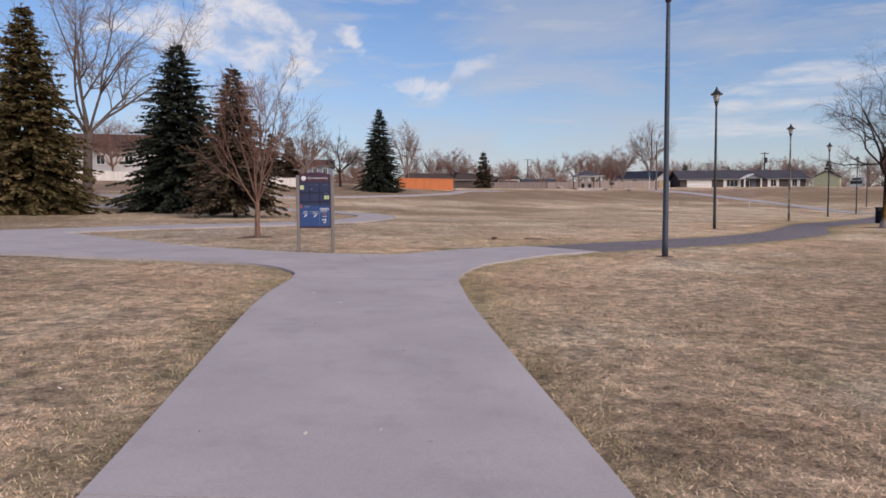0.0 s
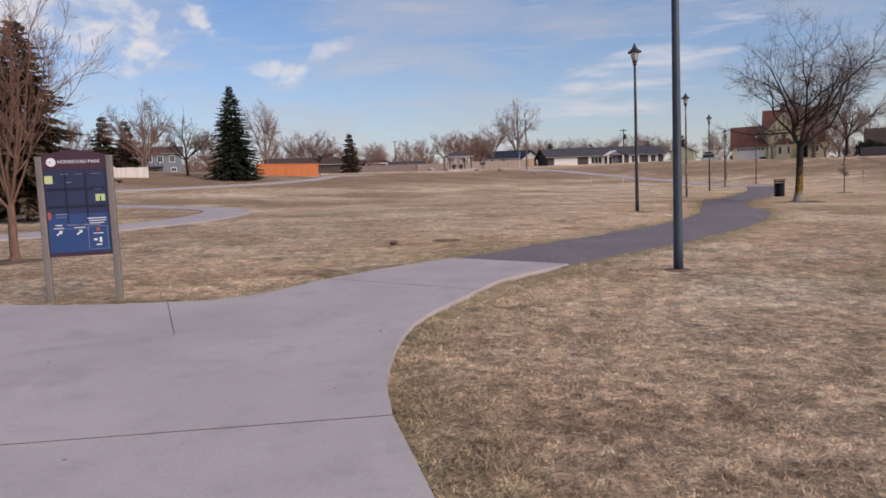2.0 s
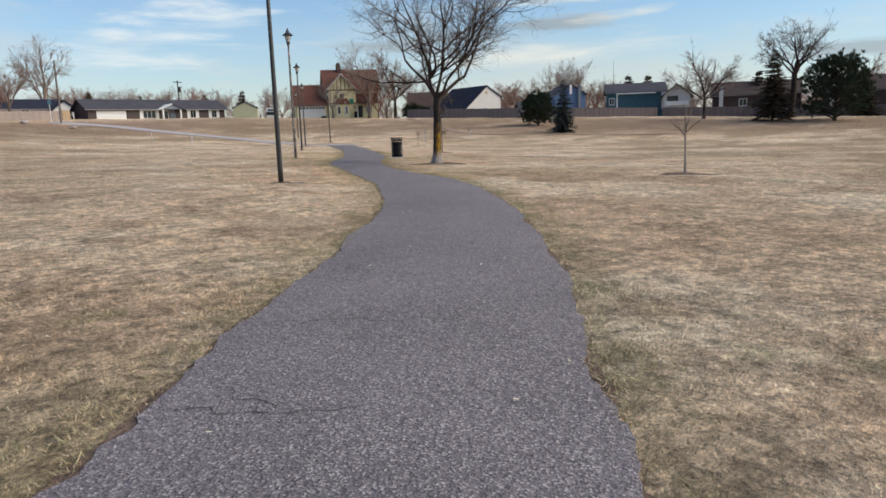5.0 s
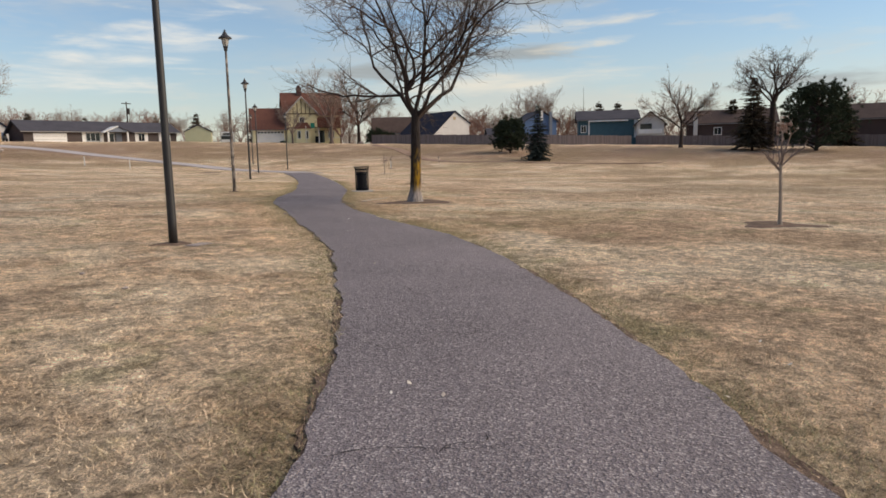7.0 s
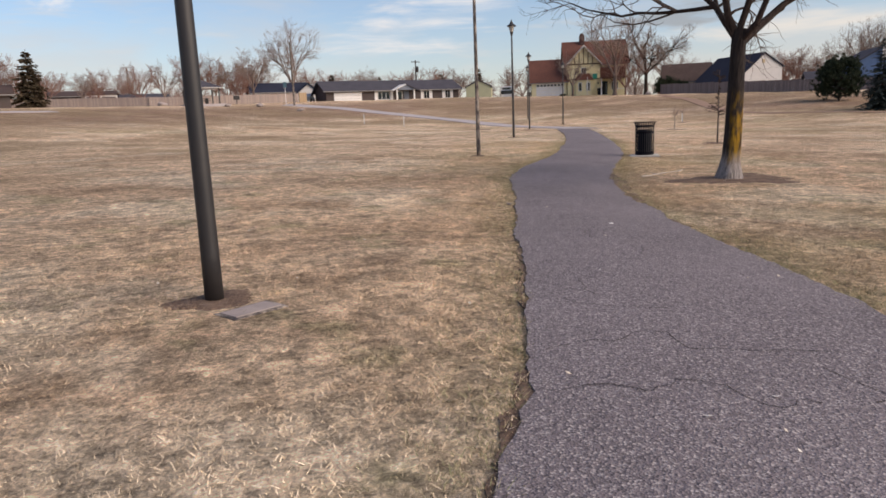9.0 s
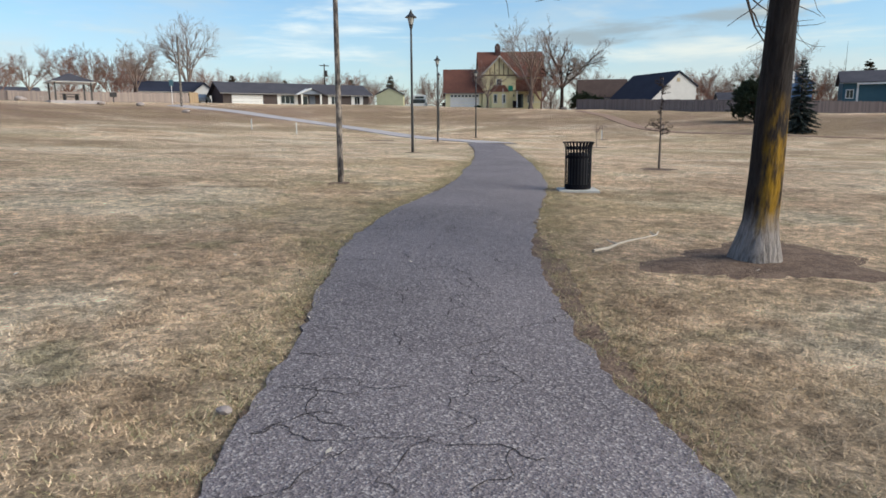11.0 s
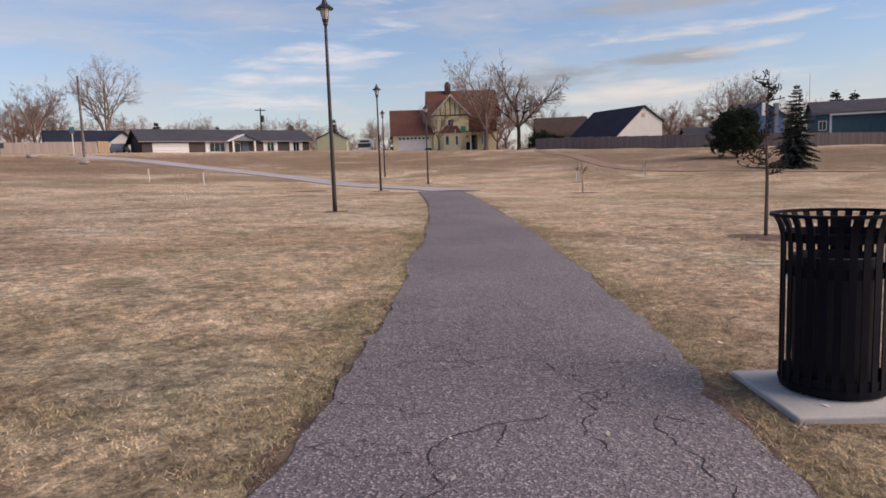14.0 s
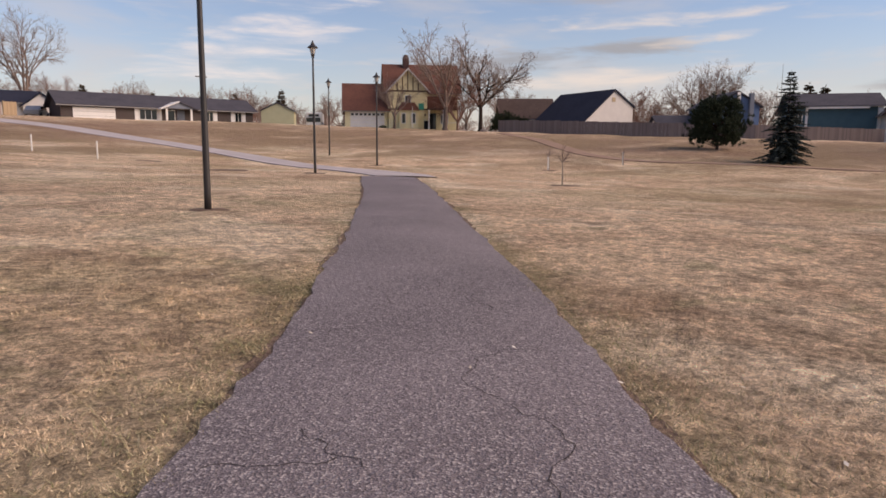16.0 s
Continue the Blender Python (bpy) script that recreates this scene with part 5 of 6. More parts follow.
def build_ranch():
    h = gable_house("house", pose(41.4, 134.7, 2.85, 0, 0, 0.3), "long low dark-brick ranch house with a grey roof", 23.8, 6.6, 2.4, 3.95, BRICK_RED, SHINGLE_GREY, 0.55)
    garage_door(h, 1.3, 6.0, 2.0, lights=False)
    part("vent_row", box(1.3, 6.0, -0.04, 0.02, 2.06, 2.22), GLASS, h, "dark transom strip over the garage door")
    for x0, x1 in ((8.75, 11.0), (17.1, 18.25), (21.15, 22.2)):
        window(h, x0, x1, 0.7, 2.1, bars=2 if x1 - x0 > 2 else 1)
        for a in (x0 - 0.5, x1 + 0.04):
            part("shutter", box(a, a + 0.46, -0.06, 0.02, 0.65, 2.15), WHITE_PAINT, h, "white shutter")
    # porch with its own little gable
    for x in (11.7, 14.8):
        part("porch_post", box(x - 0.12, x + 0.12, -1.5, -1.28, -0.5, 2.25, 0.02), WHITE_PAINT, h, "white porch post")
    part("porch_gable", prism(((11.3, 2.2), (15.2, 2.2), (13.25, 2.95)), -1.55, 0.6), WALL_GREYBLUE, h)
    for s in (-1, 1):
        bm = bmesh.new()
        z = [(13.25, 3.12), (13.25 + s * 2.35, 2.16)]
        prism(((z[0][0], z[0][1] - 0.14), (z[1][0], z[1][1] - 0.14), (z[1][0], z[1][1] + 0.02), (z[0][0], z[0][1] + 0.02)), -1.75, 1.6, bm)
        part("porch_roof", bm, WHITE_PAINT if s < 0 else SHINGLE_GREY, h)
    d = part("door", box(13.45, 14.4, -0.06, 0.02, 0, 2.05), WALL_GREYBLUE, h, "pale blue-grey front door")
    part("door_handle", box(13.52, 13.58, -0.12, -0.05, 0.95, 1.05), POLE_BLACK, d)
    window(h, 12.1, 13.2, 0.5, 2.05, bars=0)
    part("vent_pipe", lathe(((0.06, 3.6), (0.06, 4.3)), 8, x=18.2, y=4.6), POLE_BLACK, h)


def build_tudor():
    """The pale yellow house with its brown roofs and half-timbered gable."""
    m = pose(72.7, 122.7, 3.7, 0, 0, -31.5)
    up = Matrix.Translation((0, 0, float(fall(72.7, 122.7))))
    h = gable_house("house", m, "pale yellow half-timbered house with brown roofs and attached garage", 5.6, 8.0, 2.55, 6.1, WALL_YELLOW, SHINGLE_BROWN, 0.4)
    garage_door(h, 0.7, 5.2, 2.15)
    inner = gable_house("main_block", pose(5.6, 0.6, 0), "", 9.6, 9.0, 5.1, 8.9, WALL_YELLOW, SHINGLE_BROWN, 0.5)
    inner.parent = h
    for key in ("label", "category"):
        if key in inner:
            del inner[key]
    # the front gable bay
    part("bay_wall", prism(((5.75, -3), (10.9, -3), (10.9, 5.0), (8.3, 7.7), (5.75, 5.0)), -0.25, 4.5), WALL_YELLOW, h)
    for s in (-1, 1):
        prof = ((8.32, 7.72), (8.32 + s * 3.0, 4.62), (8.32 + s * 3.0, 4.86), (8.32, 7.98))
        part("bay_roof", prism(prof, -0.75, 4.5), SHINGLE_BROWN, h)
        part("barge_board", prism(tuple((x, z - 0.07) for x, z in prof), -0.82, -0.76), WALL_WHITE, h)
    bm = bmesh.new()
    box(5.75, 10.9, -0.31, -0.24, 4.85, 5.02, 0, bm)
    for x in (6.9, 7.6, 8.3, 9.0, 9.7):
        box(x - 0.06, x + 0.06, -0.30, -0.24, 5.0, 7.5 - abs(x - 8.3) * 1.08, 0, bm)
    box(5.75, 10.9, -0.31, -0.24, 2.5, 2.65, 0, bm)
    part("timber_boards", bm, TIMBER, h, "brown half-timber boards")
    window(h, 7.9, 8.75, 3.1, 4.4, -0.25)
    # ground-floor bay window under a small roof
    part("bay_window_base", box(7.1, 9.6, -0.95, -0.2, -0.5, 2.45, 0.02), WALL_YELLOW, h)
    bm = bmesh.new()
    v = [bm.verts.new(p) for p in ((6.9, -1.15, 2.4), (9.8, -1.15, 2.4), (9.8, -0.2, 2.4), (6.9, -0.2, 2.4), (7.5, -0.22, 3.5), (9.2, -0.22, 3.5))]
    for f in ((0, 1, 5, 4), (0, 4, 3), (1, 2, 5), (0, 3, 2, 1), (2, 3, 4, 5)):
        bm.faces.new([v[i] for i in f])
    bmesh.ops.recalc_face_normals(bm, faces=bm.faces)
    part("bay_window_roof", bm, SHINGLE_BROWN, h)
    for x in (7.4, 8.7):
        window(h, x, x + 0.6, 0.65, 2.05, -0.95, bars=0)
    # porch
    part("porch_roof", prism(((10.9, 2.55), (14.9, 2.55), (14.9, 4.3), (10.9, 4.3)), -0.2, 0.58), SHINGLE_BROWN, h)
    part("porch_eave", box(10.85, 15.1, -1.6, -0.1, 2.5, 2.68), TIMBER, h)
    for x in (11.0, 12.9, 14.9):
        part("porch_post", box(x - 0.08, x + 0.08, -1.55, -1.38, -0.5, 2.5), WHITE_PAINT, h)
    part("porch_rail", box(12.9, 14.9, -1.5, -1.44, 0.75, 0.85), WHITE_PAINT, h)
    part("door", box(11.3, 12.2, 0.53, 0.64, 0, 2.1), GLASS, h, "dark front door")
    window(h, 12.8, 13.9, 0.7, 2.0, 0.6)
    chim = part("chimney", box(8.0, 8.85, 4.3, 5.2, 7, 9.9, 0.04), BRICK_RED, h)
    part("chimney_cap", lathe(((0.3, 9.9), (0.34, 10.05), (0.2, 10.25)), 10, x=8.42, y=4.75), BRICK_RED, chim)
    part("banner", box(9.75, 10.45, -0.4, -0.36, 2.55, 3.35), TEAL_CLOTH, h, "teal banner on the wall")
    for x in (10.6, 5.0):
        part("wall_lamp", box(x - 0.08, x + 0.08, -0.4, -0.24, 1.7, 2.0, 0.02), POLE_BLACK, h)
    b = thing("wheelie_bin", up @ m @ pose(10.7, -1.1, -0.05), "black wheelie bin by the yellow wall", "bin")
    part("body", box(-0.3, 0.3, -0.3, 0.3, 0.0, 1.0, 0.04), BIN_BLACK, b)
    part("lid", box(-0.32, 0.32, -0.34, 0.32, 1.0, 1.08, 0.03), BIN_BLACK, b)
    p = thing("porch_flag_pole", up @ m @ pose(8.75, -2.2, -0.1), "slim white pole in front of the bay window", "pole")
    part("pole", lathe(((0.05, 0), (0.05, 2.9)), 8), WHITE_PAINT, p)
    for x, y, s, label in ((4.9, -1.4, 0.5, "dark low shrub by the garage"), (15.6, -1.9, 0.45, "pale low boulder on the crest"), (17.6, -5.5, 0.5, "pale low boulder on the crest")):
        w = m @ Vector((x, y, 0))
        boulder(w.x, w.y, s, label, STONE if "boulder" in label else NEEDLES_PINE)


def boulder(x, y, size, label, material=None, flat=0.55):
    rng = np.random.RandomState(int(abs(x * 13 + y * 7)))
    bm = bmesh.new()
    bmesh.ops.create_icosphere(bm, subdivisions=3, radius=size)
    for v in bm.verts:
        v.co *= 1 + 0.28 * noise.noise(v.co / size * 1.1 + Vector((x, y, 0))) + 0.08 * noise.noise(v.co / size * 4)
        v.co.z *= flat
    me = bpy.data.meshes.new("boulder")
    bm.to_mesh(me)
    bm.free()
    me.materials.append(material or STONE)
    me.shade_smooth()
    ob = new("shrub" if material is NEEDLES_PINE else "boulder", me)
    ob.matrix_basis = pose(x, y, ground_z(x, y) + size * flat * 0.5)
    tagged(ob, label, "shrub" if material is NEEDLES_PINE else "boulder")


def build_other_houses():
    # dark roofed house whose white gable end rises over the fence
    h = gable_house("house", pose(96.6, 94.7, 3.4, 0, 0, 80), "white-gabled house with a steep dark navy roof", 10.0, 8.1, 3.9, 5.8, WALL_WHITE, SHINGLE_NAVY, 0.2, 0.38, 1.6)
    # tan plate near the ridge paints in a spot of warm sunlight
    part("gable_sunlit_patch", box(-0.05, 0.03, 2.9, 3.4, 4.4, 4.9), WALL_TAN, h)
    g = gable_house("house", pose(90.2, 111.2, 3.6, 0, 0, -40), "low tan house with a dark brown roof", 7.0, 7.0, 2.3, 5.0, WALL_TAN, SHINGLE_DARK, 0.4)
    window(g, 1.5, 2.6, 0.9, 2.0)
    # teal two-storey house and its blue neighbours
    t = gable_house("house", pose(110.6, 82.0, 3.4, 0, 0, -57), "teal-sided two-storey house with a grey roof", 9.8, 8.0, 4.6, 6.2, WALL_TEAL, SHINGLE_GREY, 0.45)
    part("corner_board", box(1.6, 1.85, -0.08, 0.0, 0, 4.55), WHITE_PAINT, t)
    part("eave_board", box(1.6, 8.2, -0.5, -0.42, 4.2, 4.4), WHITE_PAINT, t)
    # black strip on the solid wall stands in for the porch's shade
    part("porch_shade_strip", box(2.0, 8.0, -0.07, 0.0, 1.45, 1.7), POLE_BLACK, t)
    window(t, 0.35, 1.3, 2.4, 3.6)
    part("downpipe", box(9.2, 9.7, -0.3, -0.02, 1.4, 4.6), WHITE_PAINT, t, "white boxed corner trim")
    b = gable_house("house", pose(104.9, 89.8, 3.6, 0, 0, 35), "blue-sided house with a white-trimmed gable", 8.0, 5.5, 3.2, 4.9, WALL_BLUE, SHINGLE_GREY, 0.3)
    b.matrix_basis = pose(106.8, 84.0, 3.6, 0, 0, 52)
    part("chimney", box(-0.5, 0.0, 0.9, 1.4, 0, 4.7, 0.03), WALL_GREYBLUE, b, "pale blue chimney")
    part("barge_board", box(-0.36, -0.30, 2.5, 2.9, 3.2, 4.8), WHITE_PAINT, b)
    window(b, 2.6, 3.6, 1.6, 2.7)
    n = gable_house("house", pose(101.4, 94.2, 3.6, 0, 0, -45), "low house with a pale roof behind the fence", 7.0, 5.0, 1.9, 3.0, WALL_WHITE, SHINGLE_GREY, 0.4)
    w = gable_house("house", pose(114.3, 68.4, 2.9, 0, 0, 27), "brown-roofed house with a white gabled balcony", 7.0, 4.3, 4.4, 6.2, WALL_WHITE, SHINGLE_DARK, 0.5)
    # dark glass sheet on the closed gable imitates the balcony's shaded inside
    part("porch_opening_shade", box(-0.06, 0.02, 1.9, 3.7, 3.3, 4.3), GLASS, w)
    part("porch_rail", box(-0.5, -0.42, 0.3, 4.0, 2.7, 3.4), WHITE_PAINT, w)
    for x, y, yaw, ln, rd, lab in ((115.2, 65, -66, 13, 6.0, "long brown house with a dark roof"), (117, 49, -80, 13, 6.0, "brown house with a dark roof behind pines")):
        k = gable_house("house", pose(x, y, 3.1, 0, 0, yaw), lab, ln, 8, 3.9, rd, WALL_BROWN, SHINGLE_DARK, 0.4)
        window(k, 4, 5.2, 2, 3.2)
        part("chimney", box(1.0, 1.6, -0.6, 0.0, 0, 5.4), WALL_WHITE, k, "pale chimney stack")
    e = gable_house("house", pose(112, 30, 3.0, 0, 0, -88), "low white house beyond the fence", 12, 8, 2.4, 4.0, WALL_WHITE, SHINGLE_GREY, 0.4)
    window(e, 3, 4.4, 1, 2)
    # left of the ranch house: a white gable and its dark roof
    l = gable_house("house", pose(31.8, 146.4, 3.4, 0, 0, -4), "low white house with a dark roof", 9.5, 7.0, 2.0, 3.6, WALL_WHITE, SHINGLE_NAVY, 0.4)
    window(l, 3, 4.2, 0.8, 1.8)
    part("gable_front", prism(((7.4, -1), (11.4, -1), (11.4, 1.5), (9.4, 3.1), (7.4, 1.5)), -0.6, 4), WALL_WHITE, l)
    part("gable_roof", prism(((7.0, 1.3), (9.4, 3.15), (11.8, 1.3), (11.8, 1.5), (9.4, 3.4), (7.0, 1.5)), -0.9, 4), SHINGLE_NAVY, l)
    # houses along the far left rim
    s = gable_house("house", pose(-33.3, 121.0, 3.6, 0, 0, 12), "grey-blue split-level house with white windows", 9.8, 7.0, 3.0, 4.2, WALL_GREYBLUE, SHINGLE_DARK, 0.4)
    for x in (4.6, 6.2, 8.0):
        window(s, x, x + 0.85, 1.5, 2.6)
    window(s, 8.1, 9.0, 0.0, 0.7)
    part("front_gable", prism(((0.3, 0), (3.6, 0), (3.6, 2.9), (1.95, 3.9), (0.3, 2.9)), -1.2, 0.2), WALL_GREYBLUE, s)
    part("gable_roof", prism(((0.0, 2.75), (1.95, 3.95), (3.9, 2.75), (3.9, 2.95), (1.95, 4.15), (0.0, 2.95)), -1.5, 1.0), WHITE_PAINT, s)
    window(s, 1.1, 1.8, 1.9, 2.6, -1.2)
    part("deck", box(3.7, 7.0, -1.8, -0.05, 0.7, 0.85), WALL_BROWN, s)
    for i in range(6):
        part("deck_post", box(3.75 + 0.62 * i, 3.85 + 0.62 * i, -1.8, -1.7, -1, 1.6), WALL_BROWN, s)
    gar = gable_house("house", pose(-43.0, 118.0, 3.6, 0, 0, 14), "low blue house with a dark roof behind spruces", 8.0, 7.0, 2.4, 3.6, WALL_BLUE, SHINGLE_DARK, 0.4)
    window(gar, 2, 3, 0.8, 1.8)
    p = gable_house("house", pose(-47, 76.5, 2.9, 0, 0, 20), "white two-storey house behind the spruces", 12, 7.0, 3.4, 5.2, WALL_WHITE, SHINGLE_DARK, 0.4)
    for x in (2, 5, 8):
        window(p, x, x + 1, 1.4, 2.6)
    o = gable_house("house", pose(-8.0, 102.0, 2.3, 0, 0, 8), "low brick house behind the orange wall", 9.5, 7.0, 1.3, 2.3, BRICK_RED, SHINGLE_DARK, 0.4)
    window(o, 3, 4.2, 0.4, 1.1)
    c = gable_house("house", pose(2.2, 141.0, 2.6, 0, 0, 6), "low brown house with a covered porch", 8.5, 7.0, 2.2, 3.0, WALL_BROWN, SHINGLE_DARK, 0.5)
    part("porch_beam", box(4.2, 8.5, -2.2, -2.0, 1.9, 2.2), WHITE_PAINT, c)
    for x in (4.3, 6.3, 8.4):
        part("porch_post", box(x - 0.1, x + 0.1, -2.2, -2.0, -0.5, 1.95), WHITE_PAINT, c)
    part("porch_roof", box(4.0, 8.8, -2.4, 0.0, 2.2, 2.35), SHINGLE_DARK, c)
    gray = gable_house("house", pose(11.5, 138.5, 2.4, 0, 0, 4), "small grey house with a low roof", 6.5, 6.0, 1.7, 2.6, WALL_GREYBLUE, SHINGLE_GREY, 0.4)
    window(gray, 1, 2, 0.6, 1.4), window(gray, 4, 5, 0.6, 1.4)
    # shed beside the yellow house
    sh = gable_house("garden_shed", pose(67.6, 127.3, 3.7, 0, 0, 58), "pale green lean-to shed beside the yellow house", 4.0, 4.2, 2.0, 3.1, WALL_OLIVE, SHINGLE_GREY, 0.15)
    part("door", box(1.0, 2.0, -0.05, 0.01, 0, 1.9), WALL_YELLOW, sh)


def build_vehicles():
    # a parked motorhome seen end-on
    v = thing("motorhome", pose(71.2, 128.4, 3.3 + float(fall(71.2, 128.4)), 0, 0, -32), "white parked motorhome with dark windows", "motorhome")
    part("body", box(-1.1, 1.1, 0, 6.0, 0.45, 2.5, 0.12), WHITE_PAINT, v)
    part("cab", box(-1.0, 1.0, -0.9, 0.1, 0.45, 1.7, 0.15), WHITE_PAINT, v)
    part("windscreen", box(-0.95, 0.95, -0.95, -0.05, 1.15, 1.75, 0.05), GLASS, v)
    part("upper_window", box(-0.7, 0.7, -0.06, 0.0, 1.95, 2.25), GLASS, v)
    part("stripe", box(-1.17, 1.17, -0.02, 5.9, 1.0, 1.15), WALL_GREYBLUE, v)
    for x in (-0.95, 0.95):
        for y in (0.1, 4.5):
            w = part("wheel", lathe(((0.16, -0.13), (0.36, -0.13), (0.38, 0.0), (0.36, 0.13), (0.16, 0.13)), 16), RUBBER, v)
            w.matrix_basis = pose(x, y, 0.38, 0, 90, 0)
    c = thing("car", pose(40.0, 141.3, 3.5 + float(fall(40.0, 141.3)), 0, 0, 65), "silver-blue parked car beside the white house", "car")
    prof = ((-2.1, 0.35), (2.1, 0.35), (2.15, 0.75), (1.3, 0.92), (0.75, 1.42), (-1.1, 1.45), (-1.75, 0.98), (-2.15, 0.9))
    bm = prism(prof, -0.85, 0.85)
    bmesh.ops.bevel(bm, geom=list(bm.edges), offset=0.08, segments=2, affect="EDGES")
    part("body", bm, CAR_PAINT, c)
    part("windows", prism(((-1.45, 0.98), (1.05, 0.98), (0.68, 1.36), (-1.05, 1.38)), -0.87, 0.87), GLASS, c)
    for x in (-1.35, 1.35):
        for y in (-0.8, 0.8):
            w = part("wheel", lathe(((0.12, -0.1), (0.31, -0.1), (0.32, 0.0), (0.31, 0.1), (0.12, 0.1)), 16), RUBBER, c)
            w.matrix_basis = pose(x, y, 0.32, 90, 0, 0)


def build_fence(points, tall, material, label, post=None, category="fence", board=0.14):
    """A board fence: a post every few paces, each bay of boards one panel."""
    f = thing("fence", pose(0, 0, 0), label, category)
    rng = np.random.RandomState(int(abs(points[0][0] * 10)))
    for (ax, ay), (bx, by) in zip(points, points[1:]):
        run = math.hypot(bx - ax, by - ay)
        bays = max(1, round(run / 2.4))
        yaw = math.degrees(math.atan2(by - ay, bx - ax))
        for i in range(bays):
            x, y = ax + (bx - ax) * i / bays, ay + (by - ay) * i / bays
            z = ground_z(x + (bx - ax) / bays / 2, y + (by - ay) / bays / 2)
            wide = run / bays
            bm = bmesh.new()
            n = int(wide / board)
            for k in range(n):
                off = rng.uniform(-0.025, 0.025)
                box(wide * k / n + 0.004, wide * (k + 1) / n - 0.004, -0.012 + rng.uniform(-0.006, 0.006), 0.014, -0.35, tall + off, 0, bm)
            p = tagged(part("panel", bm, material, f), kind="stuff")
            p.matrix_basis = pose(x, y, z, 0, 0, yaw)
            q = part("post", box(-0.05, 0.05, 0.02, 0.12, -0.3, tall + 0.06), post or material, f)
            q.matrix_basis = pose(x, y, z, 0, 0, yaw)


def build_rim():
    build_fence(((84.2, 105.4), (86.6, 97.6), (91.5, 87.5), (96.6, 79.2), (107.4, 70.6)), 1.45, FENCE_WOOD, "weathered grey board fence along the crest of the bank")
    build_fence(((107.8, 70.0), (110.2, 58), (111, 44), (112.5, 24), (114, -5)), 1.5, FENCE_WOOD, "weathered grey board fence behind the pines")
    build_fence(((14.5, 121.0), (24, 121.6), (34.2, 123.4)), 1.2, FENCE_PALE, "faded pinkish-grey board fence behind the shelter")
    build_fence(((-6, 128), (14.5, 121.2)), 1.2, FENCE_PALE, "faded pinkish-grey board fence")
    build_fence(((34.4, 123.5), (35.6, 124.2)), 1.3, FENCE_TAN, "newer honey-coloured fence panel beside the utility pole")
    build_fence(((-19.0, 72.5), (-16.2, 72.9)), 0.9, islands_white, "white board fence panel by the grey-blue house")
    build_fence(((-40, 66.5), (-30, 69.5), (-19.0, 72.5)), 0.95, islands_white, "long white board fence behind the spruces")
    w = thing("garden_wall", pose(-8.2, 88.3, ground_z(-5, 90), 0, 0, 33), "orange brick garden wall", "wall")
    part("wall", box(0, 8.2, -0.12, 0.12, -0.6, 1.35), BRICK_ORANGE, w)
    part("coping", box(-0.04, 8.24, -0.17, 0.17, 1.35, 1.43), BRICK_ORANGE, w)
    # shelter on the plateau
    x, y = 20.3, 115.6
    s = thing("picnic_shelter", pose(x, y, ground_z(x, y), 0, 0, 8), "open picnic shelter with a grey hipped roof", "shelter")
    for dx in (-1.75, 1.75):
        for dy in (-1.6, 1.6):
            part("post", box(dx - 0.07, dx + 0.07, dy - 0.07, dy + 0.07, -0.3, 2.1), POLE_BLACK, s)
    bm = bmesh.new()
    bmesh.ops.create_cone(bm, segments=4, radius1=3.1, radius2=0.25, depth=0.95, cap_ends=True, matrix=pose(0, 0, 2.5, 0, 0, 45))
    part("roof", bm, SHINGLE_GREY, s)
    part("fascia", box(-2.15, 2.15, -2.15, 2.15, 1.96, 2.06), WHITE_PAINT, s)
    part("floor_slab", box(-2.4, 2.4, -2.4, 2.4, -0.3, 0.06), CONCRETE, s)
    t = thing("picnic_table", pose(x, y, ground_z(x, y) + 0.06, 0, 0, 8), "dark picnic table under the shelter", "picnic table")
    part("tabletop", box(-0.9, 0.9, -0.38, 0.38, 0.70, 0.76), POLE_BLACK, t)
    for dy in (-0.7, 0.7):
        part("bench", box(-0.9, 0.9, dy - 0.13, dy + 0.13, 0.42, 0.47), POLE_BLACK, t)
    for dx in (-0.6, 0.6):
        part("leg", box(dx - 0.04, dx + 0.04, -0.7, 0.7, 0.0, 0.7), POLE_BLACK, t)
    g = thing("barbecue_grill", pose(24.6, 116.3, ground_z(24.6, 116.3)), "small dark barbecue grill box on a post", "grill")
    part("box", box(-0.35, 0.35, -0.25, 0.25, 0.6, 1.1, 0.02), POLE_BLACK, g)
    part("post", box(-0.05, 0.05, -0.05, 0.05, -0.2, 0.6), POLE_BLACK, g)
    for bx, by, size in ((15.5, 112.5, 0.55), (27, 113.6, 0.45), (30.4, 106.6, 0.4), (23.0, 113.2, 0.4)):
        boulder(bx, by, size, "pale weathered boulder on the grassy bank")
    # utility poles
    for px, py, tall, lab in ((31.7, 115.2, 8.0, "weathered wooden utility pole at the top of the bank"), (64.5, 152, 8.0, "wooden utility pole with a transformer behind the ranch house"), (12.6, 141, 6.0, "street light pole beyond the fence")):
        u = thing("utility_pole", pose(px, py, ground_z(px, py)), lab, "utility pole", "utility poles")
        part("pole", lathe(((0.16, -0.2), (0.10, tall)), 10), POLE_WORN if px < 40 else BARK_DARK, u)
        if px > 40:
            part("transformer", lathe(((0.25, tall - 2.3), (0.25, tall - 1.2)), 10, x=0.35), POLE_BLACK, u)
            part("crossarm", box(-0.9, 0.9, -0.06, 0.06, tall - 0.4, tall - 0.25), BARK_DARK, u)
        if px < 20:
            part("arm", box(-0.7, 0.7, -0.05, 0.05, tall - 0.1, tall), POLE_WORN, u)
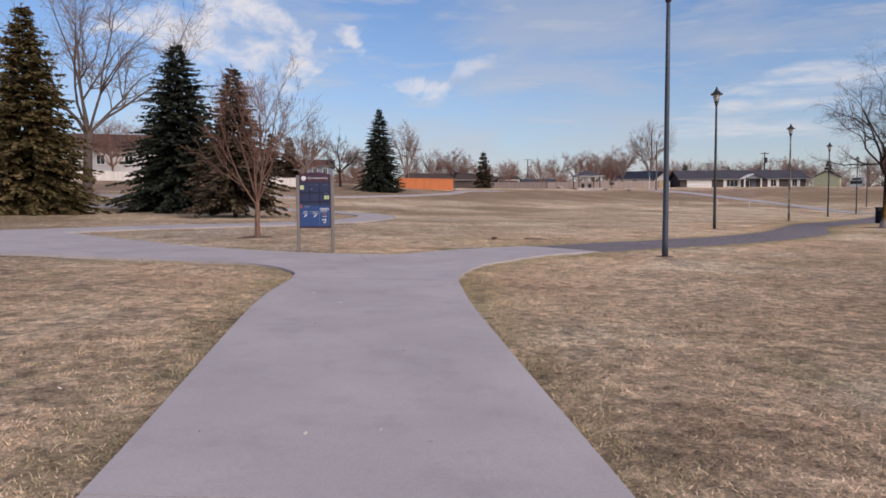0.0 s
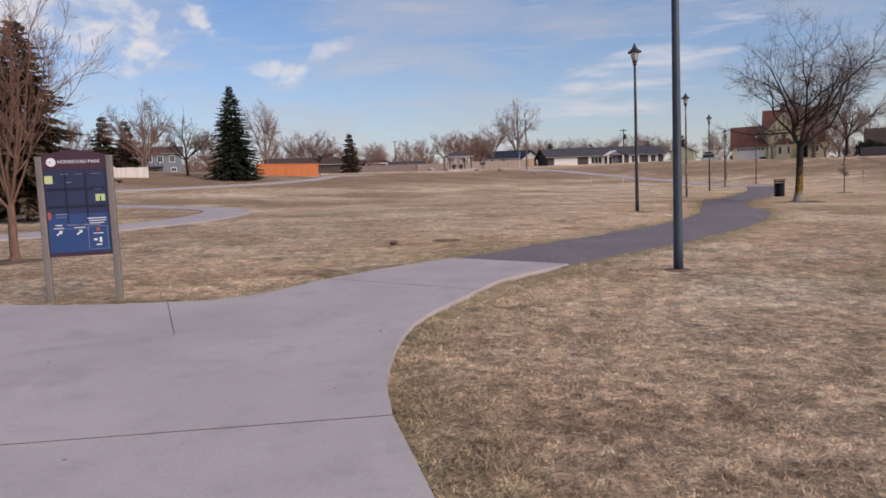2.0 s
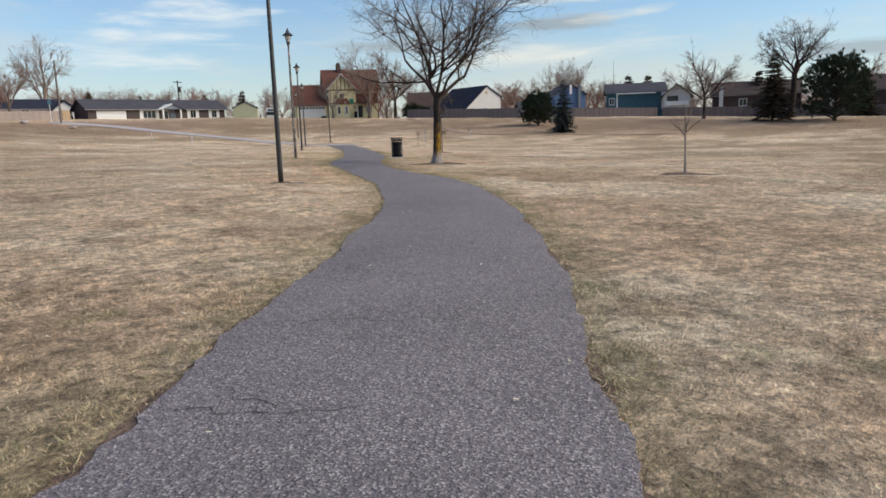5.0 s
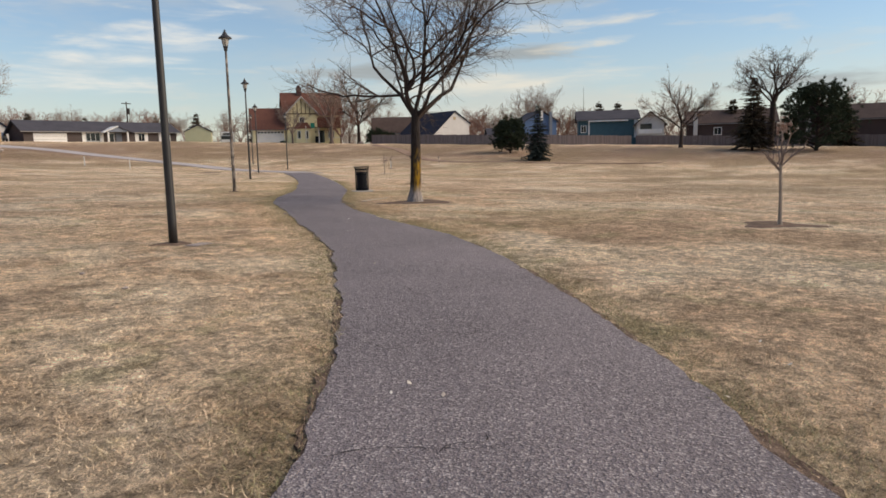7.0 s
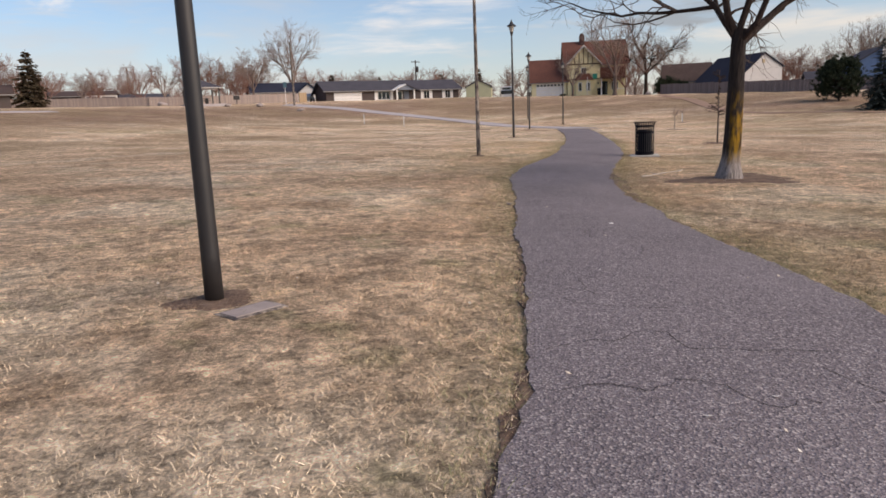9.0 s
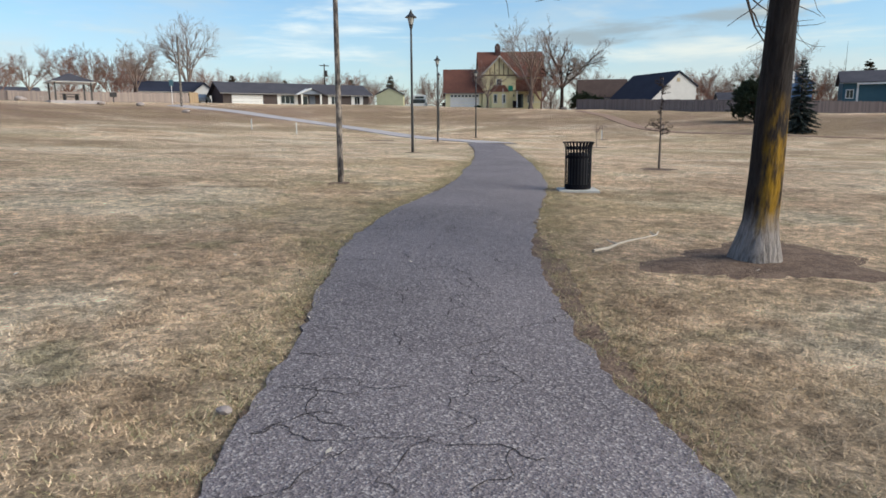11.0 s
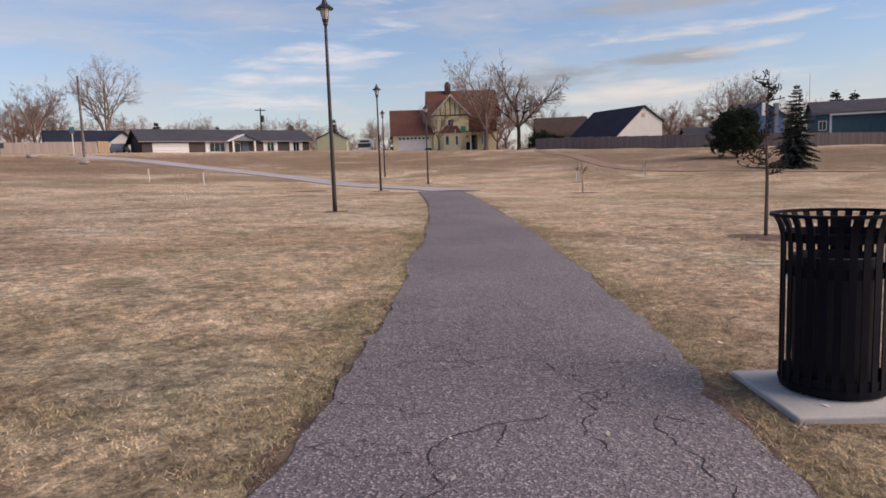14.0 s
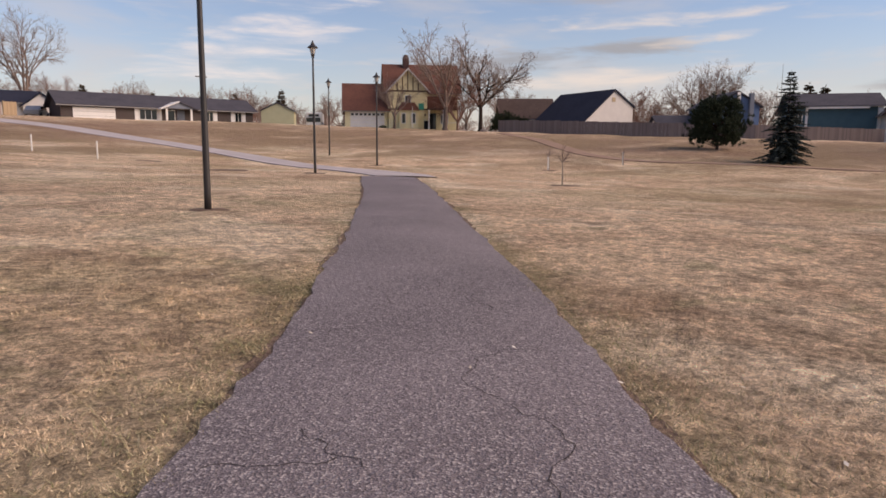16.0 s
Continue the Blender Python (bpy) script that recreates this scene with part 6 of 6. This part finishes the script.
    b = thing("notice_post", pose(31.0, 116.9, ground_z(31, 116.9)), "pale blue notice plate on a post", "sign")
    part("plate", box(-0.22, 0.22, -0.02, 0.02, 2.2, 2.9), WALL_TEAL, b)
    part("post", lathe(((0.04, -0.2), (0.04, 2.2)), 8), WHITE_PAINT, b)
    mast = thing("radio_mast", pose(129, 92, ground_z(129, 92)), "thin far radio mast", "mast")
    part("pole", lathe(((0.05, 0), (0.02, 12)), 6), POLE_BLACK, mast)


islands_white = islands("white_fence_boards", ((0.62, 0.57, 0.52), (0.70, 0.65, 0.60), (0.56, 0.52, 0.48)), 0.8)


# ---------------------------------------------------------------- planting
def build_trees():
    # the spreading tree beside the path
    me = bare_tree_meshes(41, 8.4, 0.158, 2.6, 6, dict(SPEC_SPREADING, bits=(10, 8, 6, 5), wiggle=(0.15, 0.19, 0.23, 0.26), rise=(0.10, 0.07, 0.045, 0.02), many=(0.6, 0.95, 1.45), short=(0.66, 0.6, 0.52), thin=0.30, least=0.0024, limb=(0.34, 0.50)), (TRUNK_LICHEN, BARK_DARK, BARK), (30, 66), 0.66, roots=0.1)
    plant("tree", me, 20.67, 33.25, "bare spreading tree with rusty lichen on its dark trunk", turn=20, lean=4.0)
    soil_patch(20.85, 33.2, 1.35, 1.05, "bare dark soil round the tree trunk", 30)
    # the small vase-shaped tree by the sign
    me = bare_tree_meshes(8, 4.8, 0.075, 0.95, 8, dict(SPEC_VASE, many=(0.8, 0.85, 0.9), limb=(0.28, 0.42)), (BARK_RED, BARK_RED, TWIG_RED), (14, 40), 0.66)
    plant("tree", me, -4.64, 18.46, "small bare vase-shaped tree with reddish bark", turn=40)
    soil_patch(-4.64, 18.46, 0.6, 0.5, "thin ring of bare soil under a small tree")
    # saplings
    sap = bare_tree_meshes(3, 2.5, 0.032, 1.2, 10, dict(SPEC_SAPLING, top=2, many=(1.3, 0.8), wiggle=(0.2, 0.28, 0.3)), (BARK, BARK_DARK, BARK_DARK), (8, 62), 0.55)
    rng = np.random.RandomState(21)
    stem = [(0, 0, -0.05, 0.01, 0, 1.0, 0.034, 0.027), (0.01, 0, 1.0, -0.01, 0.02, 1.9, 0.027, 0.016), (-0.01, 0.02, 1.9, 0.02, 0.0, 2.75, 0.016, 0.005)]
    spurs, knots = [], []
    for z0, z1, many, reach in ((1.05, 1.55, 16, 0.42), (1.6, 2.15, 7, 0.16), (2.15, 2.7, 14, 0.24)):
        for _ in range(many):
            a, z, r = rng.uniform(0, 6.283), rng.uniform(z0, z1), reach * rng.uniform(0.5, 1.1)
            p = np.array([0, 0, z])
            for i in range(3):
                q = p + np.array([math.cos(a), math.sin(a), rng.uniform(-0.15, 0.45)]) * r / 3
                spurs.append((*p, *q, 0.011 - 0.002 * i, 0.009 - 0.002 * i))
                # short clubbed twigs
                for _ in range(2):
                    d = rng.normal(0, 1, 3) * 0.5 + np.array([0, 0, 0.5])
                    e = q + 0.07 * d / np.linalg.norm(d)
                    knots.append((*q, *e, 0.006, 0.011))
                p, a = q, a + rng.normal(0, 0.35)
    leader = [("trunk", mesh_tris("trunk", *chain(stem, 10), BARK, True)), ("bough", mesh_tris("bough", *tubes(spurs, 5), BARK_DARK, True)), ("crown", mesh_tris("crown", *tubes(knots, 4), BARK_DARK, True))]
    plant("sapling", leader, 31.58, 43.97, "young bare sapling with tiers of short knotty twigs", turn=10)
    soil_patch(31.58, 43.97, 0.75, 0.6, "mulched soil ring at a sapling")
    pale = bare_tree_meshes(4, 2.1, 0.038, 1.15, 6, SPEC_SAPLING, (BARK_PALE, TWIG, TWIG), (25, 60), 0.6)
    plant("sapling", pale, 20.69, 23.44, "young bare sapling with a pale trunk")
    soil_patch(20.69, 23.44, 0.95, 0.8, "dark soil ring at a pale sapling")
    for x, y, s, lab in ((56.0, 71.3, 0.75, "thin bare sapling in the open lawn"), (63.3, 71.3, 0.6, "thin bare sapling near the bank"), (45.4, 61.0, 0.85, "thin pale bare sapling in the lawn"), (-1.0, 88, 1.5, "small bare tree on the far lawn")):
        plant("sapling", pale if s < 1 else sap, x, y, lab, turn=x * 7, scale=s)
    for x, y in ((56.2, 71.6), (63.5, 71.5), (30.7, 84.0), (32.85, 79.8)):
        stake = thing("tree_stake", pose(x, y, ground_z(x, y)), "short white tree guard stake in the lawn", "stake", "white stakes on the lawn")
        part("stake", lathe(((0.035, -0.1), (0.035, 0.85)), 8), WHITE_PAINT, stake)
    for x, y, rx in ((45.5, 61.1, 0.9), (36.9, 73.3, 1.2), (35.2, 79.6, 0.8), (56, 71.3, 0.8)):
        soil_patch(x, y, rx, rx * 0.6, "thin dark bare patch in the lawn")
    # evergreens by the sign
    plant("spruce_tree", conifer_meshes(1, 9.6, 7.2, 0.4, NEEDLES, 44, spray=0.5), -15.7, 39.2, "tall dark blue-green spruce on the lawn")
    plant("spruce_tree", conifer_meshes(2, 10.0, 6.6, 0.15, NEEDLES_OLIVE, 46, spray=0.5), -20.2, 32.4, "tall olive-green spruce with drooping boughs")
    plant("spruce_tree", conifer_meshes(3, 7.2, 4.2, 0.9, NEEDLES_BROWN, 34, ragged=0.3, spray=0.42), -10.3, 33.0, "thin brownish spruce with a ragged crown")
    plant("spruce_tree", conifer_meshes(4, 8.9, 5.4, 0.05, NEEDLES, 44, ragged=0.1, spray=0.42), -8.7, 74.0, "dense conical spruce on the far lawn")
    young = conifer_meshes(5, 6.4, 3.0, 0.4, NEEDLES_BLUE, 26, ragged=0.34, spray=0.34)
    plant("spruce_tree", young, 74.4, 65.7, "blue-green spruce at the foot of the bank")
    plant("spruce_tree", conifer_meshes(6, 9.2, 5.0, 0.9, NEEDLES_BROWN, 30, ragged=0.3, spray=0.5), 99.4, 49.7, "dark ragged spruce before the fence")
    far = conifer_meshes(7, 6.0, 3.4, 0.3, NEEDLES_BROWN, 18, ragged=0.25, spray=0.6)
    for x, y, s, lab in ((73.9, 143.7, 1.0, "brownish conifer behind the houses"), (140.3, 90.5, 1.65, "dark conifer above the roofs"), (3.0, 105.6, 0.95, "small dark conifer among the houses"), (-25.2, 90.1, 1.1, "reddish-brown conifer behind the house"),
                         (-23.4, 92.3, 1.05, "reddish-brown conifer behind the house"), (125.5, 86.5, 1.45, "dark conifer behind the teal house"), (111, 41.9, 1.1, "brown conifer by the fence"), (47.5, 152, 0.9, "dark conifer top behind the ranch roof"),
                         (58, 155, 0.85, "dark conifer top behind the ranch roof"), (69, 150, 0.9, "dark conifer behind the shed"), (121, 60, 1.3, "dark conifer behind the brown house"), (82, 136, 0.9, "dark conifer behind the yellow house")):
        plant("conifer_tree", far, x, y, lab, turn=x * 31, scale=s)
    # rounded pines
    for x, y, tall, wide, seed, lab in ((81.3, 74.8, 4.5, 4.5, 12, "broad dark green pine on the bank"), (100.9, 42.6, 8.3, 8.0, 13, "broad very dark pine before the fence"), (87.2, 107.6, 2.6, 3.2, 14, "dark rounded evergreen shrub by the yellow house"), (89.6, 107.2, 2.2, 2.6, 15, "dark rounded evergreen shrub at the fence end")):
        plant("pine_tree" if tall > 3 else "evergreen_shrub", pine_meshes(seed, tall, wide), x, y, lab, "tree" if tall > 3 else "shrub")
    # big bare trees
    old = bare_tree_meshes(31, 17, 0.32, 4.6, 7, dict(SPEC_FAR, least=0.007, thin=0.28, many=(1.3, 1.4, 1.6), limb=(0.3, 0.46)), (BARK, BARK, TWIG), (22, 52), 0.62)
    plant("tree", old, -24.6, 45.2, "tall bare spreading tree behind the spruces", turn=200)
    poplar = bare_tree_meshes(32, 14.5, 0.3, 3.0, 5, dict(SPEC_FAR, rise=(0.09, 0.08, 0.06, 0.04)), (BARK, TWIG, TWIG), (14, 34), 0.66)
    roundy = bare_tree_meshes(33, 9, 0.2, 1.9, 6, SPEC_FAR, (BARK, TWIG, TWIG), (22, 55), 0.62)
    reddish = bare_tree_meshes(34, 8, 0.16, 1.2, 7, SPEC_FAR, (BARK_RED, TWIG_RED, TWIG_RED), (20, 60), 0.62)
    orchard = bare_tree_meshes(35, 9, 0.2, 2.4, 6, dict(SPEC_FAR, least=0.01), (BARK_DARK, BARK_DARK, TWIG), (30, 60), 0.62)
    gnarled = bare_tree_meshes(36, 17, 0.45, 6.0, 6, dict(SPEC_SPREADING, least=0.010, thin=0.3, many=(0.75, 0.95, 1.2), limb=(0.28, 0.42)), (BARK_DARK, BARK_DARK, BARK), (20, 62), 0.5)
    kinds = {"a": (poplar, 14.5, "tall bare grey tree behind the houses"), "b": (roundy, 9, "bare grey tree behind the houses"), "c": (reddish, 8, "bare reddish twiggy tree among the houses"),
             "d": (orchard, 9, "bare dark spreading tree before the fence"), "e": (gnarled, 17, "tall gnarled bare tree with crooked limbs")}
    right = (("b", 119, 108.8, 8), ("c", 125.3, 108.4, 8), ("b", 126.1, 103.3, 9), ("a", 122.3, 97.9, 12), ("b", 134.8, 100, 10), ("b", 137.6, 83.6, 9), ("c", 107.1, 118.9, 7), ("b", 109.3, 125.3, 8), ("b", 98.5, 128, 10))
    middle = (("b", 93.4, 139, 12), ("b", 77.4, 159.7, 7), ("c", 72.3, 169.4, 6), ("b", 69.1, 170.6, 6), ("b", 33.3, 150.6, 9.5), ("c", 31.8, 156.7, 8), ("c", 28.3, 151, 8.5), ("c", 44.5, 157, 7.5), ("b", 42.9, 155.2, 6), ("a", 41, 155.2, 14.5), ("b", 69.8, 147.3, 7), ("b", 53, 150.4, 7), ("b", 56.8, 158.9, 6.5))
    east = (("b", 101.1, 122.3, 10), ("c", 116, 108, 9), ("b", 119, 100, 11), ("a", 126, 103, 12), ("b", 133, 96, 10), ("b", 134, 92, 9), ("c", 129, 98, 9), ("d", 99.7, 59.3, 10.5), ("b", 124.5, 72.4, 8.5), ("e", 104.8, 49.2, 17), ("b", 128, 48.6, 10), ("c", 133.6, 47.1, 11), ("c", 129.2, 85.1, 8), ("b", 127, 30, 10))
    west = (("b", -16.8, 74.5, 8.2), ("d", -13.8, 78.2, 6.3), ("a", -7.6, 95.2, 8.8), ("b", -4.6, 107.5, 6.5), ("c", -2.1, 109.6, 7), ("b", -0.5, 113.6, 6), ("b", 6.9, 124.5, 5), ("c", 13.6, 123, 6), ("b", 16.7, 126.7, 6.5), ("c", 21, 128.1, 7.6), ("b", 23.8, 129.7, 7.5), ("c", 27.4, 132.1, 6), ("b", 28.6, 126.6, 9))
    out_west = (("b", 11.6, 149.3, 5), ("c", -38.5, 74.7, 7), ("c", -38.4, 82.2, 7.5), ("c", -20.8, 88.5, 6.5), ("c", -14.5, 96.4, 6), ("c", 2.4, 129.6, 5.5), ("b", -52, 70, 9), ("b", -60, 60, 10), ("c", -30, 92, 7), ("c", 8, 135, 6), ("b", -10, 120, 7))
    yard = (("b", 75.4, 115.2, 7.2), ("b", 79.6, 110.2, 13.5), ("d", 86.6, 111.4, 13.0), ("c", 82.3, 111.0, 8.0))
    for i, (kind, x, y, tall) in enumerate(right + middle + east + west + out_west + yard):
        me, full, lab = kinds[kind]
        plant("tree", me, x, y, lab, turn=(i * 67) % 360, scale=tall / full, group="bare trees round the park")
    far_line(kinds)


def far_line(kinds):
    """A farther belt of bare trees that closes the distance."""
    rng = np.random.RandomState(77)
    for i in range(190):
        a = radians(-75 + 190 * (i + rng.uniform(0, 1)) / 190)
        r = rng.uniform(150, 240)
        x, y = 30 + r * math.sin(a), 50 + r * math.cos(a)
        me, full, _ = kinds["bcbca"[i % 5]]
        plant("tree", me, x, y, "far bare tree beyond the houses", turn=rng.uniform(0, 360), scale=rng.uniform(6, 12) / full, sx=1.3, group="far trees")


def pine_meshes(seed, tall, wide):
    """A broad uneven crown: limbs that end in clumps of needle tufts, with gaps between them."""
    rng = np.random.RandomState(seed)
    trunk = [(0, 0, -0.05, 0.02 * wide, 0, tall * 0.45, 0.03 * tall, 0.018 * tall), (0.02 * wide, 0, tall * 0.45, -0.01 * wide, 0.02 * wide, tall * 0.82, 0.018 * tall, 0.006 * tall)]
    sticks, blocks = [], []
    for _ in range(100 if tall > 3 else 50):
        a, k = rng.uniform(0, 6.283), rng.uniform(0, 1) ** 0.85
        r = wide / 2 * math.sqrt(max(0.03, 1 - ((k - 0.3) / 0.74) ** 2)) * rng.uniform(0.5, 0.98)
        c = np.array([r * math.cos(a), r * math.sin(a), tall * (0.12 + 0.80 * k)])
        root = np.array([0, 0, max(0.15, c[2] - 0.4 * r)])
        sticks.append((*root, *c, 0.012 * tall, 0.006))
        lump = wide * rng.uniform(0.06, 0.12)
        for _ in range(14):
            tip = c + rng.normal(0, 1, 3) * lump * np.array([0.8, 0.8, 0.55])
            m = 34
            o = rng.normal(0, 0.8, (m, 3)) + (tip - root) / np.linalg.norm(tip - root) * 0.8 + np.array([0, 0, 0.25])
            o /= np.linalg.norm(o, axis=1, keepdims=True)
            l = rng.uniform(0.10, 0.30, (m, 1)) * (wide / 5) ** 0.5
            p = tip + rng.normal(0, 0.06 * (wide / 5) ** 0.5, (m, 3))
            f = np.cross(o, rng.normal(0, 1, (m, 3)))
            f /= np.linalg.norm(f, axis=1, keepdims=True) + 1e-9
            blocks.append(np.stack([p - f * l * 0.13, p + f * l * 0.13, p + o * l], axis=1))
    verts = np.concatenate(blocks).reshape(-1, 3)
    return [("trunk", mesh_tris("trunk", *chain(trunk, 8), BARK_DARK)), ("bough", mesh_tris("bough", *tubes(sticks, 4), BARK_DARK)), ("crown", mesh_tris("crown", verts, np.arange(len(verts)).reshape(-1, 3), NEEDLES_PINE))]


def build_litter():
    rng = np.random.RandomState(9)
    # a fallen forked branch by the tree
    s = thing("fallen_branch", pose(0, 0, ground_z(20.2, 34.5) + 0.045), "pale peeled branch lying in the grass", "branch")
    segs, p = [], np.array([19.45, 34.15, 0.0])
    for i, a in enumerate((0.15, 0.42, 0.30, 0.12, 0.20, 0.62)):
        q = p + 0.25 * np.array([math.cos(a), math.sin(a), 0.02 * (i % 2)])
        segs.append((*p, *q, 0.018 - 0.0018 * i, 0.0162 - 0.0018 * i))
        p = q
    child(new("stem", mesh_tris("stem", *chain(segs, 8), STICK, True)), s)
    for start, ang in ((1, 1.5), (4, 1.2)):
        b = np.array(segs[start][3:6])
        fork = [(*b, *(b + 0.12 * np.array([math.cos(ang), math.sin(ang), 0.05])), 0.011, 0.008)]
        e = np.array(fork[0][3:6])
        fork.append((*e, *(e + 0.12 * np.array([math.cos(ang - 0.4), math.sin(ang - 0.4), 0.05])), 0.008, 0.004))
        child(new("twig", mesh_tris("twig", *chain(fork, 6), STICK, True)), s)
    # clods, scraps and fallen leaves
    def scrap(x, y, size, name, label, material, category):
        bm = bmesh.new()
        bmesh.ops.create_icosphere(bm, subdivisions=2, radius=size)
        for v in bm.verts:
            v.co *= 1 + 0.5 * noise.noise(v.co * 25 + Vector((x, y, 0)))
            v.co.z *= 0.5
        me = bpy.data.meshes.new(name)
        bm.to_mesh(me)
        bm.free()
        me.materials.append(material)
        ob = new(name, me)
        ob.matrix_basis = pose(x, y, ground_z(x, y) + size * 0.45)
        tagged(ob, label, category)

    scrap(1.83, 19.27, 0.08, "clod", "reddish clod of earth on the lawn", RED_CLAY, "clod")
    soil_patch(2.96, 19.88, 0.38, 0.26, "small bare scrape in the lawn")
    scrap(15.54, 30.10, 0.028, "paper_scrap", "crumpled white paper scrap on the asphalt", LITTER, "litter")
    scrap(15.43, 32.12, 0.034, "pebble", "pale stone at the path edge", STONE, "stone")
    scrap(20.34, 36.11, 0.026, "pebble", "pale stone at the path edge", STONE, "stone")
    scrap(9.26, 25.86, 0.03, "pebble", "pale stone in the grass", STONE, "stone")
    scrap(9.3, 27.0, 0.026, "pebble", "pale stone in the grass", STONE, "stone")
    verts, tris = [], []
    spine = ASPHALT_LINE[:, :2]
    for _ in range(520):
        if rng.uniform() < 0.3:
            c = np.array([rng.uniform(-6, 8), rng.uniform(0, 13)])
        else:
            c = spine[rng.randint(len(spine))] + rng.normal(0, 3.4, 2)
        z = ground_z(*c) + 0.022
        size, a = rng.uniform(0.008, 0.024), rng.uniform(0, 6.28)
        d, e = np.array([math.cos(a), math.sin(a)]) * size, np.array([-math.sin(a), math.cos(a)]) * size * 0.55
        b = len(verts)
        for k, u in ((d, 0.0), (e, 0.006), (-d, 0.012), (-e, 0.004)):
            verts.append((*(c + k), z + u))
        tris += [(b, b + 1, b + 2), (b, b + 2, b + 3)]
    tagged(new("fallen_leaves", mesh_tris("fallen_leaves", verts, tris, islands("bleached_leaves", ((0.62, 0.55, 0.46), (0.46, 0.36, 0.26), (0.7, 0.66, 0.6), (0.3, 0.2, 0.13)), 0.8))), "bleached leaf scraps strewn over the lawn", "leaves", kind="stuff")


build_ground()
build_walks()
build_lamps()
build_sign()
build_bin()
build_ranch()
build_tudor()
build_other_houses()
build_vehicles()
build_rim()
build_trees()
build_litter()
build_cracks()
build_grass()
